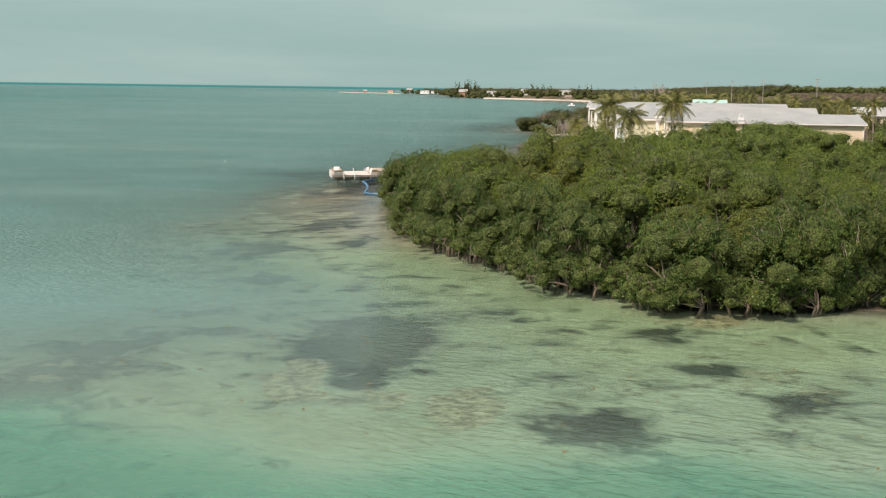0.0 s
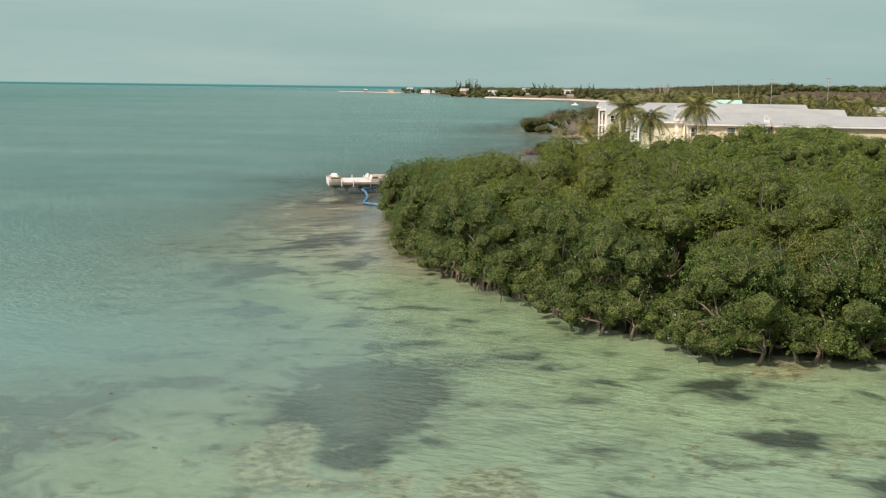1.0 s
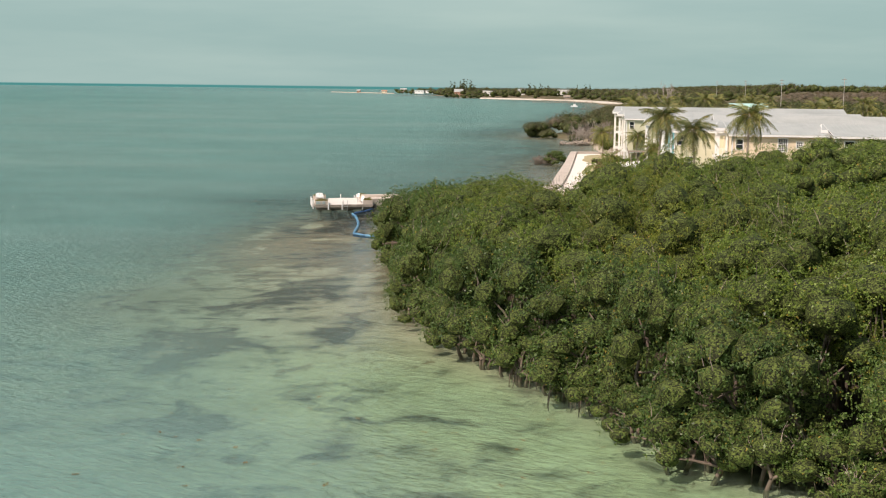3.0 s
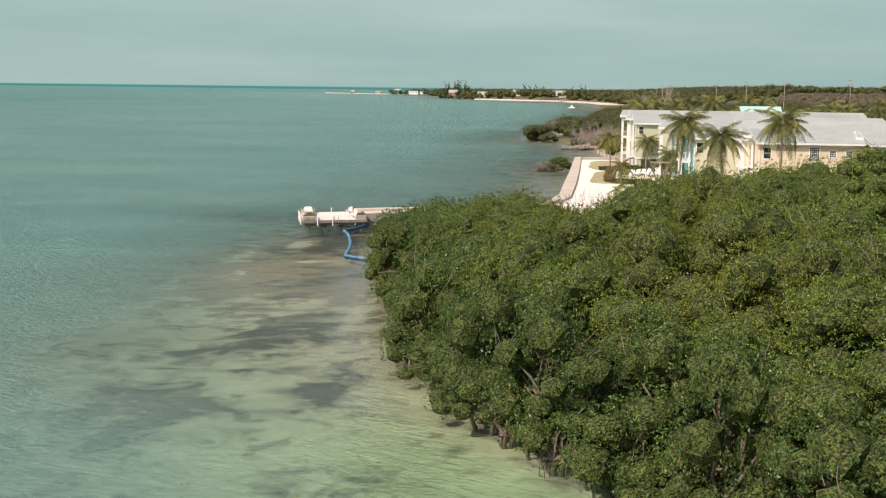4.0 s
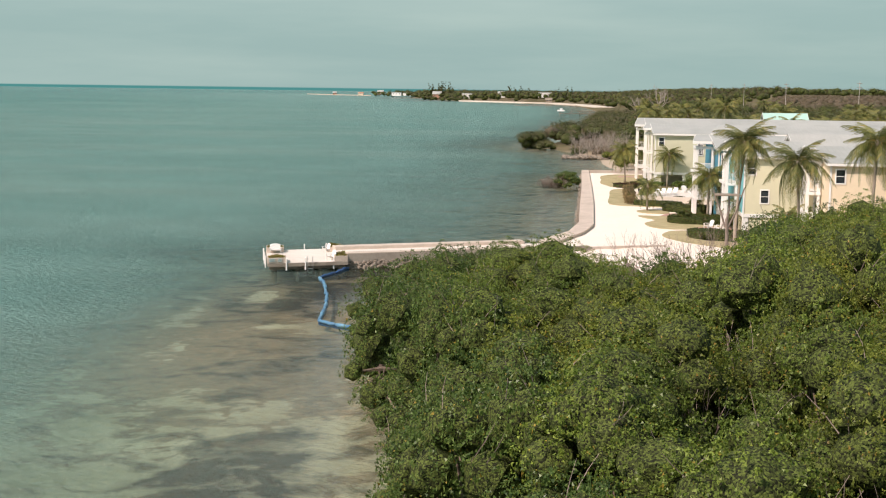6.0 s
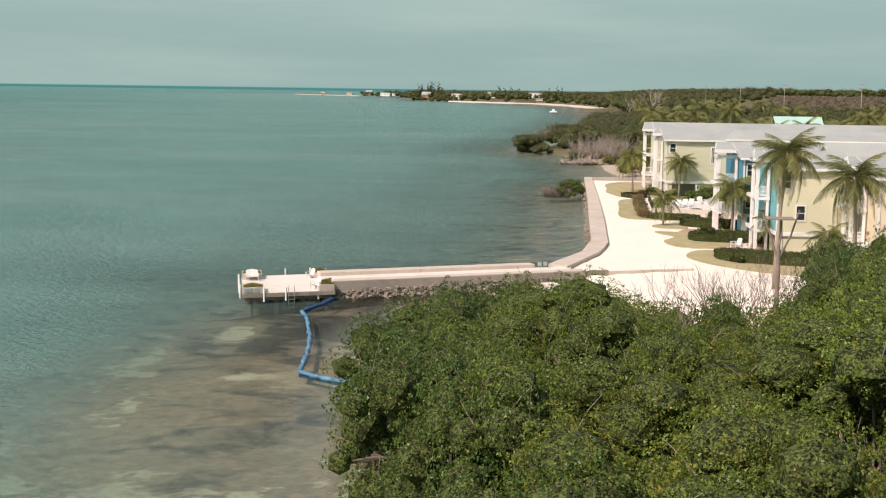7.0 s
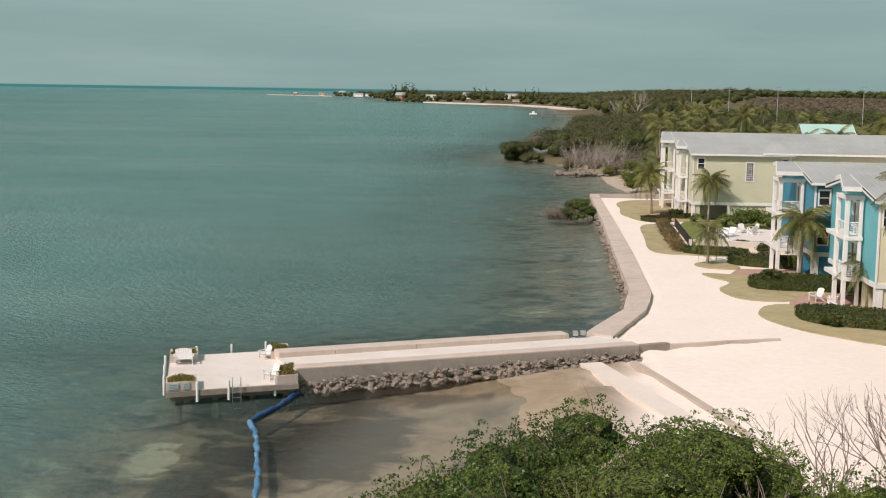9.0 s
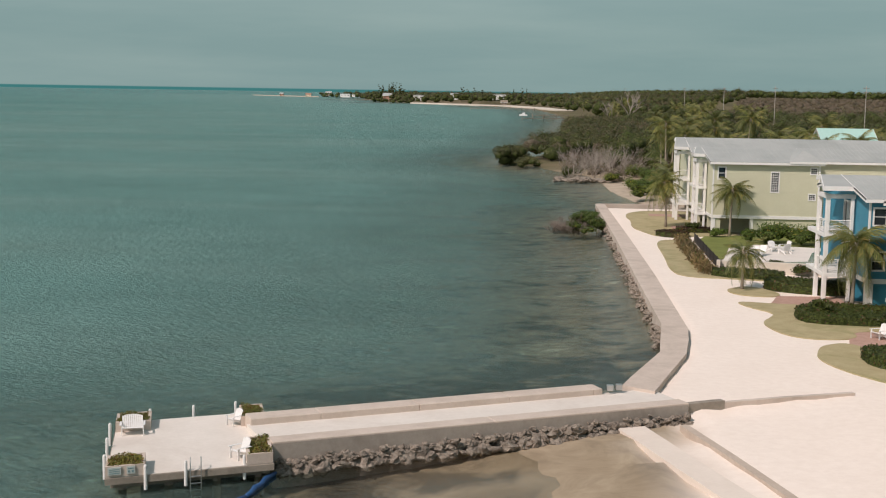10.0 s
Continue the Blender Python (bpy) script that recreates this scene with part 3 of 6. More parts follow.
def water_weights(x, y):
    d = -away(COAST, x, y)
    shore = ease(2, 16, d)
    north = ease(80, 140, y)
    across = (y - 129.95) * 0.9026 - (x + 18.85) * 0.4305       # metres beyond the cove side of the jetty
    cove = ease(104, 112, y) * ease(1.5, 0, across) * ease(-19.5, -15.5, x + 0.12 * (118 - y))
    pool = ease(2.5, -6, y + 0.3 * np.minimum(0, x + 4) + 1.6 * np.sin(0.28 * x + 0.8) + 0.9 * np.sin(0.7 * x))      # the deeper, greener hollow in the foreground
    west = ease(-8, -20, x) * (1 - north)
    flat = ease(50, 72, y) * ease(2, -6, across) * ease(-31, -15, x + 2.0 * np.sin(y * 0.13))        # the clear shoal off the dock
    off = ease(8, 40, d - 6 * flat + 3 * np.sin(0.05 * y + 0.11 * x)) * (1 - 0.45 * ease(132, 150, y) * ease(60, 8, d)) * ease(-6, 40, y - 0.6 * x)
    bay = ease(132, 145, y) * ease(330, 240, y) * ease(75, 25, d)
    teal = ease(7, 20, d) * (1 - flat) * ease(14, 34, y - 0.4 * x)
    lee = ease(70, 44, y) * (1 - flat) * ease(0, 5, d)
    green = lee * (0.35 + 0.65 * ease(24, 9, d)) * (1 - 0.55 * np.clip(patches(LITTER, x, y), 0, 1))
    turbid = 0.15 - 0.07 * lee + 0.05 * lee * ease(9, 22, d) + 0.07 * west * (1 - flat) + 0.15 * teal + 0.5 * off * (1 - 0.5 * bay) + 0.2 * ease(136, 150, y) * ease(2, 12, d) + 0.13 * bay * ease(4, 14, d) + 0.5 * pool + 0.09 * flat * ease(95, 80, y) - 0.03 * flat * ease(80, 95, y) - 0.4 * cove - 0.16 * np.clip(patches(LITTER, x, y), 0, 1) * (1 - flat)
    turbid = turbid - 0.06 * ease(136, 142, y) * (1 - off)
    milk = (1 - north) * (0.45 + 0.55 * shore) * (1 - 0.5 * off)
    deep = np.clip(0.5 * teal + 0.5 * off * (1 - 0.35 * ease(130, 170, y) * ease(90, 30, d)), 0, 1)
    chop = (0.16 + 0.84 * ease(3, 11, d)) * (1 - 0.85 * cove) * (1 - 0.3 * pool) * (0.18 + 0.82 * ease(15, 85, y + 0.6 * np.clip(-x - 4, 0, 40)))
    return {"cove": cove, "depth": ease(4, 18, d) * (1 - 0.65 * flat * ease(70, 95, y)) * (1 - 0.8 * ease(84, 94, y) * ease(-31, -24, x) * ease(2, -3, across)), "deep": deep, "hollow": pool, "green": green, "far": ease(120, 600, d), "silt": np.clip(1.0 * cove + 0.38 * flat, 0, 1) * (1 - 0.6 * off), "turbid": np.clip(turbid, -0.4, 0.9), "milk": milk, "chop": chop}


ground = sheet("ground", steps(-46, 62, 1.0, -6500, 6500), steps(-10, 330, 1.0, -600, 6000), land_height, ground_weights, GROUND)
tagged(ground, "pale sand yard, beach and shallow sea bed", "ground", kind="structure")
water = sheet("water", steps(-60, 40, 2.0, -6500, 6500), steps(-40, 300, 2.0, -600, 6000), lambda x, y: 0 * x, water_weights, WATER)
tagged(water, "rippled turquoise shallow sea", "sea", kind="structure")


# ---- sea walls and jetty ----
def strip(line, width, z0, z1):
    """A wall along a line of points, width to its left."""
    p = [Vector((x, y)) for x, y in line]
    inner = []
    for i, v in enumerate(p):
        a = (p[i] - p[i - 1]).normalized() if i else (p[1] - p[0]).normalized()
        b = (p[i + 1] - p[i]).normalized() if i < len(p) - 1 else a
        n = Vector((-(a.y + b.y), a.x + b.x)).normalized()
        inner.append(v + n * width / max(0.5, n.dot(Vector((-a.y, a.x)))))
    bm = bmesh.new()
    for i in range(len(p) - 1):
        ring = [tuple(p[i]), tuple(p[i + 1]), tuple(inner[i + 1]), tuple(inner[i])]
        prism(bm, ring, z0, z1)
    bmesh.ops.remove_doubles(bm, verts=bm.verts, dist=0.001)
    return bm


U = Vector((math.cos(radians(25.5)), math.sin(radians(25.5)), 0))
V = Vector((-U.y, U.x, 0))


def along(o, u, v, z=0.0):
    """A place u metres along the jetty and v metres across it from o."""
    q = Vector((o[0], o[1], 0)) + U * u + V * v
    return (q.x, q.y, z)


OUTER = [(-3.5, 141.7), (-2.8, 143.9), (-0.63, 150.2), (-0.25, 153.4), (0.46, 158.8), (0.85, 180), (1.42, 205.8), (1.96, 244.6)]
INNER_EDGE = [(-2.0, 140.6), (-1.2, 143.3), (0.81, 149.9), (1.5, 154.0), (1.95, 157.5), (2.5, 180), (2.85, 206), (3.2, 245.0)]
seawall = thing("seawall", None, "broad pale concrete seawall with a flat top", "seawall", kind="structure")
for a, b, c, d in zip(OUTER, OUTER[1:], INNER_EDGE[1:], INNER_EDGE):
    part("wall_section", prism(bmesh.new(), [a, b, c, d], -1.4, 1.2), CONCRETE, seawall)
part("wall_section", prism(bmesh.new(), [(1.96, 244.6), (13, 246.0), (13, 246.5), (2.2, 245.2)], -1.4, 1.2), CONCRETE, seawall)


# the jetty: two parapets with a sand-coloured walk between them
JET0, JET1 = (-18.85, 129.95), (-0.9, 138.55)
walkway = part("jetty_walk", prism(bmesh.new(), [along(JET0, -0.3, 0.3)[:2], along(JET0, 20.2, 0.3)[:2], along(JET0, 20.2, 3.4)[:2], along(JET0, -0.3, 3.4)[:2]], -0.8, 1.05), DECK)
tagged(walkway, "pale concrete walkway of the jetty between two parapets", "jetty", kind="structure")


def parapet(name, v0, v1, u0, u1, z, label, cuts):
    wall = thing(name, None, label, "parapet", kind="structure")
    edges = [u0, *cuts, u1]
    for a, b in zip(edges, edges[1:]):
        bm = box(bmesh.new(), (a + 0.008, v0, -0.7), (b - 0.008, v1, z), bevel=0.025)
        bmesh.ops.transform(bm, verts=bm.verts, matrix=Matrix.Translation((JET0[0], JET0[1], 0)) @ Matrix.Rotation(radians(25.5), 4, "Z"))
        part("wall_panel", bm, CONCRETE, wall)
    return wall


parapet("parapet_south", -0.38, 0.5, -0.15, 19.95, 1.25, "weathered concrete parapet along the cove side of the jetty", [9.9])
parapet("parapet_north", 3.12, 4.18, -0.2, 17.3, 1.34, "pale concrete parapet along the sea side of the jetty", [3.0, 7.7, 12.3, 16.8])

facing = bmesh.new()
box(facing, (-0.14, -0.384, -0.7), (19.9, -0.37, 1.17))
bmesh.ops.transform(facing, verts=facing.verts, matrix=Matrix.Translation((JET0[0], JET0[1], 0)) @ Matrix.Rotation(radians(25.5), 4, "Z"))
tagged(part("wall_facing", facing, WALL_GREY), "grey tide-stained face of the jetty wall", "wall", kind="structure")

# low walls that hold the sand yard
low_wall = part("retaining_wall_low", strip([(-0.75, 138.4), (1.2, 139.4)], 0.4, 0.1, 1.12), CONCRETE_OLD)
tagged(low_wall, "stained low concrete wall at the end of the jetty", "wall", kind="structure")
kerb = part("kerb_long", strip([(1.2, 139.4), (4.5, 140.8), (8.1, 142.15)], 0.3, 0.2, 1.02), CONCRETE)
tagged(kerb, "narrow sandy kerb across the sand yard", "kerb", kind="structure")
ramp_kerb = part("kerb_beach", strip([(-1.3, 136.6), (0.1, 131.6), (1.5, 126.2), (3.6, 117)], 0.4, 0.1, 0.60), KERB)
tagged(ramp_kerb, "low kerb between sand yard and cove beach", "kerb", kind="structure")
slab_edge = part("beach_slab", strip([(-2.9, 136.6), (-1.3, 131.6), (0.4, 126.4), (2.6, 117)], -1.35, 0.1, 0.50), BEACH_SLAB)
tagged(slab_edge, "pale concrete slab above the beach", "slab", kind="structure")


# ---- rocks ----
def rock_mesh(seed, flat=0.75):
    r = random.Random(seed)
    bm = bmesh.new()
    bmesh.ops.create_icosphere(bm, subdivisions=2, radius=0.5)
    off = Vector((r.uniform(0, 50), r.uniform(0, 50), r.uniform(0, 50)))
    for v in bm.verts:
        n = noise.noise(v.co * 2.2 + off) * 0.55 + 0.75 * abs(noise.noise(v.co * 4.6 + off)) - 0.55 * abs(noise.noise(v.co * 8.5 + off)) - 0.06
        v.co *= 1 + n
        v.co.z *= flat
    me = bpy.data.meshes.new("rock")
    bm.to_mesh(me)
    bm.free()
    me.materials.append(ROCK)
    return me


ROCKS = [rock_mesh(i, 0.6 + 0.07 * (i % 5)) for i in range(8)]


def rocks(name, label, places, category="rock revetment"):
    pile = thing(name, None, label, category, kind="structure")
    r = random.Random(len(places))
    for x, y, z, s in places:
        ob = new("rock", ROCKS[r.randrange(8)])
        ob.parent = pile
        ob.matrix_basis = pose(x, y, z, r.uniform(-25, 25), r.uniform(-25, 25), r.uniform(0, 360)) @ Matrix.Diagonal((s * r.uniform(0.85, 1.25), s, s * r.uniform(0.8, 1.1), 1))
    return pile


rr = random.Random(3)
spots = []
for row, (count, low, high) in enumerate(((62, 0.50, 0.80), (84, 0.34, 0.62), (150, 0.20, 0.42))):
    for k in range(count):
        u = 19.8 * (k + rr.uniform(0.1, 0.9)) / count
        s = rr.uniform(low, high) * (1.0 - 0.25 * (u > 14))
        rise = 0.10 + 0.30 * u / 20
        z = rise + (-0.08, 0.20, rr.uniform(0.1, 0.52))[row] + rr.uniform(-0.06, 0.06)
        x, y, _ = along(JET0, u, -0.40 - (0.36, 0.22, rr.uniform(0.05, 0.42))[row] * rr.uniform(0.75, 1.2))
        spots.append((x, y, z, s))
rocks("rock_revetment", "rough grey coral rocks piled against the jetty wall", spots)
spots = []
for k in range(230):
    y = 156 + 87 * rr.random() ** 1.3
    x = float(np.interp(y, [q[1] for q in OUTER], [q[0] for q in OUTER]))
    z = rr.uniform(-0.15, 0.75)
    spots.append((x - 0.08 - 0.45 * (0.75 - z) * rr.random(), y, z, rr.uniform(0.25, 0.5)))
rocks("seawall_rocks", "pale rocks along the foot of the seawall", spots)

# ---- floating turbidity boom ----
boom = thing("turbidity_boom", None, "blue fabric silt curtain floating from the dock across the cove", "floating boom")
BOOM_LINE = [(-18.6, 129.1), (-19.2, 126.0), (-19.95, 123.3), (-19.3, 121.6), (-18.95, 120.3), (-18.35, 117.6), (-17.75, 115.0), (-17.3, 112.4), (-16.9, 109.8), (-16.65, 107.4), (-16.5, 105.5), (-15.2, 104.5), (-13.9, 103.7), (-12.4, 102.9), (-11.4, 102.4)]
for i, (a, b) in enumerate(zip(BOOM_LINE, BOOM_LINE[1:])):
    pa, pb = Vector((*a, 0.1)), Vector((*b, 0.1))
    pts, rad = [], []
    for k in range(7):
        t = k / 6
        bulge = 0.075 + 0.055 * math.sin(math.pi * t) ** 0.6 + rr.uniform(-0.02, 0.02)
        sway = Vector((rr.uniform(-0.05, 0.05), rr.uniform(-0.05, 0.05), rr.uniform(-0.03, 0.05)))
        pts.append(pa.lerp(pb, t) + sway * (0 < k < 6))
        rad.append(bulge)
    faded = 2 <= i
    seg = part("float_section", tube(bmesh.new(), pts, rad, 10), BOOM_PALE if faded else BOOM_DARK, boom, "sun-bleached blue float" if faded else "dark blue float", smooth=True)
    skirt = bmesh.new()
    n = (pb - pa).cross(Vector((0, 0, 1))).normalized() * 0.015
    ring = [tuple((pa - n)[:2]), tuple((pb - n)[:2]), tuple((pb + n)[:2]), tuple((pa + n)[:2])]
    part("skirt", prism(skirt, ring, -0.16, 0.02), BOOM_DARK, seg)

# ---- dock head ----
DX, DY = Vector((0.914, 0.405, 0)), Vector((-0.249, 0.968, 0))   # the head is a little askew
D0 = Vector((-24.55, 125.66, 0))


def dk(u, v, z=0.0):
    q = D0 + DX * u + DY * v
    return (q.x, q.y, z)


def dock_prism(u0, u1, v0, v1, z0, z1, bevel=0.0, bm=None):
    return prism(bm or bmesh.new(), [dk(u0, v0)[:2], dk(u1, v0)[:2], dk(u1, v1)[:2], dk(u0, v1)[:2]], z0, z1, bevel)


dock = thing("dock", None, "square concrete dock head with a bleached deck", "dock", kind="structure")
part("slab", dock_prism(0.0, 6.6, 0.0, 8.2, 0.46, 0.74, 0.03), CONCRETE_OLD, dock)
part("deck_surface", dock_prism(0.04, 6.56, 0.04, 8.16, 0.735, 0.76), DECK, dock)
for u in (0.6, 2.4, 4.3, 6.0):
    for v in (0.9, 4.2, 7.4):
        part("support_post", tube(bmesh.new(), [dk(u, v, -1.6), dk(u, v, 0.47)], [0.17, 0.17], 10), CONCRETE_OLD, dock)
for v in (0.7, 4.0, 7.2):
    part("cross_beam", dock_prism(0.15, 6.45, v, v + 0.4, 0.12, 0.47), CONCRETE_OLD, dock, "dark concrete cross beam")

FENDER = tube(bmesh.new(), [(0, 0, 0.16), (0, 0, 1.1), (0, 0, 1.16)], [0.068, 0.068, 0.045], 10)
FENDER_ME = bpy.data.meshes.new("fender_post")
FENDER.to_mesh(FENDER_ME)
FENDER.free()
FENDER_ME.materials.append(WHITE)
for x, y in ((-26.38, 132.0), (-25.78, 129.75), (-25.12, 127.38), (-23.15, 126.28), (-21.74, 126.92), (-19.65, 127.98), (-25.37, 134.6), (-23.6, 135.5), (-21.85, 136.4)):
    post = tagged(new("fender_post", FENDER_ME), "white round fender post at the dock edge", "post", "posts round the dock")
    post.matrix_basis = pose(x, y, 0, 0, 0, 0)


def planter(u0, u1, v0, v1, seed):
    """A concrete planter box with low plants."""
    box_ = thing("planter", None, "square concrete planter box with low succulents", "planter", "planters on the dock")
    z1, t = 1.19, 0.13
    for a, b, c, d in ((u0, u1, v0, v0 + t), (u0, u1, v1 - t, v1), (u0, u0 + t, v0 + t, v1 - t), (u1 - t, u1, v0 + t, v1 - t)):
        part("side", dock_prism(a, b, c, d, 0.76, z1), CONCRETE, box_)
    part("soil", dock_prism(u0 + t, u1 - t, v0 + t, v1 - t, 0.76, z1 - 0.1), MULCH, box_)
    g = np.random.default_rng(seed)
    k = 1500
    u, v = g.uniform(u0 + 0.05, u1 - 0.05, k), g.uniform(v0 + 0.05, v1 - 0.05, k)
    at = np.array([dk(a, b, z1 - 0.06 + 0.20 * g.random() * (0.55 + 0.45 * math.sin(a * 5 + b * 3))) for a, b in zip(u, v)])
    out = np.stack([g.normal(0, 0.6, k), g.normal(0, 0.6, k), g.uniform(0.3, 1, k)], 1)
    hang("foliage", leaves_mesh("foliage", at, out, g.uniform(0.07, 0.14, k)), PLANTER_LEAF, box_, "brown-green succulents")
    return box_


planter(0.02, 1.5, 0.02, 1.6, 11)
planter(5.5, 6.56, 0.02, 2.6, 12)
planter(0.05, 1.55, 6.5, 8.12, 13)
planter(5.5, 6.56, 5.85, 8.0, 14)
for a, b, zb in ((0.12, 0.62, 0), (0.83, 1.15, 0)):
    sign = thing("sign", None, "small pale notice panel on the planter", "sign")
    part("panel", dock_prism(a, b, -0.04, 0.016, 0.86, 1.15), SIGN, sign)
    for k in range(3 if a < 0.5 else 1):
        part("text_bar", dock_prism(a + 0.06, b - 0.06, -0.046, -0.04, 1.06 - 0.075 * k, 1.09 - 0.075 * k), SIGN_INK, sign)
    if a > 0.5:
        part("mark", dock_prism(a + 0.05, a + 0.13, -0.046, -0.04, 0.92, 1.0), SIGN_INK, sign)
        part("mark", dock_prism(b - 0.13, b - 0.05, -0.046, -0.04, 0.92, 1.0), SIGN_INK, sign)

ladder = thing("ladder", None, "steel swim ladder hung on the dock edge", "ladder")
for u in (3.26, 3.68):
    hoop = [dk(u, -0.1, -0.5), dk(u, -0.1, 0.8), dk(u, -0.1, 1.12), dk(u, 0.05, 1.24), dk(u, 0.3, 1.2), dk(u, 0.42, 1.05), dk(u, 0.42, 0.76)]
    part("rail", tube(bmesh.new(), hoop, [0.022] * 7, 8), STEEL, ladder, smooth=True)
for z in (-0.3, -0.02, 0.26, 0.54):
    part("rung", tube(bmesh.new(), [dk(3.26, -0.1, z), dk(3.68, -0.1, z)], [0.02, 0.02], 6), STEEL, ladder)


def adirondack(name, m, wide=0.62, label="white resin Adirondack chair", group=""):
    """A slatted garden chair with a fan back, sloping seat and broad arms; faces +x."""
    ch = thing(name, m, label, "chair", group)
    w = wide / 2
    n = max(5, round(wide / 0.115))
    for i in range(n):
        y = -w + (i + 0.5) * wide / n
        h = 0.98 - 0.10 * abs(2 * (i + 0.5) / n - 1) ** 2
        bm = a_box((-0.012, y - wide / n * 0.45, 0), (0.012, y + wide / n * 0.45, h - 0.28), 0.004)
        bmesh.ops.transform(bm, verts=bm.verts, matrix=Matrix.Translation((-0.12, 0, 0.28)) @ Matrix.Rotation(radians(-20), 4, "Y"))
        part("back_slat", bm, PLASTIC, ch)
    for i in range(5):
        bm = a_box((-0.05, -w, -0.012), (0.05, w, 0.012), 0.004)
        bmesh.ops.transform(bm, verts=bm.verts, matrix=Matrix.Translation((-0.06 + 0.115 * i, 0, 0.27 + 0.035 * i)))
        part("seat_slat", bm, PLASTIC, ch)
    for s in (-1, 1):
        part("arm", a_box((-0.28, s * (w + 0.07) - 0.06, 0.56), (0.50, s * (w + 0.07) + 0.06, 0.585), 0.006), PLASTIC, ch)
        part("front_leg", a_box((0.36, s * (w + 0.02) - 0.02, 0), (0.46, s * (w + 0.02) + 0.02, 0.56), 0.006), PLASTIC, ch)
        bm = bmesh.new()
        prism_pts = [(-0.5, 0.0), (-0.36, 0.0), (0.44, 0.36), (0.44, 0.44), (-0.1, 0.27)]
        f0 = [bm.verts.new((x, s * w - 0.018, z)) for x, z in prism_pts]
        f1 = [bm.verts.new((x, s * w + 0.018, z)) for x, z in prism_pts]
        bm.faces.new(f0), bm.faces.new(f1[::-1])
        for i in range(5):
            bm.faces.new((f0[i], f1[i], f1[(i + 1) % 5], f0[(i + 1) % 5]))
        part("rear_leg", bm, PLASTIC, ch)
    return ch


adirondack("garden_bench", pose(-25.35, 131.9, 0.76, 0, 0, -74) @ Matrix.Diagonal((0.85, 0.78, 0.85, 1)), 1.12, "white slatted double Adirondack bench on the dock", "dock seats")
chair_a = adirondack("garden_chair", pose(-19.95, 128.9, 0.76, 0, 0, 228) @ Matrix.Scale(0.86, 4), 0.58, "white Adirondack chair beside a dock planter", "dock seats")
copy_thing(chair_a, pose(-21.3, 133.9, 0.76, 0, 0, 232) @ Matrix.Scale(0.86, 4))

box_u = thing("utility_box", None, "small grey utility box on the seawall corner", "utility box")
for k in range(2):
    x, y, _ = along(JET0, 17.75 + 0.5 * k, 3.2)
    part("box", a_box((x - 0.16, y - 0.13, 1.2), (x + 0.16, y + 0.13, 1.48), 0.02), STEEL, box_u)
part("shelf", a_box((x - 0.9, y - 0.5, 0.9), (x - 0.1, y - 0.2, 0.94)), CONCRETE_OLD, box_u)


# ---- mangroves ----
def crown_lobes(r, count, radius, low, high, size):
    """The rounded masses that make up a crown: one on top, the others round it, lower towards the rim."""
    rows = [(r.uniform(-0.3, 0.3), r.uniform(-0.3, 0.3), high - size * 0.75, size * r.uniform(1.0, 1.2))]
    for k in range(1, count):
        q = math.sqrt(k / count)
        a = 2.4 * k + r.uniform(-0.5, 0.5)
        s = size * r.uniform(0.65, 1.15)
        z = low + (high - low) * (1 - q ** 2.2) * r.uniform(0.75, 1.05)
        rows.append((math.cos(a) * q * radius, math.sin(a) * q * radius, max(low, z - s * 0.5), s))
    return rows


def tufts_on(r, lobes, dense, tuft):
    """Sprays of leaves that stand out all over the upper side of each lobe, as place, size and way out."""
    rows = []
    for cx, cy, cz, s in lobes:
        k = max(6, int(dense * s * s))
        for i in range(k):
            z = 1 - 1.45 * (i + 0.5) / k
            a = 2.39996 * i + r.uniform(-0.3, 0.3)
            w = math.sqrt(max(0.0, 1 - z * z))
            d = (math.cos(a) * w, math.sin(a) * w, z)
            f = s * r.uniform(0.78, 1.08)
            rows.append((cx + d[0] * f, cy + d[1] * f, cz + d[2] * f * 0.85, tuft * r.uniform(0.7, 1.3), d))
    return rows


def spray_leaves(g, rows, per):
    """Leaf places and ways: each spray is a loose rosette, open towards the light."""
    at, out = [], []
    for cx, cy, cz, s, way in rows:
        k = max(8, int(per * g.uniform(0.7, 1.2)))
        d = g.normal(size=(k, 3)) + np.array(way) * 0.9 + [0, 0, 0.35]
        d /= np.linalg.norm(d, axis=1, keepdims=True)
        at.append(np.array([cx, cy, cz]) + d * s * g.uniform(0.45, 1.0, (k, 1)) * [1, 1, 0.7])
        out.append(d * 0.6 + np.array(way) * 0.25 + [0, 0, 0.3] + g.normal(0, 0.85, (k, 3)))
    return np.concatenate(at), np.concatenate(out)


def tuft_leaves(g, rows, per):
    """Leaf places and ways on the outside of lumpy tufts."""
    at, out = [], []
    for cx, cy, cz, s in rows:
        k = max(20, int(per * s * s))
        d = g.normal(size=(k, 3))
        d /= np.linalg.norm(d, axis=1, keepdims=True)
        d[:, 2] = np.where(d[:, 2] < -0.3, -d[:, 2], d[:, 2])
        lump = 1 + 0.20 * np.sin(d[:, :1] * 5 + cx * 7 + cz) * np.cos(d[:, 1:2] * 6 + cy * 5) + 0.10 * np.sin(d[:, 2:] * 11 + cx * 3)
        rad = s * (0.80 + 0.24 * g.random((k, 1)))
        at.append(np.array([cx, cy, cz]) + d * rad * lump * [1.0, 1.0, 0.72])
        out.append(d + [0, 0, 0.22] + g.normal(0, 0.5, (k, 3)))
    return np.concatenate(at), np.concatenate(out)


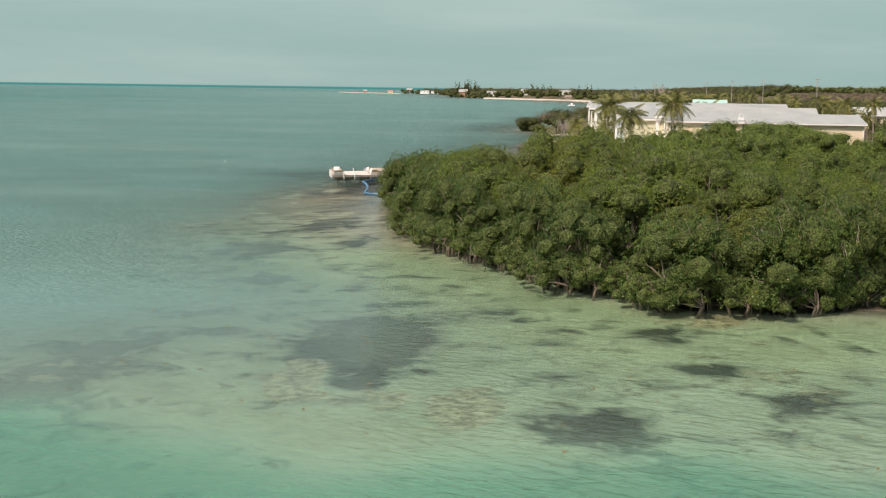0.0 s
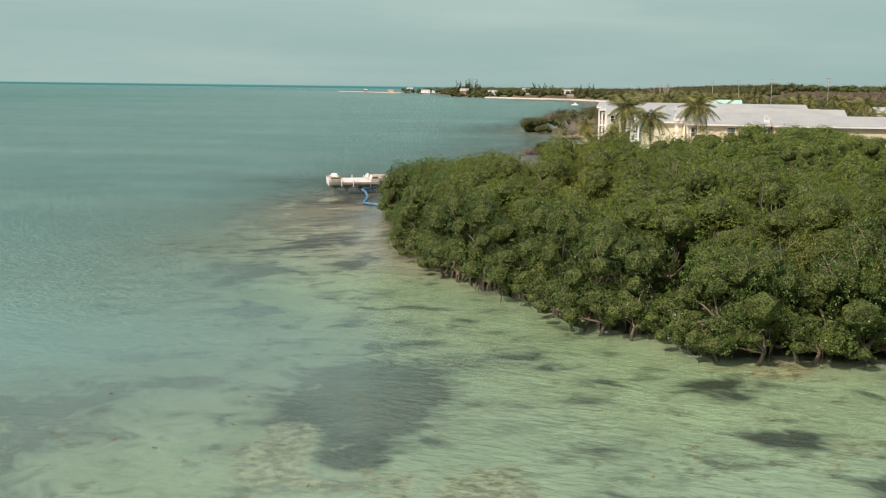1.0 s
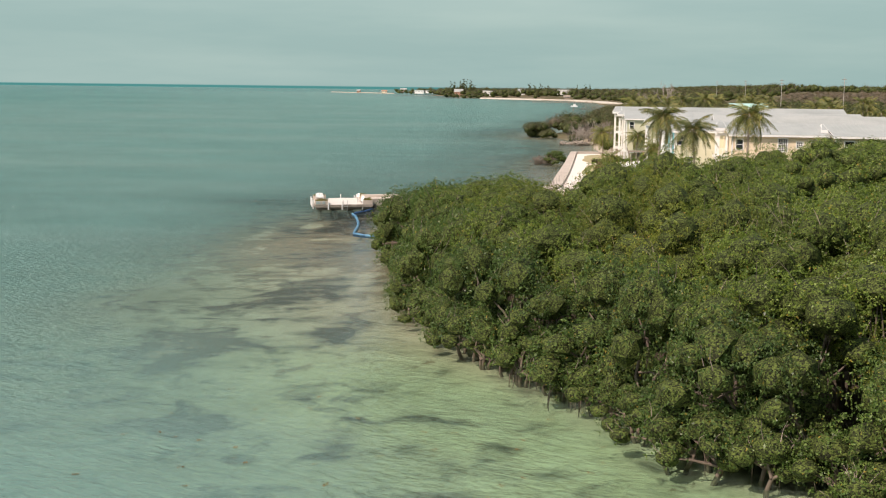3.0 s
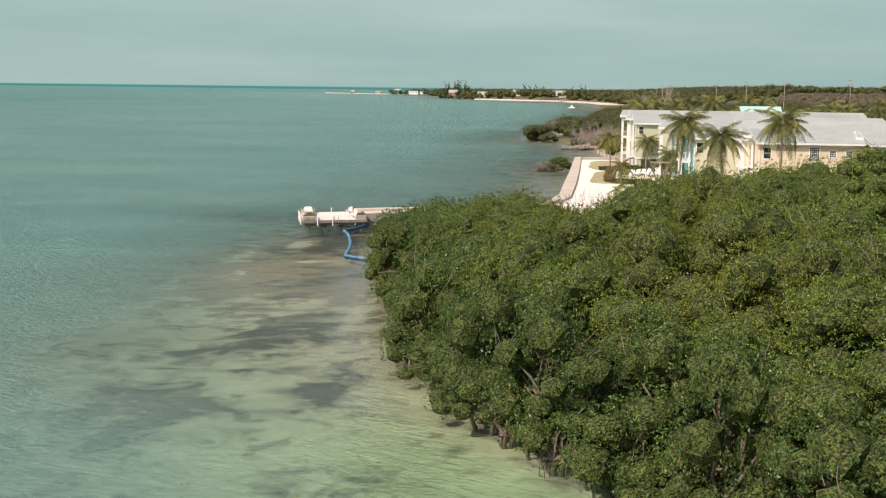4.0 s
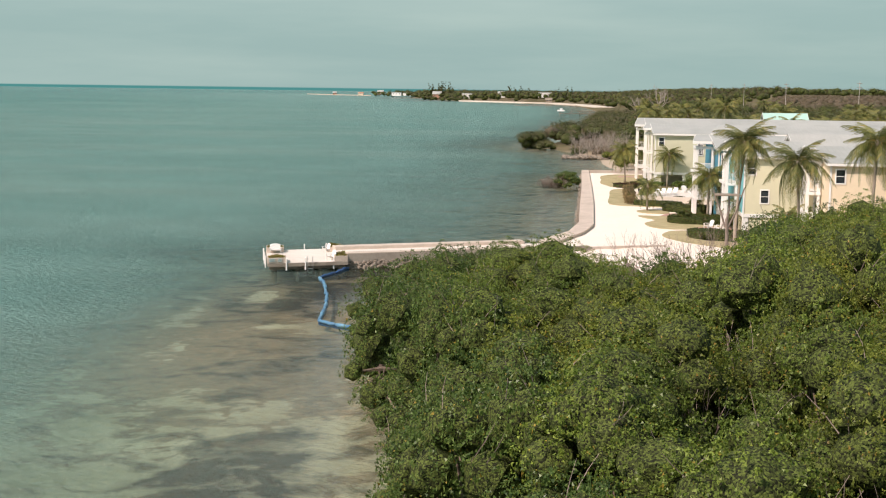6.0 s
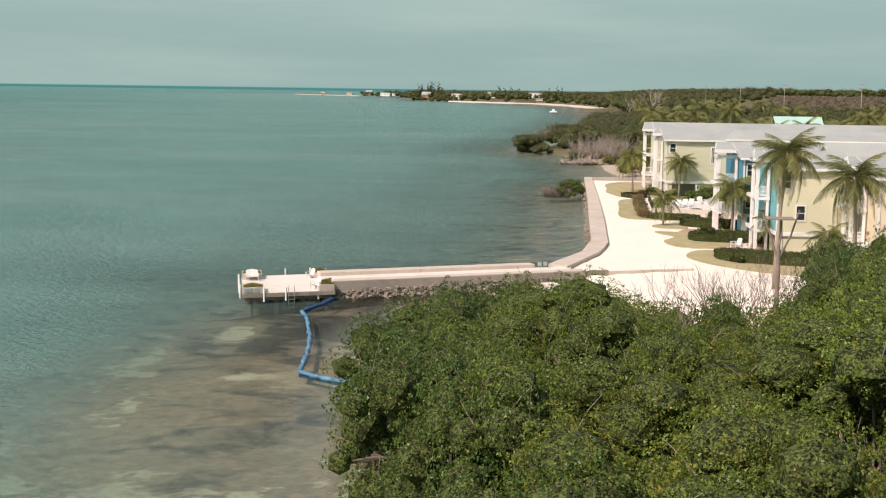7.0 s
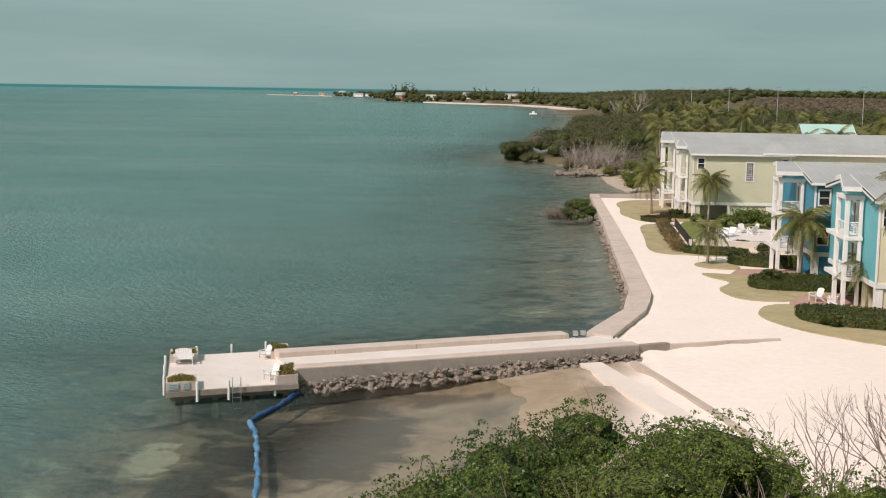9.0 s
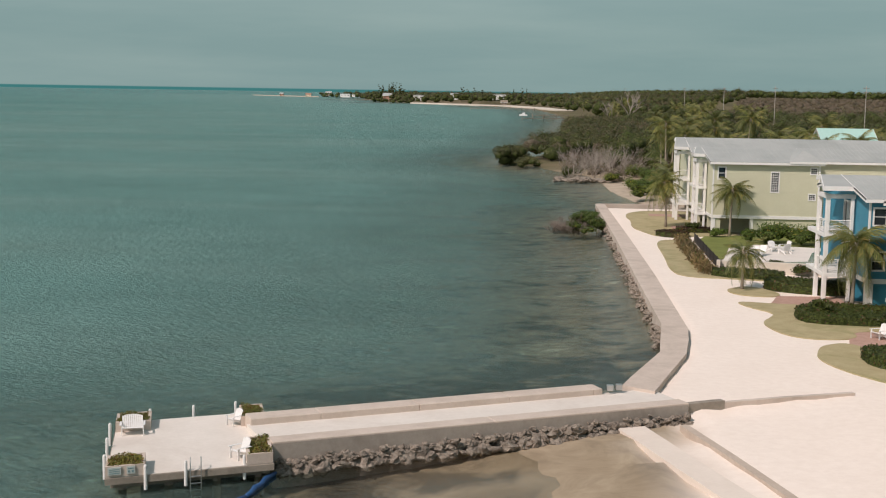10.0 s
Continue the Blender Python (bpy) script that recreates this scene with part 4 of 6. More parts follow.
def cores(bm, rows, share=0.64, cuts=1):
    """The shaded leaf mass inside each tuft."""
    for cx, cy, cz, s in rows:
        out = bmesh.ops.create_icosphere(bm, subdivisions=cuts, radius=s * share)
        for v in out["verts"]:
            v.co *= 1 + 0.25 * noise.noise(v.co * 2.5 + Vector((cx, cy, cz)))
            v.co = Vector((cx + v.co.x, cy + v.co.y, cz + v.co.z * 0.72))


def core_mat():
    """The mass of leaves behind the outer ones: small flecks, crown shade painted as deep to lit green."""
    m = Mat("inner foliage with painted shade", 0.8, 0.0, 0.2)
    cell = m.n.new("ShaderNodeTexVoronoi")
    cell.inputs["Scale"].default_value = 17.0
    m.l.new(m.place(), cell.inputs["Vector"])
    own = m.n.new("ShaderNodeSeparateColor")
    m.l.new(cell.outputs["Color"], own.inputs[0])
    # The near-black to green ramp holds the shade inside the crown.
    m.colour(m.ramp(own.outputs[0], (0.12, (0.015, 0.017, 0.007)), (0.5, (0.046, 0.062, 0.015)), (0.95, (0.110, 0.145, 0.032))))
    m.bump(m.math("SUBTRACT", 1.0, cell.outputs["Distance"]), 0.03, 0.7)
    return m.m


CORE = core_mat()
# Scrub cores carry the shade behind the leaves as a darker brown.
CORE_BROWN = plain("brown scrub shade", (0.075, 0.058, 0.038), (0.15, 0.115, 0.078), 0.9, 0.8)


def mangrove(seed, lobes, radius, high, size, dense, per, leaf, tuft=0.34, low=2.4, skirt=0, roots=0, material=None):
    r = random.Random(seed)
    tree = thing("mangrove_tree", None, "dense green mangrove with a rounded leafy crown" if not roots else "green mangrove at the water's edge on arching prop roots", "mangrove", "mangroves")
    masses = crown_lobes(r, lobes, radius, low, high, size)
    for k in range(skirt):
        a = 2 * math.pi * k / skirt + r.uniform(-0.4, 0.4)
        q = radius * r.uniform(0.75, 1.05)
        masses.append((math.cos(a) * q, math.sin(a) * q, r.uniform(0.45, 1.5), size * r.uniform(0.5, 0.8)))
    g = np.random.default_rng(seed)
    at, out = spray_leaves(g, tufts_on(r, masses, dense, tuft), per)
    hang("crown", leaves_mesh("crown", at, out, leaf * g.uniform(0.55, 1.45, len(at)), 0.74), material or MANGROVE_LEAF, tree)
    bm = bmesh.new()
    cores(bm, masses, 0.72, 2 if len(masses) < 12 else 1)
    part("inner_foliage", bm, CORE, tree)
    bm = bmesh.new()
    for k in range(3):
        a = r.uniform(0, 6.28)
        base = Vector((math.cos(a) * 0.3, math.sin(a) * 0.3, -0.6))
        fork = Vector((math.cos(a) * 0.7, math.sin(a) * 0.7, low * r.uniform(0.5, 0.75)))
        tube(bm, [base, base.lerp(fork, 0.5) + Vector((0.1, 0.05, 0)), fork], [0.12, 0.10, 0.08], 6, False)
        for cx, cy, cz, s in r.sample(masses, min(3, len(masses))):
            end = Vector((cx, cy, cz))
            mid = fork.lerp(end, 0.5) + Vector((r.uniform(-0.2, 0.2), r.uniform(-0.2, 0.2), 0.1))
            tube(bm, [fork, mid, end], [0.07, 0.05, 0.02], 5, False)
    part("trunk", bm, BARK, tree, smooth=True)
    # bare twigs that show between the sprays
    bm = bmesh.new()
    for cx, cy, cz, s in r.sample(masses, min(3, len(masses))):
        for _ in range(2):
            p = Vector((cx, cy, cz)) + Vector((r.uniform(-1, 1), r.uniform(-1, 1), 0.6)) * s * 0.6
            d = Vector((r.uniform(-1, 1), r.uniform(-1, 1), r.uniform(0.4, 1.2))).normalized() * s * r.uniform(0.6, 0.95)
            tube(bm, [p, p + d * 0.5 + Vector((0.05, -0.04, 0.02)), p + d], [0.02, 0.015, 0.007], 3, False)
    tagged(part("twig_litter", bm, DEADWOOD, tree), kind="stuff")
    if roots:
        bm = bmesh.new()
        for k in range(roots):
            a = 2 * math.pi * k / roots + r.uniform(-0.2, 0.2)
            q = radius * r.uniform(0.3, 0.95)
            top = Vector((math.cos(a) * q * 0.8, math.sin(a) * q * 0.8, r.uniform(0.7, 1.7)))
            foot = Vector((math.cos(a) * q, math.sin(a) * q, -0.5))
            tube(bm, [top, top.lerp(foot, 0.45) + Vector((math.cos(a) * 0.14, math.sin(a) * 0.14, 0.12)), foot], [0.032, 0.026, 0.02], 4, False)
        tagged(part("prop_root_tangle", bm, BARK, tree), "thin grey-brown prop roots", kind="stuff")
    return tree


INNER = [mangrove(20 + i, 7, 1.9, 4.9, 1.3, 27, 27, 0.085, 0.27, low=1.6, material=(MANGROVE_OLIVE if i == 2 else MANGROVE_LEAF)) for i in range(3)]
MIDDLE = [mangrove(80 + i, 7, 2.0, 6.2, 1.4, 26, 27, 0.085, 0.27, low=2.7, material=(MANGROVE_OLIVE if i == 1 else MANGROVE_LEAF)) for i in range(3)]
TALL = [mangrove(30 + i, 7, 2.0, 7.8, 1.45, 25, 27, 0.085, 0.27, low=4.2, material=(MANGROVE_OLIVE if i == 1 else MANGROVE_LEAF)) for i in range(3)]
BACK = [mangrove(60 + i, 7, 2.1, 7.8, 1.5, 20, 22, 0.10, 0.3, low=4.2, material=(MANGROVE_OLIVE if i == 2 else MANGROVE_LEAF)) for i in range(2)]
EDGE = [mangrove(40 + i, 6, 1.9, 4.5, 1.25, 24, 22, 0.092, 0.28, low=2.1, skirt=11, roots=4, material=MANGROVE_SHORE_DIM) for i in range(3)]
OPEN = [mangrove(50 + i, 8, 2.1, 4.5, 1.2, 24, 22, 0.092, 0.28, low=1.7, skirt=8, roots=40, material=MANGROVE_SHORE_DIM) for i in range(2)]
LOW = [mangrove(70 + i, 6, 1.5, 2.4, 0.8, 28, 18, 0.092, 0.26, low=0.55, material=MANGROVE_SHORE_DIM) for i in range(2)]


def scatter(ring, spacing, seed, keep):
    """Loose even places inside an outline."""
    g = random.Random(seed)
    xs, ys = [p[0] for p in ring], [p[1] for p in ring]
    spots = []
    y = min(ys)
    row = 0
    while y < max(ys):
        x = min(xs) + (row % 2) * spacing / 2
        while x < max(xs):
            spots.append((x + g.uniform(-0.3, 0.3) * spacing, y + g.uniform(-0.3, 0.3) * spacing))
            x += spacing
        y += spacing * 0.87
        row += 1
    a = np.array(spots)
    d = away(ring, a[:, 0], a[:, 1])
    return [(x, y, e) for (x, y), e in zip(spots, d) if e > keep]


gm = random.Random(5)
used = {id(t): False for t in INNER + MIDDLE + EDGE + OPEN + TALL + BACK + LOW}


def plant(proto, m):
    """The first tree of a kind is moved to its place, the others are copies."""
    if not used[id(proto)]:
        used[id(proto)] = True
        proto.matrix_basis = m
        return proto
    return copy_thing(proto, m)


def ball():
    bm = bmesh.new()
    bmesh.ops.create_icosphere(bm, subdivisions=1, radius=1.0)
    v = np.array([tuple(q.co) for q in bm.verts])
    f = np.array([[q.index for q in face.verts] for face in bm.faces])
    bm.free()
    return v, f


BALL = ball()


def tuft_cloud(name, rows, per, leaf, material, label, category, core=None):
    """Many far shrubs or crowns as one mesh of leaves round lumps, with a shaded mass inside: rows of x, y, z, size."""
    g = np.random.default_rng(len(rows))
    at, out, sizes = [], [], []
    for x, y, z, s in rows:
        k = per
        d = g.normal(size=(k, 3))
        d /= np.linalg.norm(d, axis=1, keepdims=True)
        d[:, 2] = np.abs(d[:, 2]) * 0.95 - 0.05
        lump = 0.72 + 0.3 * g.random((k, 1)) + 0.22 * np.sin(d[:, :1] * 5 + x) * np.cos(d[:, 1:2] * 5 + y)
        at.append(np.array([x, y, z]) + d * s * lump * [1, 1, 0.75])
        out.append(d + [0, 0, 0.3] + g.normal(0, 0.35, (k, 3)))
        sizes.append(np.full(k, s * leaf) * g.uniform(0.7, 1.3, k))
    ob = tagged(hang(name, leaves_mesh(name, np.concatenate(at), np.concatenate(out), np.concatenate(sizes), 0.6), material), label, category, kind="stuff")
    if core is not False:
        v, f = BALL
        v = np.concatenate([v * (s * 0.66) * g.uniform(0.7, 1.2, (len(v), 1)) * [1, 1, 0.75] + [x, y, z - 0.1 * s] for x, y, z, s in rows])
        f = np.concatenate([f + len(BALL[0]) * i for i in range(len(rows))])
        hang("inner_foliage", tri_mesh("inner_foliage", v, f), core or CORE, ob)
    return ob


back_rows = []
for x, y, d in scatter(MANGROVE_EDGE, 3.6, 4, 1.1):
    if x > 30 + (y - 30) * 0.2:
        continue
    s = gm.uniform(0.84, 1.10)
    h = gm.uniform(0.80, 1.16) * (0.95 if d < 3 else 1.0) * (1 - 0.06 * float(ease(78, 92, y)) * float(ease(-5.5, -10, x)))
    if x > 15 + (y - 60) * 0.22 and y > 70:
        for k in range(5):
            back_rows.append((x + gm.uniform(-1.6, 1.6), y + gm.uniform(-1.6, 1.6), (3.3 + 0.28 * min(d, 15) + 0.5 * float(ease(78, 92, y))) * gm.uniform(0.8, 1.12), gm.uniform(0.9, 1.4)))
        continue
    # the canopy climbs away from the water
    top = 4.6 + 0.30 * min(d, 14) * (1 - 0.55 * float(ease(64, 88, y)) * float(ease(11, 4, x)))
    top = top * h * (1 - 0.07 * float(ease(78, 94, y)) * float(ease(-9.5, -5.5, x)) * float(ease(16, 9, x)))
    if d < 4.4:
        kind, grown = gm.choice(OPEN if 44 < y < 52 and d < 2.6 else EDGE), 4.5
    elif top < 5.5:
        kind, grown = gm.choice(INNER), 4.9
    elif top < 6.9:
        kind, grown = gm.choice(MIDDLE), 6.2
    else:
        kind, grown = gm.choice(TALL if x < 13 else BACK), 7.8
    h = min(1.2, max(0.78, top / grown))
    plant(kind, pose(x, y, 0.1 if d > 2 else 0.0, 0, 0, gm.uniform(0, 360)) @ Matrix.Diagonal((s, s, h, 1)))
# the thicker stand above the cove
for x, y, d in scatter([(-11.5, 95), (-12.0, 99.5), (-10.5, 103), (-8.6, 106), (-6.4, 108.4), (-4.0, 109.6), (-0.8, 109.0), (2.0, 104), (3, 95)], 3.1, 9, 0.3):
    s = gm.uniform(0.8, 1.0)
    plant(gm.choice(INNER + EDGE), pose(x, y, 0.05, 0, 0, gm.uniform(0, 360)) @ Matrix.Diagonal((s, s, gm.uniform(0.72, 0.92), 1)))
for tree in INNER + MIDDLE + EDGE + OPEN + TALL + BACK:
    if not used[id(tree)]:      # a tree kind that found no place
        for piece in (*tree.children, tree):
            bpy.data.objects.remove(piece)
# low boughs that hang over the water along the front
for (ax, ay), (bx, by) in zip(MANGROVE_EDGE[:19], MANGROVE_EDGE[1:20]):
    n = max(1, round(math.hypot(bx - ax, by - ay) / 2.1))
    for i in range(n):
        q = (i + 0.5) / n
        side = Vector((by - ay, ax - bx)).normalized() * (1.0 if ay < 70 else 1.8)
        px, py = ax + (bx - ax) * q - side.x, ay + (by - ay) * q - side.y
        if float(away(MANGROVE_EDGE, np.array([px]), np.array([py]))[0]) < 0:
            px, py = px + 2 * side.x, py + 2 * side.y
        s = gm.uniform(0.85, 1.1)
        plant(gm.choice(LOW), pose(px, py, 0, 0, 0, gm.uniform(0, 360)) @ Matrix.Diagonal((s, s, s * gm.uniform(0.8, 1.15), 1)))
for x, y, d in scatter([(33, 18), (62, 20), (66, 138), (52, 140), (44, 92)], 5.2, 6, 0.5):
    for k in range(3):
        back_rows.append((x + gm.uniform(-2.2, 2.2), y + gm.uniform(-2.2, 2.2), gm.uniform(4.5, 7.5), gm.uniform(1.6, 2.4)))
tuft_cloud("mangrove_thicket", back_rows, 250, 0.12, MANGROVE_LEAF, "unbroken green mangrove canopy behind the shore trees", "mangroves")


# ---- palms ----
def frond_mesh(length, sag, seed, blades=34):
    """A palm frond: an arched rib with hanging leaflets on both sides."""
    r = np.random.default_rng(seed)
    bm = bmesh.new()
    pts = []
    for i in range(9):
        t = i / 8
        pts.append((length * (t - 0.10 * t * t * sag), 0, length * (0.42 * t - (0.42 + 0.42 * sag) * t * t)))
    tube(bm, pts, [0.035 * (1 - 0.85 * i / 8) + 0.004 for i in range(9)], 4, False)
    P = np.array(pts)
    for i in range(blades):
        t = 0.12 + 0.88 * (i + 0.5) / blades
        j = min(int(t * 8), 7)
        c = P[j] + (P[j + 1] - P[j]) * (t * 8 - j)
        d = (P[j + 1] - P[j]) / np.linalg.norm(P[j + 1] - P[j])
        w = length * 0.29 * math.sin(math.pi * min(1, 0.18 + 0.8 * t)) ** 0.7
        for s in (-1, 1):
            tip = c + d * w * 0.55 + np.array([0, s * w * 0.68, -w * r.uniform(0.35, 1.0)])
            mid = (c + tip) / 2 + np.array([0, 0, w * 0.12])
            q = d * 0.025
            v = [bm.verts.new(p) for p in (c - q, mid - q * 1.2, tip, mid + q * 1.2, c + q)]
            bm.faces.new(v)
    me = bpy.data.meshes.new("frond")
    bm.to_mesh(me)
    bm.free()
    me.materials.append(PALM_LEAF)
    return me


FRONDS = [frond_mesh(2.6, 0.8, 1), frond_mesh(2.8, 1.4, 2), frond_mesh(2.7, 2.1, 3)]


def palm(x, y, z, height, size=1.0, lean=(0.3, 0.1), count=18, label="coconut palm with arching fronds"):
    r = random.Random(int(x * 31 + y * 7))
    t = thing("palm_tree", pose(x, y, z), label, "palm", "palms by the houses")
    top = Vector((lean[0], lean[1], height))
    pts = [Vector((0, 0, -0.3)), Vector((lean[0] * 0.05, lean[1] * 0.05, height * 0.3)), Vector((lean[0] * 0.4, lean[1] * 0.4, height * 0.65)), top]
    bm = tube(bmesh.new(), pts, [0.19 * size ** 0.5, 0.125 * size ** 0.5, 0.105 * size ** 0.5, 0.10 * size ** 0.5], 10)
    part("trunk", bm, PALM_BARK, t, smooth=True)
    part("crownshaft", tube(bmesh.new(), [top - Vector((0, 0, 0.2)), top + Vector((0, 0, 0.2)), top + Vector((0, 0, 0.7 * size))], [0.14, 0.2 * size ** 0.5, 0.05], 8), PALM_BARK, t, "fibrous brown boot", smooth=True)
    count = int(count * 1.3)
    for k in range(count):
        f = new("frond", FRONDS[(0 if k < count * 0.35 else 1 if k < count * 0.75 else 2)])
        f.parent = t
        up = -62 + 95 * (k / count) ** 0.9
        f.matrix_basis = Matrix.Translation(top + Vector((0, 0, 0.15 * size))) @ pose(0, 0, 0, 0, 0, 137.5 * k + r.uniform(-12, 12)) @ pose(0, 0, 0, r.uniform(-12, 12), up + r.uniform(-8, 8), 0) @ Matrix.Scale(size * r.uniform(0.85, 1.1), 4)
    return t


# ---- houses ----
def siding(bm, length, z0, z1, holes, lap=0.16, thick=0.03):
    """A wall of lapped boards along +x, facing -y, with rectangular holes (x0, x1, z0, z1)."""
    levels = list(np.arange(z0, z1 - 0.02, lap)) + [z1]
    cuts = sorted({*levels, *[h[2] for h in holes if z0 < h[2] < z1], *[h[3] for h in holes if z0 < h[3] < z1]})
    for a, b in zip(cuts, cuts[1:]):
        base = max(v for v in levels if v <= a + 1e-6)
        top = min([v for v in levels if v >= b - 1e-6] or [z1])
        ya, yb = (-thick * (1 - (q - base) / max(1e-6, top - base)) for q in (a, b))
        xs = [(0.0, length)]
        for h in holes:
            if h[2] < b - 1e-6 and h[3] > a + 1e-6:
                xs = [s for p, q in xs for s in ((p, min(q, h[0])), (max(p, h[1]), q)) if s[1] - s[0] > 1e-4]
        for p, q in xs:
            v = [bm.verts.new(c) for c in ((p, ya, a), (q, ya, a), (q, yb, b), (p, yb, b))]
            bm.faces.new(v)
            if abs(a - base) < 1e-6 and ya < 0:
                w = [bm.verts.new(c) for c in ((p, 0, a), (q, 0, a), (q, ya, a), (p, ya, a))]
                bm.faces.new(w)
    return bm


def window(parent, x0, x1, z0, z1, m, grid=(1, 2), trim=0.11):
    """A white-trimmed window set into a wall that faces -y."""
    w = new("window")
    w.parent = parent
    w.matrix_basis = m
    bm = bmesh.new()
    for lo, hi in (((x0 - trim, -0.07, z0 - trim), (x1 + trim, 0.12, z0)), ((x0 - trim, -0.07, z1), (x1 + trim, 0.12, z1 + trim * 1.2)),
                   ((x0 - trim, -0.07, z0), (x0, 0.12, z1)), ((x1, -0.07, z0), (x1 + trim, 0.12, z1))):
        box(bm, lo, hi)
    part("frame", bm, WHITE, w, "white window trim")
    part("pane", a_box((x0, 0.06, z0), (x1, 0.075, z1)), GLASS, w)
    bm = bmesh.new()
    nx, nz = grid
    for i in range(1, nx):
        x = x0 + (x1 - x0) * i / nx
        box(bm, (x - 0.02, 0.02, z0), (x + 0.02, 0.06, z1))
    for i in range(1, nz):
        z = z0 + (z1 - z0) * i / nz
        box(bm, (x0, 0.02, z - 0.025), (x1, 0.06, z + 0.025))
    if nx > 1 or nz > 1:
        part("muntin", bm, WHITE, w)
    return w


def gable_roof(name, parent, x0, x1, y0, y1, eave, ridge, over=0.45, material=None, ridge_y=None, inner_rake=True):
    """A metal roof with its ridge along x: one sheet with standing seams, and white fascia boards."""
    ym = (y0 + y1) / 2 if ridge_y is None else ridge_y
    ya, yb, xa, xb = y0 - over, y1 + over, x0 - over, x1 + over
    ea = eave - (ridge - eave) / (ym - y0) * over
    eb = eave - (ridge - eave) / (y1 - ym) * over
    t, k = 0.12, max(2, int((xb - xa) / 0.5))
    prof = [(xa, t)]
    for i in range(1, k):
        x = xa + (xb - xa) * i / k
        prof += [(x - 0.025, t), (x, t + 0.022), (x + 0.025, t)]
    prof.append((xb, t))
    bm = bmesh.new()
    lines = [[bm.verts.new((x, y, z + dz)) for x, dz in prof] for y, z in ((ya, ea), (ym, ridge), (yb, eb))]
    under = [[bm.verts.new((x, y, z)) for x in (xa, xb)] for y, z in ((ya, ea), (ym, ridge), (yb, eb))]
    for p, q in zip(lines, lines[1:]):
        for i in range(len(prof) - 1):
            bm.faces.new((p[i], p[i + 1], q[i + 1], q[i]))
    for p, q in zip(under, under[1:]):
        bm.faces.new((p[0], q[0], q[1], p[1]))
    for s, e in ((0, 0), (1, -1)):
        for i in range(2):
            bm.faces.new((under[i][s], lines[i][e], lines[i + 1][e], under[i + 1][s]))
    for r, l in ((under[0], lines[0]), (under[2], lines[2])):
        bm.faces.new([r[0], r[1], *l[::-1]])
    ro = part(name, bm, material or ROOF, parent)
    part("fascia", a_box((xa, ya - 0.06, ea - 0.16), (xb, ya, ea + 0.06)), WHITE, ro, "white fascia board")
    part("fascia", a_box((xa, yb, eb - 0.16), (xb, yb + 0.06, eb + 0.06)), WHITE, ro)
    for x in (xa, xb - 0.05) if inner_rake else (xa,):
        for ye, ez in ((ya, ea), (yb, eb)):
            bm = bmesh.new()
            v = [bm.verts.new(c) for c in ((x, ye, ez - 0.16), (x, ym, ridge - 0.16), (x, ym, ridge + t + 0.03), (x, ye, ez + t + 0.03))]
            w = [bm.verts.new(c.co + Vector((0.05, 0, 0))) for c in v]
            bm.faces.new(v), bm.faces.new(w[::-1])
            for i in range(4):
                bm.faces.new((v[i], w[i], w[(i + 1) % 4], v[(i + 1) % 4]))
            part("rake_board", bm, WHITE, ro)
    return ro


def hip_cap(parent, x0, x1, y0, depth, eave, rise, material=None):
    """A small hipped roof that juts from a larger one."""
    bm = bmesh.new()
    xm = (x0 + x1) / 2
    a, b, c, d = (bm.verts.new(p) for p in ((x0, y0, eave), (x1, y0, eave), (xm, y0 + depth * 0.55, eave + rise), (xm, y0 + depth, eave + rise)))
    e, f = bm.verts.new((x0, y0 + depth, eave)), bm.verts.new((x1, y0 + depth, eave))
    for q in ((a, b, c), (b, f, d, c), (e, a, c, d), (a, e, f, b), (e, d, f)):
        bm.faces.new(q)
    ro = part("cross_roof", bm, material or ROOF, parent)
    part("fascia", a_box((x0, y0 - 0.06, eave - 0.16), (x1, y0, eave + 0.05)), WHITE, ro)
    return ro


def gable_wall(bm, x, y0, y1, ym, eave, ridge):
    bm.faces.new([bm.verts.new(c) for c in ((x, y0, eave), (x, y1, eave), (x, ym, ridge))])


def railing(parent, a, b, z, height=1.0, louvre=False):
    """A white balcony rail between two places on one deck."""
    r = new("railing")
    r.parent = parent
    a, b = Vector((*a, z)), Vector((*b, z))
    up = Vector((0, 0, height))
    part("top_rail", tube(bmesh.new(), [a + up, b + up], [0.045, 0.045], 4), WHITE, r)
    part("bottom_rail", tube(bmesh.new(), [a + up * 0.12, b + up * 0.12], [0.03, 0.03], 4), WHITE, r)
    n = max(2, int((b - a).length / (1.1 if louvre else 0.14)))
    thick = 0.04 if louvre else 0.014
    stick = bpy.data.meshes.new("baluster")
    bm = tube(bmesh.new(), [up * 0.12, up], [thick] * 2, 4, False)
    bm.to_mesh(stick)
    bm.free()
    for i in range(1, n):
        hang("baluster", stick, WHITE, r).location = a.lerp(b, i / n)
    if louvre:
        for k in range(1, 7):
            q = up * (0.12 + 0.88 * k / 7)
            part("louvre", tube(bmesh.new(), [a + q, b + q], [0.02, 0.02], 4, False), WHITE, r)
    return r


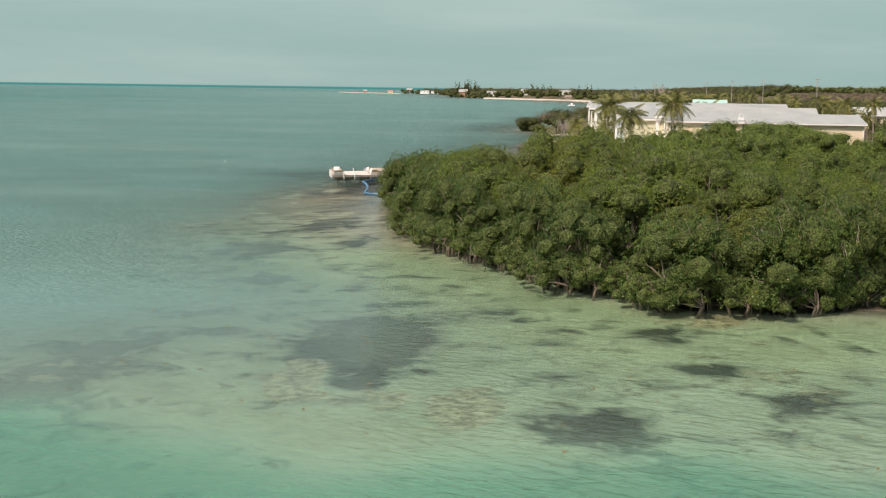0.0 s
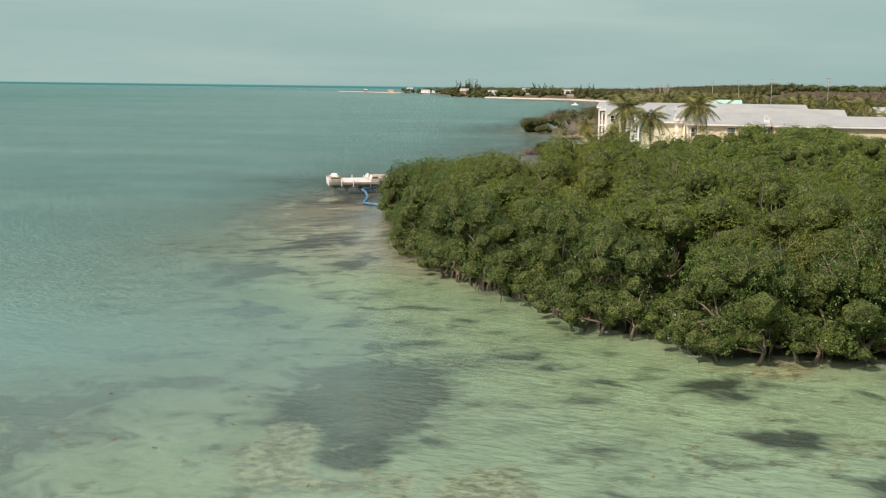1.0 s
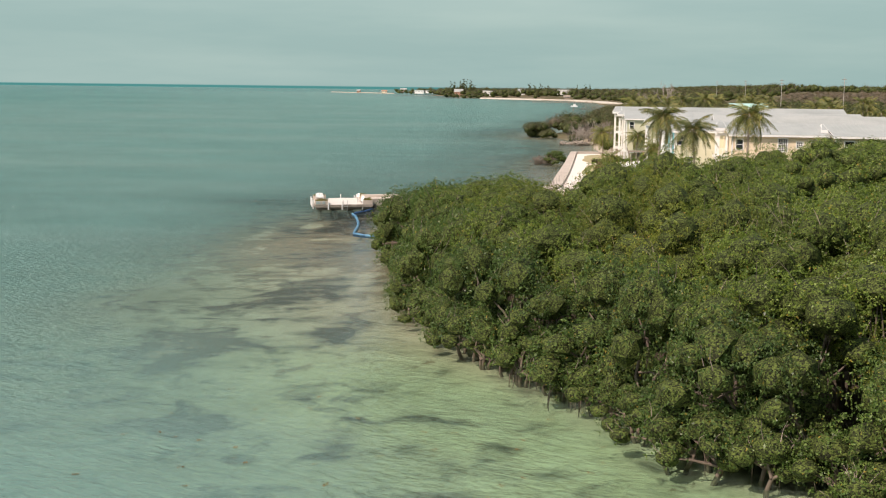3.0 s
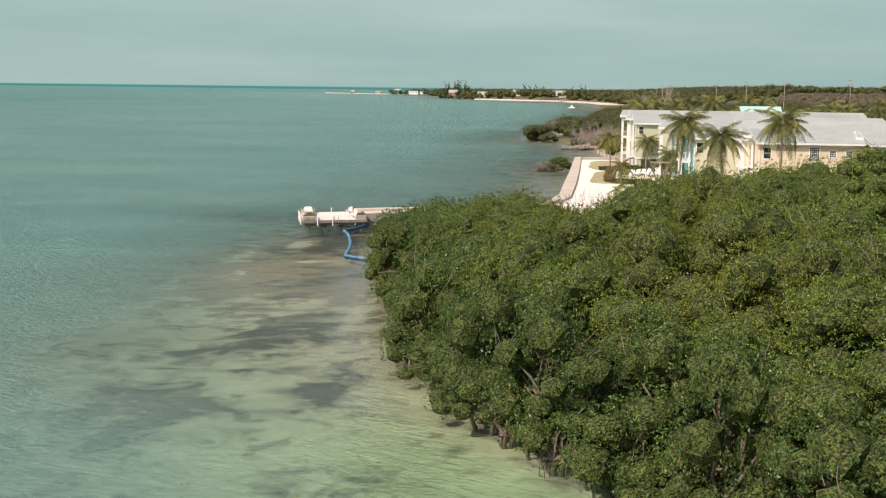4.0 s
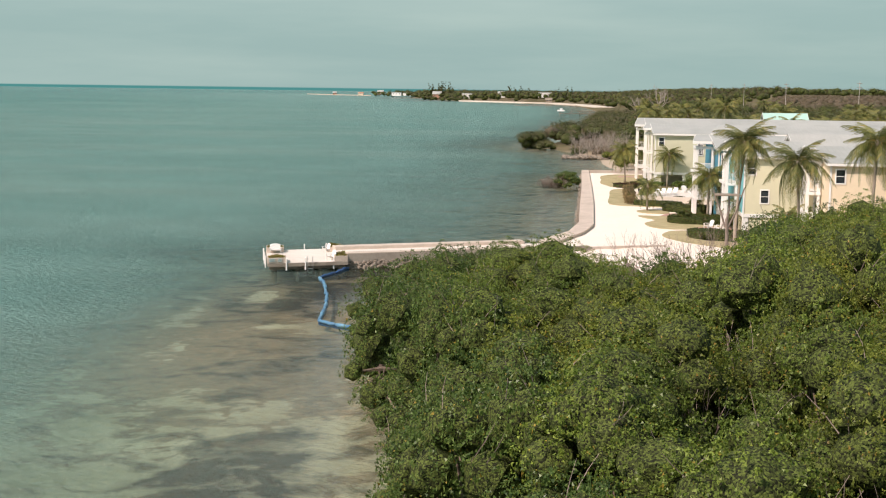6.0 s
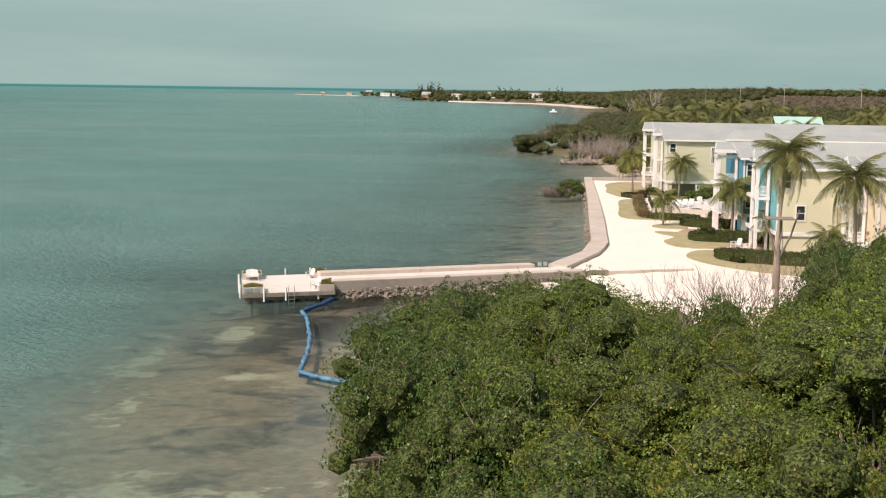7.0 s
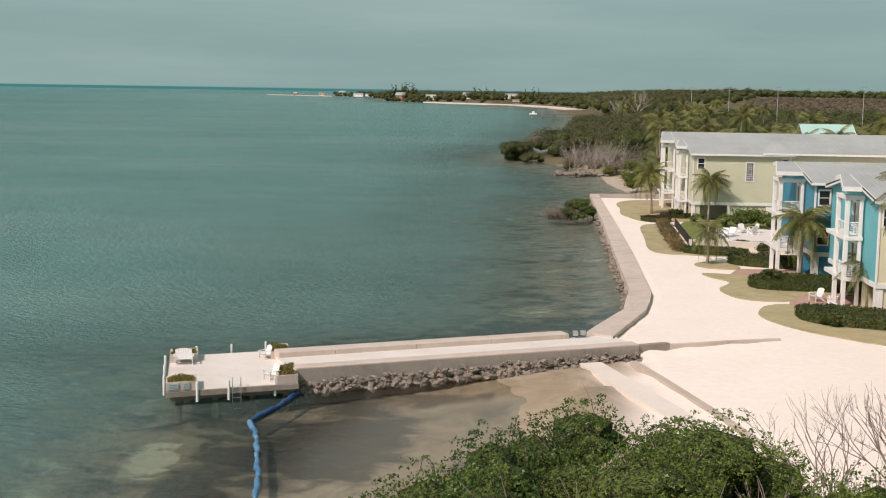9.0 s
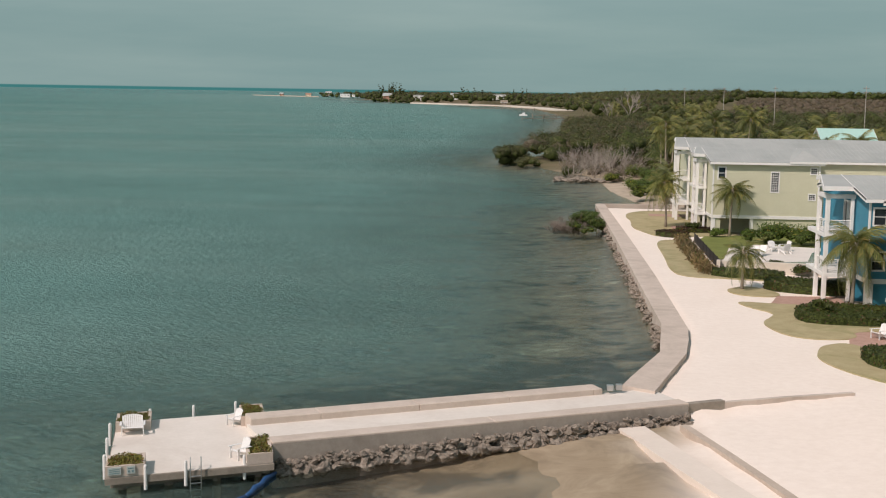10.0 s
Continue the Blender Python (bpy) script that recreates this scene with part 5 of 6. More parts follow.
def beach_house(m, label, width, depth, wall_mat, floors=(2.1, 4.95), eave=7.8, ridge=8.9, porch=2.0, porch_y=3.8, porch_w=2.6, windows=(), roof_mat=None,
                louvre=False, porch_mat=None, base_mat=None, void=(0.9, 4.1), lap=0.17, hip=None):
    """A stilted townhouse: an upper block over a ground storey, with stacked porches on its seaward (-x) side; the long wall faces -y.
    The origin is the seaward front corner of the block at the ground."""
    h = thing("house", m, label, "house", "beach houses")
    f0 = floors[0] + 0.1
    part("wall", siding(bmesh.new(), width, f0, eave, [w[:4] for w in windows], lap or 9.0, 0.03 if lap else 0.0), wall_mat, h)
    doors = [(porch_y + 0.5, porch_y + 1.7, f + 0.08, f + 2.15) for f in floors] + [(porch_y + 2.1, porch_y + 3.1, f + 0.5, f + 2.15) for f in floors]
    bm = siding(bmesh.new(), depth, f0, eave, [(depth - d[1], depth - d[0], d[2], d[3]) for d in doors], lap or 9.0, 0.03 if lap else 0.0)
    turn = Matrix.Translation((0, depth, 0)) @ Matrix.Rotation(radians(-90), 4, "Z")
    bmesh.ops.transform(bm, verts=bm.verts, matrix=turn)
    part("wall", bm, porch_mat or wall_mat, h)
    bm = bmesh.new()
    gable_wall(bm, -0.02, 0, depth, depth / 2, eave, ridge)
    part("gable", bm, porch_mat or wall_mat, h)
    part("wall", a_box((0.14, depth - 0.1, f0), (width, depth, eave)), wall_mat, h)
    part("wall", a_box((width - 0.1, 0.1, f0), (width, depth - 0.1, eave)), wall_mat, h)
    # Near-black sheets behind the openings stand in for the dimness of the rooms.
    part("inner_wall", a_box((0.3, 0.22, f0 + 0.05), (width - 0.2, 0.3, eave - 0.1)), DARK, h, "dark sheet for the unlit interior")
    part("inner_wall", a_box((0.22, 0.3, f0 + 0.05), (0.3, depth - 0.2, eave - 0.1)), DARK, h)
    part("band", a_box((-0.05, -0.08, f0 - 0.32), (width, 0.12, f0 + 0.02), 0.01), WHITE, h, "white band board")
    part("band", a_box((-0.08, 0.12, f0 - 0.32), (0.12, depth, f0 + 0.02), 0.01), WHITE, h)
    part("ground_wall", a_box((void[1], 0.1, -0.3), (width, 0.3, f0 - 0.3)), base_mat or wall_mat, h)
    part("ground_wall", a_box((0.05, 0.1, -0.3), (max(0.3, void[0]), 0.3, f0 - 0.3)), base_mat or wall_mat, h)
    part("ground_wall", a_box((0.05, 3.4, -0.3), (width, 3.6, f0 - 0.3)), base_mat or wall_mat, h)
    part("pier_post", a_box((-0.05, 0.0, -0.3), (0.35, 0.4, f0 - 0.3), 0.015), WHITE, h)
    part("pier_post", a_box((void[1] - 0.1, -0.02, -0.3), (void[1] + 0.2, 0.4, f0 - 0.3), 0.015), WHITE, h)
    for x in (-0.09, width - 0.06):
        part("corner_board", a_box((x, -0.085, f0), (x + 0.15, 0.05, eave), 0.008), WHITE, h)
    part("soffit", a_box((0.02, 0.02, eave - 0.06), (width - 0.05, depth - 0.05, eave - 0.02)), WHITE, h)
    for w in windows:
        window(h, *w[:4], Matrix.Identity(4), w[4] if len(w) > 4 else (1, 2))
    for d in doors:
        window(h, depth - d[1], depth - d[0], d[2], d[3], turn, (2, 1))
    gable_roof("roof", h, 0, width, 0, depth, eave, ridge, material=roof_mat, inner_rake=False)
    if hip:
        hip_cap(h, *hip, eave + 0.1, 1.15, roof_mat)
    if porch:
        p1 = porch_y + porch_w
        for f in floors:
            part("porch_deck", a_box((-porch, porch_y - 0.2, f - 0.28), (-0.1, porch_y + 5.2, f), 0.01), WHITE, h)
        for y in (porch_y, p1 - 0.15):
            part("porch_post", a_box((-porch - 0.02, y - 0.15, -0.2), (-porch + 0.28, y + 0.15, eave), 0.02), WHITE, h)
        part("porch_post", a_box((-0.4, porch_y - 0.12, -0.2), (-0.16, porch_y + 0.12, eave), 0.02), WHITE, h)
        part("porch_beam", a_box((-porch - 0.04, porch_y - 0.17, eave - 0.3), (-0.1, porch_y + 0.17, eave), 0.01), WHITE, h)
        part("porch_beam", a_box((-porch - 0.04, porch_y + 0.17, eave - 0.3), (-porch + 0.3, p1, eave), 0.01), WHITE, h)
        for f in floors:
            railing(h, (-porch + 0.13, porch_y), (-0.2, porch_y), f, 0.95, louvre)
            railing(h, (-porch + 0.13, porch_y), (-porch + 0.13, p1 - 0.2), f, 0.95, louvre)
        y0, ym = porch_y - 0.25, depth / 2
        e0 = ridge - (ridge - eave) * (ym - y0) / ym
        # the main roof runs on over the porch, its end cut a little askew
        slope = (ridge - eave) / ym
        y1 = ym + 1.2
        xe, xr, t = -porch - 0.45, -porch + 0.2, 0.125
        ring = [(xe, y0 - 0.35, e0 - slope * 0.35), (xr, ym, ridge), (xr, y1, ridge - slope * 1.2)]
        bm = bmesh.new()
        low = [[bm.verts.new((x, y, z - 0.02)), bm.verts.new((-0.46, y, z - 0.02))] for x, y, z in ring]
        up = [[bm.verts.new((x, y, z + t)), bm.verts.new((-0.46, y, z + t))] for x, y, z in ring]
        for i in range(2):
            bm.faces.new((up[i][0], up[i][1], up[i + 1][1], up[i + 1][0]))
            bm.faces.new((low[i][0], low[i + 1][0], low[i + 1][1], low[i][1]))
        bm.faces.new((low[0][0], low[0][1], up[0][1], up[0][0]))
        pr = part("porch_roof", bm, roof_mat or ROOF, h)
        part("fascia", a_box((xe, y0 - 0.41, e0 - slope * 0.35 - 0.2), (-0.46, y0 - 0.35, e0 - slope * 0.35 + t)), WHITE, pr, "white fascia board")
        bm = bmesh.new()
        for (xa, ya, za), (xb, yb, zb) in zip(ring, ring[1:]):
            v = [bm.verts.new(c) for c in ((xa, ya, za - 0.18), (xb, yb, zb - 0.18), (xb, yb, zb + t + 0.02), (xa, ya, za + t + 0.02))]
            w = [bm.verts.new(c.co + Vector((0.06, 0, 0))) for c in v]
            bm.faces.new(v[::-1]), bm.faces.new(w)
            for i in range(4):
                bm.faces.new((v[i], v[(i + 1) % 4], w[(i + 1) % 4], w[i]))
        part("rake_board", bm, WHITE, pr)
        bm = bmesh.new()
        bm.faces.new([bm.verts.new(c) for c in ((-porch + 0.25, y0, e0 - 0.05), (-porch + 0.25, p1, e0 - 0.05), (-porch + 0.25, p1, e0 + slope * (p1 - y0) - 0.03))])
        part("porch_gable", bm, SANDSTONE, h, "sandy shingled porch gable")
    return h


# ---- the houses along the yard ----
G = 0.9
green = beach_house(pose(12.0, 212.6, G), "pale green clapboard house with stacked white porches", 10.9, 13, GREEN,
                    windows=((0.5, 1.2, 6.05, 7.2), (6.0, 6.75, 4.75, 6.75, (4, 8)), (10.05, 10.65, 6.7, 7.25, (3, 3)), (9.95, 10.55, 4.0, 4.5, (3, 3))), porch=1.25, porch_y=3.8, hip=(7.7, 11.5, -0.55, 5.0))
wing = beach_house(pose(22.9, 216.5, G), "recessed green clapboard wing with a grey metal roof", 30, 10.5, GREEN, porch=0, ridge=8.8, void=(0.2, 0.6))
rear = beach_house(pose(11.9, 225.8, G), "rear green clapboard house with tall white porch posts", 40, 12, GREEN, eave=8.1, ridge=9.5, porch=1.7, porch_y=2.5)
blue = beach_house(pose(15.6, 167.8, G), "deep blue clapboard house with louvred white porches", 14, 13, BLUE,
                   windows=((0.3, 1.1, 2.85, 4.05), (0.3, 1.1, 6.0, 7.1)), porch=2.15, porch_y=3.5, louvre=True, void=(0.05, 0.3))
yellow = beach_house(pose(16.1, 151.5, G), "pale yellow stucco house with louvred white porches", 6.1, 13, YELLOW,
                     windows=((0.25, 1.0, 6.05, 7.2), (1.6, 2.3, 3.3, 4.5)), porch=1.35, porch_y=3.6, louvre=True, porch_mat=AQUA, lap=0, void=(0.05, 0.3))
beach_house(pose(21.9, 155.5, G), "set-back yellow stucco house behind the palms", 24, 9, YELLOW, porch=0, lap=0, ridge=9.6, void=(0.2, 0.5))
peach = beach_house(pose(22.1, 141.5, G), "peach stucco house with a long grey metal roof", 10.6, 13, PEACH,
                    windows=((0.45, 1.2, 6.05, 7.2), (5.3, 6.3, 5.9, 7.3, (5, 7)), (7.4, 8.05, 6.3, 6.95, (3, 3)), (9.1, 9.75, 6.3, 6.95, (3, 3))), porch=1.4, porch_y=3.6, louvre=True, lap=0, void=(0.05, 0.3))
beach_house(pose(33.6, 139.5, G), "second peach stucco house farther along the row", 16, 13, PEACH, windows=((1.0, 2.0, 6.0, 7.2),), porch=0.8, porch_y=3.6, louvre=True, lap=0, void=(0.05, 0.3))

# palms of the yard: place, trunk height, size, lean
palm(8.1, 219.6, G - 0.05, 4.7, 1.0, (-0.3, 0.0), 20)
palm(13.7, 211.4, G - 0.05, 4.6, 0.92, (0.2, 0.3), 18)
palm(8.55, 175.7, G - 0.05, 2.7, 0.8, (0.0, 0.0), 16)
palm(14.5, 167.0, G - 0.05, 4.5, 1.05, (0.1, 0.0), 20)
palm(16.5, 155.0, G - 0.05, 2.6, 0.85, (0.0, 0.0), 16)
palm(12.9, 133.6, G - 0.05, 9.5, 1.08, (0.55, 0.0), 24, "tall coconut palm with yellowing fronds")
palm(16.4, 124.5, 0.5, 8.8, 1.08, (-0.3, 0.0), 20, "tall coconut palm with arching fronds")
palm(21.7, 124.8, 0.5, 10.3, 1.1, (0.15, 0.0), 22, "tall coconut palm with arching fronds")
palm(19.3, 146.2, G - 0.05, 2.4, 0.8, (0, 0), 14, "young palm against the yellow wall")
palm(21.2, 149.5, G - 0.05, 2.0, 0.8, (0, 0), 14, "young palm against the yellow wall")

# timber platform on a forked trunk
nest = thing("nest_platform", pose(10.0, 116.6, 1.45), "weathered timber nest platform on a forked dead trunk", "platform")
part("trunk", tube(bmesh.new(), [(0, 0, -1.2), (0.05, 0, 3.2), (0, 0, 4.6)], [0.17, 0.13, 0.11], 9), DEADWOOD, nest)
for a, b in (((-0.1, 0, 4.0), (-1.0, 0.1, 6.6)), ((0.1, 0, 4.0), (1.1, -0.1, 6.8)), ((0.0, 0.1, 4.4), (0.15, 0.6, 6.3)), ((0, 0, 4.4), (0.1, -0.1, 6.3))):
    part("limb", tube(bmesh.new(), [a, tuple((Vector(a) + Vector(b)) / 2 + Vector((0.08, 0, -0.1))), b], [0.075, 0.06, 0.045], 7), DEADWOOD, nest)
for i in range(5):
    part("board", a_box((-0.85, -0.62 + 0.25 * i, 6.22 + 0.004 * i), (0.8, -0.40 + 0.25 * i, 6.3 + 0.004 * i), 0.01), TIMBER, nest)


# ---- lawns, paths and hedges of the yard ----
def smooth_ring(ring, rounds=2):
    """Rounds the corners of an outline."""
    for _ in range(rounds):
        out = []
        for a, b in zip(ring, ring[1:] + ring[:1]):
            out += [(a[0] * 0.75 + b[0] * 0.25, a[1] * 0.75 + b[1] * 0.25), (a[0] * 0.25 + b[0] * 0.75, a[1] * 0.25 + b[1] * 0.75)]
        ring = out
    return ring


def bed(name, ring, z0, z1, material, label, category, rounded=True):
    return tagged(part(name, prism(bmesh.new(), smooth_ring(ring) if rounded else ring, z0, z1), material), label, category, kind="structure")


bed("lawn_1", [(8.2, 150.5), (8.9, 153.2), (9.6, 154.6), (11.3, 155.6), (12.2, 152.8), (17.5, 151.5), (22, 147), (22, 138.5), (14.5, 140.6), (10.6, 144.6), (9.0, 147.4)], 0.8, 0.97, LAWN, "dry patchy lawn with a wavy sandy edge", "lawn")
bed("lawn_2", [(6.9, 170.1), (7.6, 167.4), (8.9, 165.4), (8.3, 163.6), (7.3, 161.8), (7.5, 159.0), (8.3, 156.9), (10.2, 156.2), (12.4, 157), (12.4, 159.4), (19, 160.2), (20, 167), (16, 168.4), (9.6, 169.3)], 0.8, 0.97, LAWN, "dry patchy lawn with a wavy sandy edge", "lawn")
bed("lawn_3", [(7.1, 175.0), (7.9, 172.6), (10.6, 172.2), (11.2, 174.4), (9.5, 177.4), (8.2, 176.6)], 0.8, 0.98, LAWN, "small dry lawn bed round a palm", "lawn")
bed("lawn_4", [(5.3, 206), (4.9, 194), (4.3, 186), (4.8, 181.7), (8.4, 181.2), (12.6, 180), (14, 185), (8.6, 186.6), (8.2, 196), (8.5, 206), (7.3, 208)], 0.8, 0.97, LAWN, "dry lawn strip beside tall grass", "lawn")
bed("lawn_5", [(4.2, 219), (4.9, 226), (4.6, 231), (5.4, 236), (8.5, 239.6), (16, 238), (16, 212), (10.5, 211.5), (6.2, 210), (5.2, 214)], 0.8, 0.97, LAWN, "dry lawn in front of the green house", "lawn")
bed("lawn_6", [(9.2, 205), (9.0, 190), (12, 199.6), (20, 197.5), (28, 199), (28, 216), (12.5, 216)], 0.8, 0.96, plain("watered lawn", (0.12, 0.15, 0.03), (0.20, 0.22, 0.05), 0.95, 0.8, 0.03), "green lawn behind the pool", "lawn")
bed("path_1", [(9.4, 169.2), (10.6, 172.8), (14.5, 173), (20, 170), (20, 166.9), (15.5, 168.4)], 0.8, 0.955, PAVER, "pink brick paver path to the blue house", "path", False)
bed("path_2", [(11.6, 156.6), (12.1, 158.9), (20, 160.1), (20, 152.6), (12.6, 152.4), (11.2, 154.9)], 0.8, 0.955, PAVER, "pink brick paver terrace below the porch", "path", False)
bed("path_3", [(8.6, 217), (8.8, 221), (15, 222), (15, 217)], 0.8, 0.985, PAVER, "pink brick paver path below the green house", "path", False)
bed("path_4", [(7.6, 232), (7.8, 235), (15, 234), (15, 231.5)], 0.8, 0.985, PAVER, "pink brick paver path by the seawall", "path", False)
# shaded ground under the houses: dark slabs carry the shade in their colour
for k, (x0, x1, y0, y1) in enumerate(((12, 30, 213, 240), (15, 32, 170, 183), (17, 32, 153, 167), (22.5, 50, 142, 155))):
    bed(f"house_floor_{k + 1}", [(x0, y0), (x1, y0 - 1), (x1, y1 - 1), (x0, y1)], 0.8, 0.962 + 0.002 * k, CONCRETE_OLD, "concrete slab darkened for the shade under the stilted house", "slab", False)


def hedge(ring, height, label, seed, material=None, group="clipped hedges"):
    """A clipped hedge: a leafy body over an outline."""
    g = np.random.default_rng(seed)
    ring = smooth_ring(ring, 1)
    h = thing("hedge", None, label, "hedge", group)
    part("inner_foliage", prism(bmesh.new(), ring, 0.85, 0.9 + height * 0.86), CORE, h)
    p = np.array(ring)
    lo, hi = p.min(0), p.max(0)
    k = int(60 * (hi[0] - lo[0]) * (hi[1] - lo[1])) + 400
    q = g.uniform(lo - 0.1, hi + 0.1, (k, 2))
    q = q[away(ring, q[:, 0], q[:, 1]) > -0.05]
    top = np.c_[q, 0.9 + height * (0.86 + 0.14 * g.random(len(q)))]
    ways = [np.c_[g.normal(0, 0.4, (len(q), 2)), np.ones(len(q))]]
    at = [top]
    for a, b in zip(p, np.roll(p, -1, 0)):
        e = b - a
        le = float(np.hypot(*e))
        n = int(le * height * 80) + 2
        t = g.random((n, 1))
        nrm = np.array([e[1], -e[0]]) / (le + 1e-9)
        if away(ring, np.array([(a + b)[0] / 2 + nrm[0] * 0.02]), np.array([(a + b)[1] / 2 + nrm[1] * 0.02]))[0] > 0:
            nrm = -nrm
        at.append(np.c_[a + e * t + nrm * g.uniform(-0.05, 0.1, (n, 1)), 0.9 + height * g.random(n)])
        ways.append(np.c_[np.tile(nrm, (n, 1)) + g.normal(0, 0.4, (n, 2)), g.uniform(0, 0.7, n)])
    at, ways = np.concatenate(at), np.concatenate(ways)
    hang("leaves", leaves_mesh("leaves", at, ways, g.uniform(0.12, 0.24, len(at)), 0.6), material or HEDGE_LEAF, h)
    return h


RED_LEAF = leaf_mat("dark red hedge leaves", (0.05, 0.022, 0.016), (0.085, 0.038, 0.025), (0.06, 0.05, 0.02))
hedge([(10.7, 150.3), (11.0, 151.7), (13.5, 151.9), (22, 147.8), (22, 144.4), (13, 146.6), (10.9, 148.4)], 0.75, "clipped green hedge around the lawn", 1)
hedge([(10.0, 164.7), (9.9, 162.2), (11.5, 161.2), (20, 160.8), (20, 165.4), (16, 166.4), (11.8, 166.8)], 0.7, "clipped green hedge below the blue house", 2)
hedge([(7.2, 182.0), (12.6, 180.4), (13.4, 183.2), (8.0, 184.8)], 0.6, "clipped hedge below the pool wall", 3)
hedge([(10.0, 175.8), (13.5, 173.8), (17, 173.4), (17, 176.6), (11.5, 178.8)], 0.8, "clipped hedge beside the paver path", 4)
hedge([(5.6, 211.8), (7.4, 209.6), (9.5, 210), (9.2, 213.5)], 0.6, "low dark red hedge by the lawn", 5, RED_LEAF)
hedge([(8.6, 214.6), (12.2, 214.4), (12.4, 216), (8.8, 216.4)], 0.6, "low dark red hedge before the porch", 6, RED_LEAF)
SHRUB = leaf_mat("bright shrub leaves", (0.06, 0.10, 0.02), (0.10, 0.16, 0.03), (0.16, 0.22, 0.05))


def shrub(x, y, r, h, seed, material=None, label="rounded green garden shrub", z=0.9, group="garden shrubs"):
    rr_ = random.Random(seed)
    s = thing("shrub", pose(x, y, z), label, "shrub", group)
    rows = [(rr_.uniform(-0.6, 0.6) * r, rr_.uniform(-0.6, 0.6) * r, h * rr_.uniform(0.35, 0.75), r * rr_.uniform(0.4, 0.6)) for _ in range(7)]
    g = np.random.default_rng(seed)
    at, out = tuft_leaves(g, rows, 160 / max(0.3, (r * 0.5) ** 1.2))
    hang("leaves", leaves_mesh("leaves", at, out, 0.22 * g.uniform(0.7, 1.3, len(at)), 0.55), material or HEDGE_LEAF, s)
    bm = bmesh.new()
    cores(bm, rows)
    part("inner_foliage", bm, CORE, s)
    return s


for i, (x, y, r, h) in enumerate(((17.5, 206, 2.2, 2.2), (20.5, 205, 2.0, 2.0), (23, 207, 2.2, 1.9), (15.2, 207, 1.4, 1.3), (12.5, 211, 1.0, 0.9), (26, 204, 1.8, 1.7), (10.4, 215.2, 0.9, 1.2), (17.9, 166.6, 0.9, 1.6))):
    shrub(x, y, r, h, 100 + i, SHRUB if i < 6 else None)
for i, (x, y, r, h) in enumerate(((12.2, 147.2, 0.8, 0.7), (13.2, 186.2, 0.9, 1.0), (15.0, 183.6, 0.8, 0.8), (20.5, 146.5, 1.6, 2.3), (18.6, 146.8, 1.3, 1.8), (24, 141.2, 1.5, 2.0), (26, 140.6, 1.7, 2.4), (11.6, 163.8, 0.9, 1.3), (31, 139.5, 1.8, 3.0))):
    shrub(x, y, r, h, 130 + i)

# tall grass strip with a low dark fence behind it
g = np.random.default_rng(9)
k = 2600
t = g.random(k)
at = np.c_[7.9 - 0.9 * t + g.uniform(-0.6, 0.6, k), 206 - 23 * t, 1.0 + 0.75 * g.random(k)]
tagged(hang("tall_grass", leaves_mesh("tall_grass", at, np.c_[g.normal(0, 1, (k, 2)), g.uniform(-0.2, 0.2, k)], g.uniform(0.5, 1.0, k), 0.10), GRASS_DRY), "tall dry golden grass along the lawn", "grass", kind="stuff")
fence = thing("garden_fence", None, "low dark mesh fence behind the tall grass", "fence")
for i in range(9):
    x, y = 9.3 - 0.1 * i, 206 - 2.6 * i
    part("fence_post", a_box((x - 0.03, y - 0.03, 0.9), (x + 0.03, y + 0.03, 1.95)), DARK, fence)
part("fence_net", prism(bmesh.new(), [(9.3, 206), (8.5, 185.2), (8.52, 185.2), (9.32, 206)], 0.95, 1.85), DARK, fence)

# ---- pool terrace ----
pool_wall = part("pool_wall", strip([(8.2, 185.6), (12.4, 184.8), (16.8, 183.8)], 0.5, 0.85, 1.85), SANDSTONE)
tagged(pool_wall, "pale coral stone wall along the pool terrace", "wall", kind="structure")
terrace = part("pool_terrace", prism(bmesh.new(), [(8.8, 186.1), (16.9, 184.4), (22, 183.5), (24, 196), (14, 199), (11, 196)], 0.85, 1.65), DECK)
tagged(terrace, "pale pool terrace", "terrace", kind="structure")
pool = part("pool_water", prism(bmesh.new(), [(13.3, 186.6), (16.2, 187.5), (18.0, 193.6), (19.6, 195.6), (22.5, 194.5), (22, 185.2), (17.2, 185.4)], 1.5, 1.656), POOL)
tagged(pool, "dark teal swimming pool water", "pool", kind="structure")


def lounger(x, y, turn):
    s = thing("sun_lounger", pose(x, y, 1.65, 0, 0, turn), "white plastic sun lounger with a raised back", "sun lounger", "loungers by the pool")
    part("bed", a_box((-0.3, 0, 0.28), (0.3, 1.25, 0.33), 0.01), PLASTIC, s)
    part("backrest", a_box((-0.3, 0, -0.025), (0.3, 0.75, 0.025), 0.01, Matrix.Translation((0, 1.25, 0.32)) @ Matrix.Rotation(radians(48), 4, "X")), PLASTIC, s)
    for u in (-0.26, 0.26):
        for v in (0.1, 1.15):
            part("leg", a_box((u - 0.025, v - 0.03, 0), (u + 0.025, v + 0.03, 0.29)), PLASTIC, s)
    return s


for i in range(4):
    lounger(9.9 + 0.85 * i, 187.2 + 0.9 * i, -28)
pc = adirondack("garden_chair", pose(14.6, 194.2, 1.65, 0, 0, -70), 0.7, "white Adirondack chair on the pool terrace", "pool chairs")
copy_thing(pc, pose(15.9, 194.6, 1.65, 0, 0, 200))
copy_thing(pc, pose(15.4, 192.6, 1.65, 0, 0, 120))
copy_thing(pc, pose(13.6, 157.0, 0.96, 0, 0, 205))
copy_thing(pc, pose(14.4, 155.3, 0.96, 0, 0, 160))


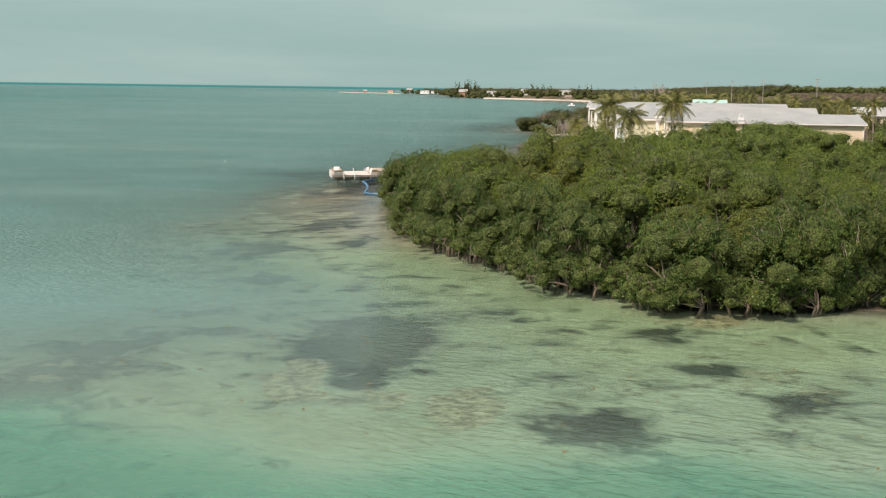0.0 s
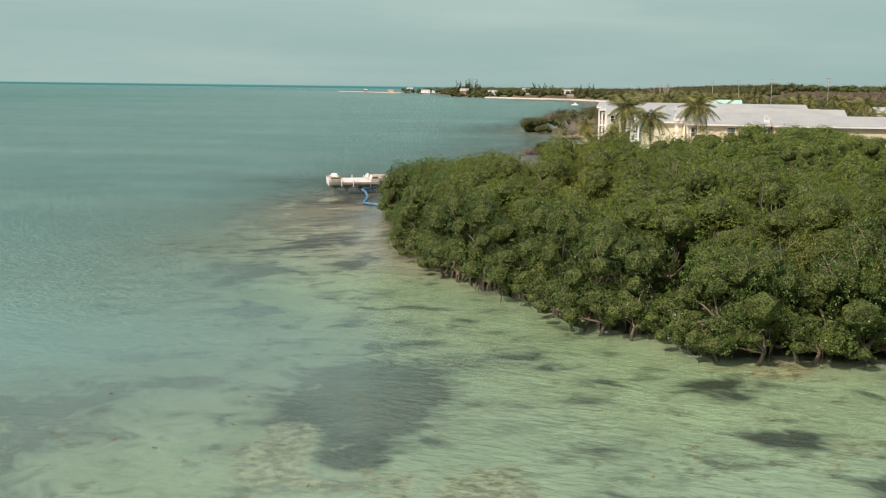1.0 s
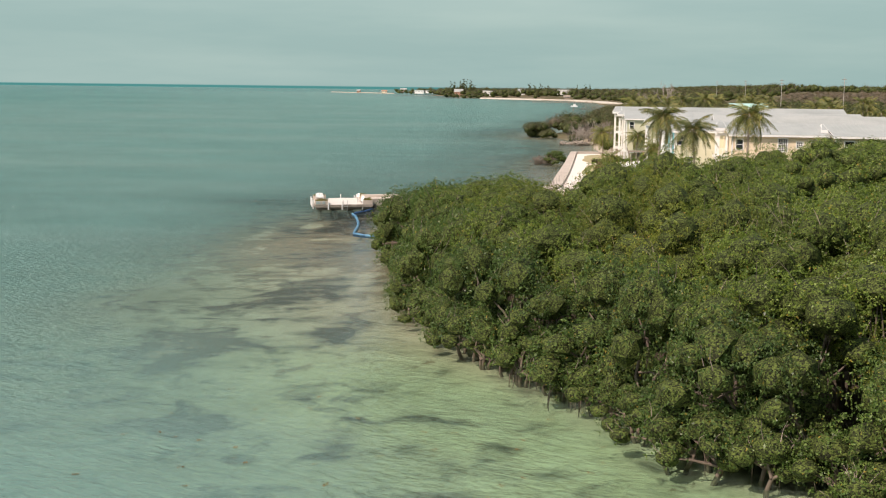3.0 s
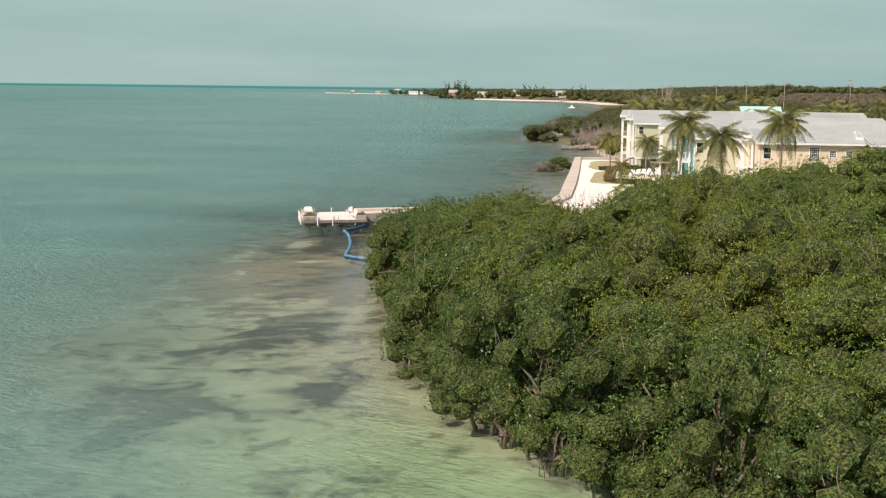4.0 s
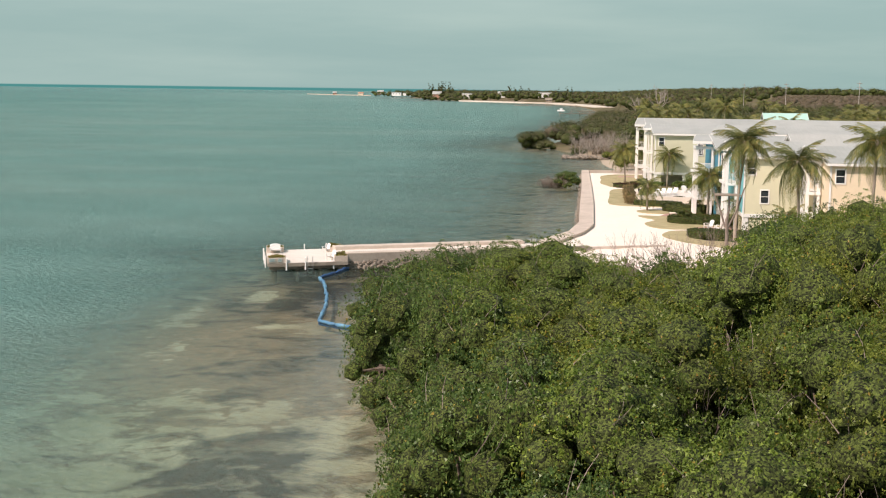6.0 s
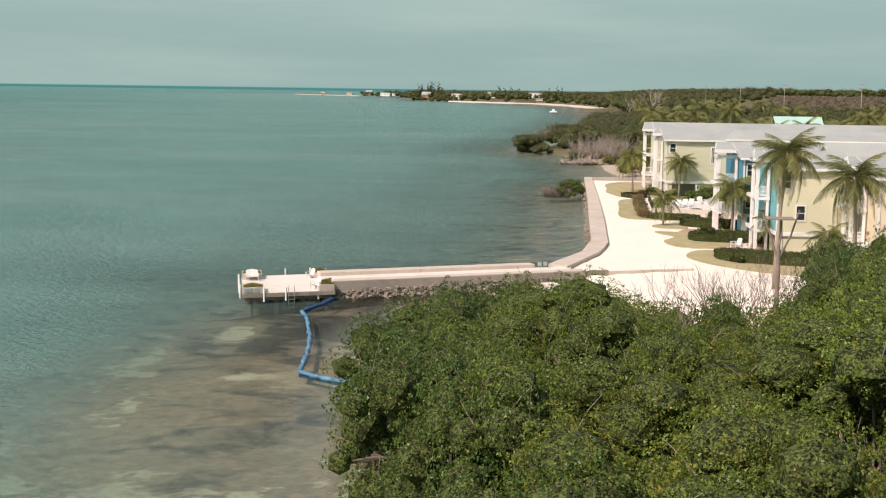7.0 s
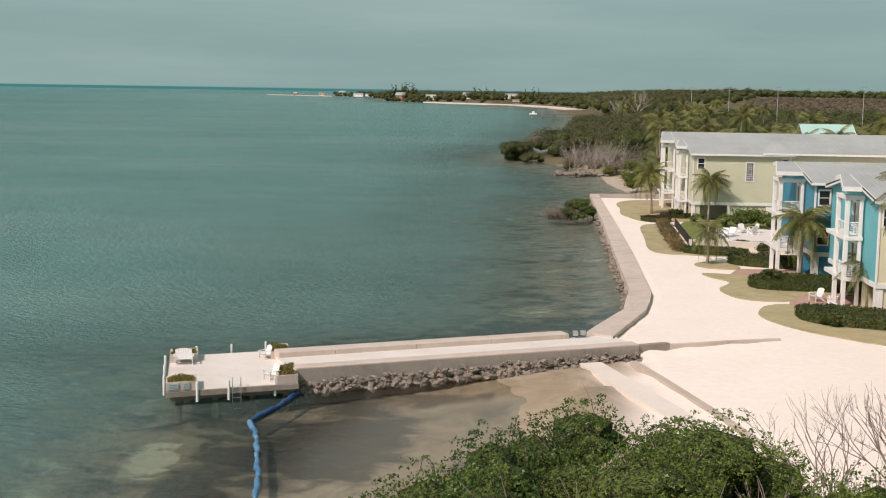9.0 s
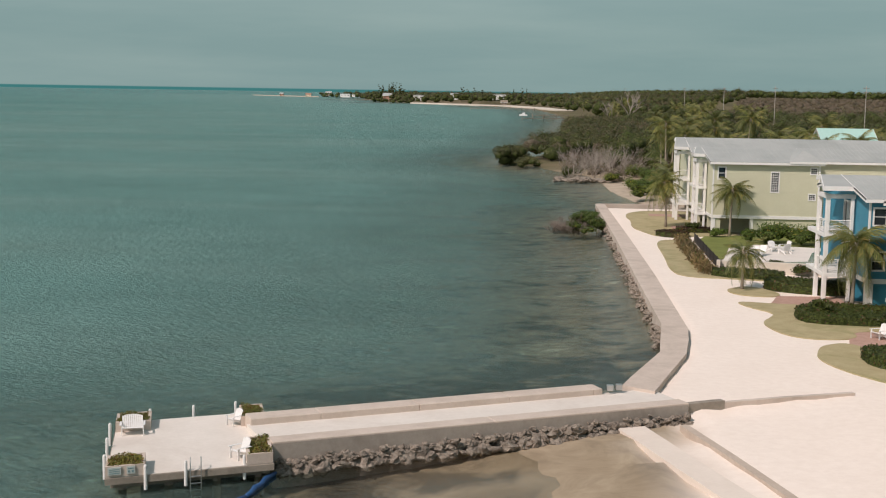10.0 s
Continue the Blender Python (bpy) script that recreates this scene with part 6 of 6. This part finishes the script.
# ---- bare trees ----
def branches(bm, r, p, d, length, radius, depth, twist=0.55):
    """Forks a bare limb into thinner ones."""
    q = p + d * length
    mid = p.lerp(q, 0.5) + Vector((r.uniform(-1, 1), r.uniform(-1, 1), r.uniform(-0.4, 0.6))) * length * 0.08
    tube(bm, [p, mid, q], [radius, radius * 0.85, radius * 0.65], 5 if depth > 1 else 3, False)
    if depth:
        for _ in range(2 if r.random() < 0.55 else 3):
            nd = (d + Vector((r.uniform(-1, 1), r.uniform(-1, 1), r.uniform(-0.5, 0.8))) * twist).normalized()
            branches(bm, r, q.lerp(p, r.uniform(0, 0.25)), nd, length * r.uniform(0.6, 0.85), radius * 0.6, depth - 1, twist)


def bare_tree(x, y, z, height, seed, label, stems=3, depth=4, flat=0.0, thick=0.012, group="bare trees", material=None):
    r = random.Random(seed)
    t = thing("bare_tree", pose(x, y, z), label, "bare tree", group)
    for _ in range(stems):
        bm = bmesh.new()
        d = Vector((r.uniform(-0.5, 0.5), r.uniform(-0.5, 0.5), 1.0 - flat)).normalized()
        branches(bm, r, Vector((r.uniform(-0.2, 0.2), r.uniform(-0.2, 0.2), -0.2)), d, height * 0.33, height * thick, depth)
        part("limb", bm, material or DEADWOOD, t)
    return t


for i, (x, y, h) in enumerate(((1.6, 106.5, 4.6), (3.2, 108.0, 5.4), (5.2, 107.0, 5.2), (6.6, 109.5, 6.0), (8.2, 111.0, 5.0), (4.2, 104.5, 4.4), (9.6, 113.5, 5.2), (2.4, 104.0, 4.2), (7.4, 106.6, 5.6))):
    bare_tree(x, y, 0.6, h + 0.6, 300 + i, "leafless grey shrub with forking twigs by the sand yard", 3, 4, thick=0.0085)
twig = random.Random(8)
for i, (x, y, d) in enumerate(scatter(MANGROVE_EDGE, 7.5, 12, 4.0)):
    if x < 24 and y < 112:
        bare_tree(x, y, 0.1, (4.3 + 0.3 * min(float(d), 14.0)) * twig.uniform(1.0, 1.12), 330 + i, "dead grey twigs standing out of the mangrove canopy", 3, 3, thick=0.008)
bare_tree(46.5, 678, 3, 16, 360, "tall bleached dead tree on the far shore", 4, 4, thick=0.024, material=DRIFTWOOD)
bare_tree(34, 640, 2, 11, 361, "bleached dead tree on the far shore", 3, 4, thick=0.024, material=DRIFTWOOD)
for i in range(44):
    r = random.Random(i)
    bare_tree(r.uniform(1, 17), r.uniform(304, 348), 0.3, r.uniform(3.4, 7.0), 370 + i, "fallen grey branches on the muddy shore", 4, 3, flat=0.6, thick=0.0105, material=DRIFTWOOD)

# ---- shore shrubs and woods ----
w = random.Random(21)


def ground_z(x, y):
    return float(land_height(np.array([float(x)]), np.array([float(y)]))[0])


def grow(y0, y1, x_lo, x_hi, step, size, height, edge, skip=0.0):
    """Even but loose places on the land between two bounds, as tufts on the ground."""
    spots, y = [], y0
    while y < y1:
        x = x_lo(y)
        while x < x_hi(y):
            if w.random() > skip:
                spots.append((x + w.uniform(-0.4, 0.4) * step, y + w.uniform(-0.4, 0.4) * step))
            x += step
        y += step
    x, y = np.array(spots).T
    ok = away(COAST, x, y) > edge
    rows = []
    for px, py, pz in zip(x[ok], y[ok], land_height(x[ok], y[ok])):
        s = size * w.uniform(0.65, 1.35)
        rows.append((px, py, pz + height * w.uniform(0.4, 1.0) - 0.2 * s, s))
    return rows


right = lambda y: 20 + 0.31 * y  # noqa: E731
tip = [(-8.6 + w.uniform(-1, 1) * 2.8, 354 + w.uniform(-1, 1) * 6, w.uniform(0.3, 3.0), w.uniform(1.3, 2.2)) for _ in range(34)]
tip += [(-5 + w.uniform(-2.5, 2.5), 342 + w.uniform(-3, 3), w.uniform(0.6, 1.8), w.uniform(0.9, 1.6)) for _ in range(12)]
tip += [(3 + w.uniform(-2, 2), 318 + w.uniform(-2, 2), w.uniform(0.5, 1.2), w.uniform(0.7, 1.2)) for _ in range(8)]
tuft_cloud("shore_mangroves", tip, 420, 0.13, SHORE_LEAF, "rounded mangrove bushes at the tip of the shore", "mangroves")
belt = grow(362, 620, lambda y: -10.0, lambda y: 16 + (y - 362) * 0.16, 4.2, 2.9, 5.0, 0.5)
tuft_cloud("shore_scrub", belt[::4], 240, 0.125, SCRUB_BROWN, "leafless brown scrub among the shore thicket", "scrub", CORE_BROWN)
belt = [row for i, row in enumerate(belt) if i % 4]
tuft_cloud("shore_thicket", belt, 300, 0.125, SHORE_LEAF, "olive green thicket along the far shore", "thicket")
scrub = grow(300, 420, lambda y: 2, lambda y: right(y), 4.5, 2.2, 1.2, 2.0, 0.25)
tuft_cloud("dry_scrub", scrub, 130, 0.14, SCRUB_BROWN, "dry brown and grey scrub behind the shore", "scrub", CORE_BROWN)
wood = grow(340, 700, lambda y: 14 + (y - 340) * 0.1, right, 8.5, 4.0, 6.0, 2.0, 0.30)
tuft_cloud("coastal_woods", wood, 220, 0.115, SHORE_LEAF, "mixed green coastal woods", "woods")
plain_rows = grow(420, 1300, lambda y: 40 + (y - 420) * 0.2, right, 13, 4.6, 2.6, 4.0, 0.2)
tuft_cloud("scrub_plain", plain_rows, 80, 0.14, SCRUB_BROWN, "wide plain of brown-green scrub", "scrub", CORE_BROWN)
far_rows = grow(700, 1560, lambda y: -160, lambda y: 60 + (y - 700) * 0.25, 13, 4.6, 9.5, 15, 0.2)
far_rows += grow(1560, 2300, lambda y: -360, lambda y: 60, 18, 5.5, 8.0, 3, 0.2)
far_rows += [(-168 + w.uniform(-1, 1) * 14 + 34 * (k % 2), 1640 - 90 * (k % 2) + w.uniform(-8, 8), w.uniform(1, 3.5), w.uniform(3, 4.5)) for k in range(30)]
tuft_cloud("far_woods", far_rows, 130, 0.13, WOODS_LEAF, "dark green far woods behind the beach", "woods")
beyond = grow(1560, 3000, lambda y: -240, lambda y: 900, 22, 6.0, 9.0, 10, 0.1)
tuft_cloud("farthest_woods", beyond, 50, 0.12, WOODS_LEAF, "hazy dark woods near the horizon", "woods")
pines = []
for cx, cy, n, hh in ((-171, 1700, 6, 22), (-158, 1710, 8, 25), (-60, 1600, 4, 20), (-40, 1560, 3, 18), (60, 1400, 3, 17), (0, 1520, 2, 20), (420, 1700, 10, 20), (470, 1720, 8, 20)):
    for _ in range(n * 2):
        px, py, top = cx + w.uniform(-11, 11), cy + w.uniform(-9, 9), hh * w.uniform(0.55, 1.0)
        for k in range(6):
            q = (k + 1) / 6
            pines.append((px + w.uniform(-1.5, 1.5), py, top * (0.35 + 0.65 * q), (2.6 - 1.5 * q) * w.uniform(0.8, 1.3)))
tuft_cloud("casuarina_stand", pines, 80, 0.16, WOODS_LEAF, "tall feathery trees above the far shore", "trees")

# mangrove bush by the seawall
def dome_bush(x, y, r, h, seed, label):
    """A dense low dome of leaves that hangs to the water, on short arching roots."""
    q = random.Random(seed)
    bush = thing("mangrove_bush", pose(x, y, -0.6), label, "mangrove bush")
    rows = []
    for k in range(26):
        a, e = q.uniform(0, 2 * math.pi), math.sqrt(q.random())
        rows.append((math.cos(a) * e * r, math.sin(a) * e * r, h * (0.26 + 0.52 * math.sqrt(1 - 0.9 * e * e)) * q.uniform(0.7, 1.0), q.uniform(0.55, 0.75)))
    for k in range(14):
        a = 2 * math.pi * k / 14
        rows.append((math.cos(a) * r * q.uniform(0.75, 1.05), math.sin(a) * r * q.uniform(0.75, 1.05), h * q.uniform(0.2, 0.42), q.uniform(0.5, 0.7)))
    g = np.random.default_rng(seed)
    at, out = tuft_leaves(g, rows, 260)
    hang("leaves", leaves_mesh("leaves", at, out, 0.17 * g.uniform(0.7, 1.3, len(at)), 0.55), SHRUB, bush)
    bm = bmesh.new()
    cores(bm, rows)
    part("inner_foliage", bm, CORE, bush)
    for k in range(14):
        a = q.uniform(math.pi * 0.9, math.pi * 2.0)
        foot = Vector((math.cos(a), math.sin(a), 0)) * r * q.uniform(0.8, 1.15)
        part("prop_root", tube(bmesh.new(), [foot * 0.5 + Vector((0, 0, 1.7)), foot * 0.9 + Vector((0, 0, 1.2)), foot + Vector((0, 0, 0.1))], [0.04, 0.035, 0.03], 5, False), DEADWOOD, bush)
    return bush


dome_bush(-0.45, 221.8, 1.75, 3.75, 400, "dense green mangrove bush beside the seawall")
for i in range(5):
    bare_tree(-4.0 + 0.65 * i, 222.0 + 0.5 * (i % 2), -0.1, 2.2 + 0.22 * i, 410 + i, "tangled grey mangrove roots standing in the water", 12, 3, flat=0.72, thick=0.024)

spit = []
for i in range(70):
    t = w.random()
    spit.append((-1.2 + 10 * t, 302.5 - 1.5 * t + w.uniform(-1.6, 1.6), 0.15 + w.uniform(0, 0.4), w.uniform(0.5, 1.3)))
rocks("rubble_spit", "pale rubble rocks lying along a low spit", spit)

# shrubs between the rubble and the houses
for i, (x, y, r, h) in enumerate(((9.5, 262, 2.0, 2.4), (11.5, 270, 2.4, 2.8), (10.5, 281, 1.8, 1.8), (8.6, 298, 1.6, 1.6), (13.5, 278, 2.6, 3.4), (14.5, 290, 2.8, 3.2), (13, 306, 2.4, 2.6), (17, 268, 2.6, 3.8), (16, 256, 2.2, 3.0))):
    shrub(x, y, r, h, 430 + i, SHRUB if i % 3 else MANGROVE_OLIVE, "green shrub on the muddy shore behind the houses", 0.3, "shore shrubs")

# ---- palms behind the houses ----
for i in range(50):
    r = random.Random(500 + i)
    x, y = r.uniform(15, 78), r.uniform(256, 330)
    palm(x, y, 0.8, r.uniform(6.0, 10.0), r.uniform(1.05, 1.4), (r.uniform(-0.8, 0.8), r.uniform(-0.5, 0.5)), 15, "coconut palm in the grove behind the houses")
for i in range(30):
    r = random.Random(600 + i)
    y = r.uniform(520, 1250)
    palm(r.uniform(36, 90 + (y - 560) * 0.1), y, ground_z(60, y) + 1, r.uniform(5, 8), r.uniform(1.3, 1.8), (r.uniform(-1, 1), 0), 13, "distant coconut palm above the woods")
for x, y, h in ((33.5, 256, 7.6), (38.5, 257, 8.2), (42, 255, 7.2), (29, 254, 7.0), (24, 256, 6.4), (11.5, 246.5, 4.0), (14.5, 250, 5.0), (12.5, 256, 4.2), (16, 245, 4.5)):
    palm(x, y, 0.7, h, 1.15, (0.4, 0.2), 17, "coconut palm at the end of the seawall")

far_beach = part("far_beach", strip([(26, 1085), (17, 1150), (9, 1229), (-23, 1355), (-59, 1403), (-98, 1455), (-122, 1492)], -16, -0.6, 1.2), SANDSTONE)
tagged(far_beach, "long pale sand beach on the far shore", "beach", kind="structure")

# ---- far houses, piers and poles ----
def far_house(x, y, z, wx, wy, h, wall_mat, roof_mat, label, flat=False, turn=0):
    f = thing("far_house", pose(x, y, z, 0, 0, turn), label, "house", "far houses")
    part("wall", a_box((0, 0, 0), (wx, wy, h)), wall_mat, f)
    if flat:
        part("roof", a_box((-0.4, -0.4, h), (wx + 0.4, wy + 0.4, h + 0.5), 0.05), roof_mat, f)
    else:
        gable_roof("roof", f, 0, wx, 0, wy, h, h + wy * 0.28, 0.6, roof_mat)
    n = max(2, int(wx / 5))
    for i in range(n):
        c = wx * (i + 0.5) / n
        win = part("window", a_box((c - 0.55, -0.08, h * 0.5), (c + 0.55, 0.0, h * 0.75)), GLASS, f)
    return f


TERRACOTTA = plain("terracotta paint", (0.36, 0.19, 0.12), (0.44, 0.25, 0.17), 0.8, 0.5)
far_house(-278, 2060, 1.5, 15, 10, 5.5, WHITE, ROOF, "white flat-roofed house on the far point", True)
far_house(-257, 2040, 2.5, 12, 10, 4.0, WHITE, ROOF, "long white house on the far point", True)
far_house(-322, 2200, 3.0, 10, 8, 5, TIMBER, ROOF, "small grey house on the far point")
far_house(-172, 1680, 1.5, 11, 11, 6.0, TERRACOTTA, ROOF, "terracotta far house among trees")
far_house(-124, 1560, 3.0, 12, 12, 6.0, WHITE, ROOF, "white far house behind the beach", True)
far_house(-80.5, 1570, 4.5, 8, 9, 5, WHITE, ROOF, "small white far house")
far_house(-30, 1500, 5.5, 15, 11, 6.0, WHITE, ROOF, "long pale far house among the palms", True)
far_house(35.8, 262, 1.2, 7.0, 9, 7.2, YELLOW, ROOF_MINT, "house with a mint green metal roof behind the palms")
far_house(96, 378, 1.2, 10, 8, 5.0, PEACH, ROOF, "low pale house behind the palms")
tagged(part("sand_spit", prism(bmesh.new(), smooth_ring([(-496, 2445), (-420, 2325), (-342, 2240), (-338, 2250), (-420, 2340), (-498, 2455)]), -1, 1.2), KERB), "thin brown spit far out on the sea", "sand spit", kind="structure")
far_house(-424, 2331, 0.6, 6, 6, 4, TERRACOTTA, ROOF, "small rusty hut on the sand spit")
far_house(-366, 2262, 0.6, 9, 7, 3.5, PEACH, TERRACOTTA, "small orange hut on the sand spit")
far_house(-19, 1330, 1.8, 6, 6, 3.0, TIMBER, TIMBER, "thatched brown beach hut on the far beach")


def pier(x0, y0, x1, y1, label, n):
    p = thing("pier", None, label, "pier", "far piers")
    a, b = Vector((x0, y0, 1.1)), Vector((x1, y1, 1.1))
    side = (b - a).cross(Vector((0, 0, 1))).normalized() * 0.9
    part("deck", prism(bmesh.new(), [tuple((a + side)[:2]), tuple((b + side)[:2]), tuple((b - side)[:2]), tuple((a - side)[:2])], 1.0, 1.3), TIMBER, p)
    for i in range(n):
        c = a.lerp(b, i / (n - 1))
        part("pier_post", tube(bmesh.new(), [(c.x, c.y, -2), (c.x, c.y, 2.3)], [0.22, 0.22], 6), TIMBER, p)
    return p


pier(-42, 1105, 10, 1115, "long timber pier off the far beach", 11)
pier(-3, 764, 20, 775, "short timber pier with a small boat hoist", 5)
pier(4, 850, 26, 860, "short timber pier on the far shore", 4)
pier(-205, 1700, -168, 1705, "timber pier by the far point", 6)
boat = thing("small_boat", pose(-2.5, 764, 2.3), "small white boat on a hoist at a far pier", "boat")
part("hull", a_box((-2.2, -0.8, 0), (2.2, 0.8, 0.9), 0.25), PLASTIC, boat)
part("cabin", a_box((-0.6, -0.6, 0.9), (0.9, 0.6, 1.9), 0.15), PLASTIC, boat)
for x, y in ((101, 480), (91, 567), (85, 647), (79, 730), (125, 330)):
    u = thing("utility_pole", pose(x, y, 0), "tall pale concrete utility pole", "utility pole", "utility poles")
    part("pole", tube(bmesh.new(), [(0, 0, 0), (0, 0, 19.0)], [0.15, 0.09], 8), TIMBER_PALE, u)
    for z in (16.9, 18.2):
        part("crossarm", a_box((-0.9, -0.08, z), (0.9, 0.08, z + 0.16)), TIMBER, u)

# ---- weed adrift on the near water ----
g = np.random.default_rng(77)
k = 130
at = np.c_[g.uniform(-14, 22, k), g.uniform(-2, 46, k), np.full(k, 0.03)]
at = at[away(COAST, at[:, 0], at[:, 1]) < -5]
at = np.repeat(at, 6, 0) + np.c_[g.normal(0, 0.08, (len(at) * 6, 2)), np.zeros(len(at) * 6)]
tagged(hang("floating_weed", leaves_mesh("floating_weed", at, np.c_[g.normal(0, 0.2, (len(at), 2)), np.ones(len(at))], g.uniform(0.06, 0.16, len(at)), 0.6), FLOAT_WEED), "small brown scraps of weed adrift on the water", "seaweed", kind="stuff")
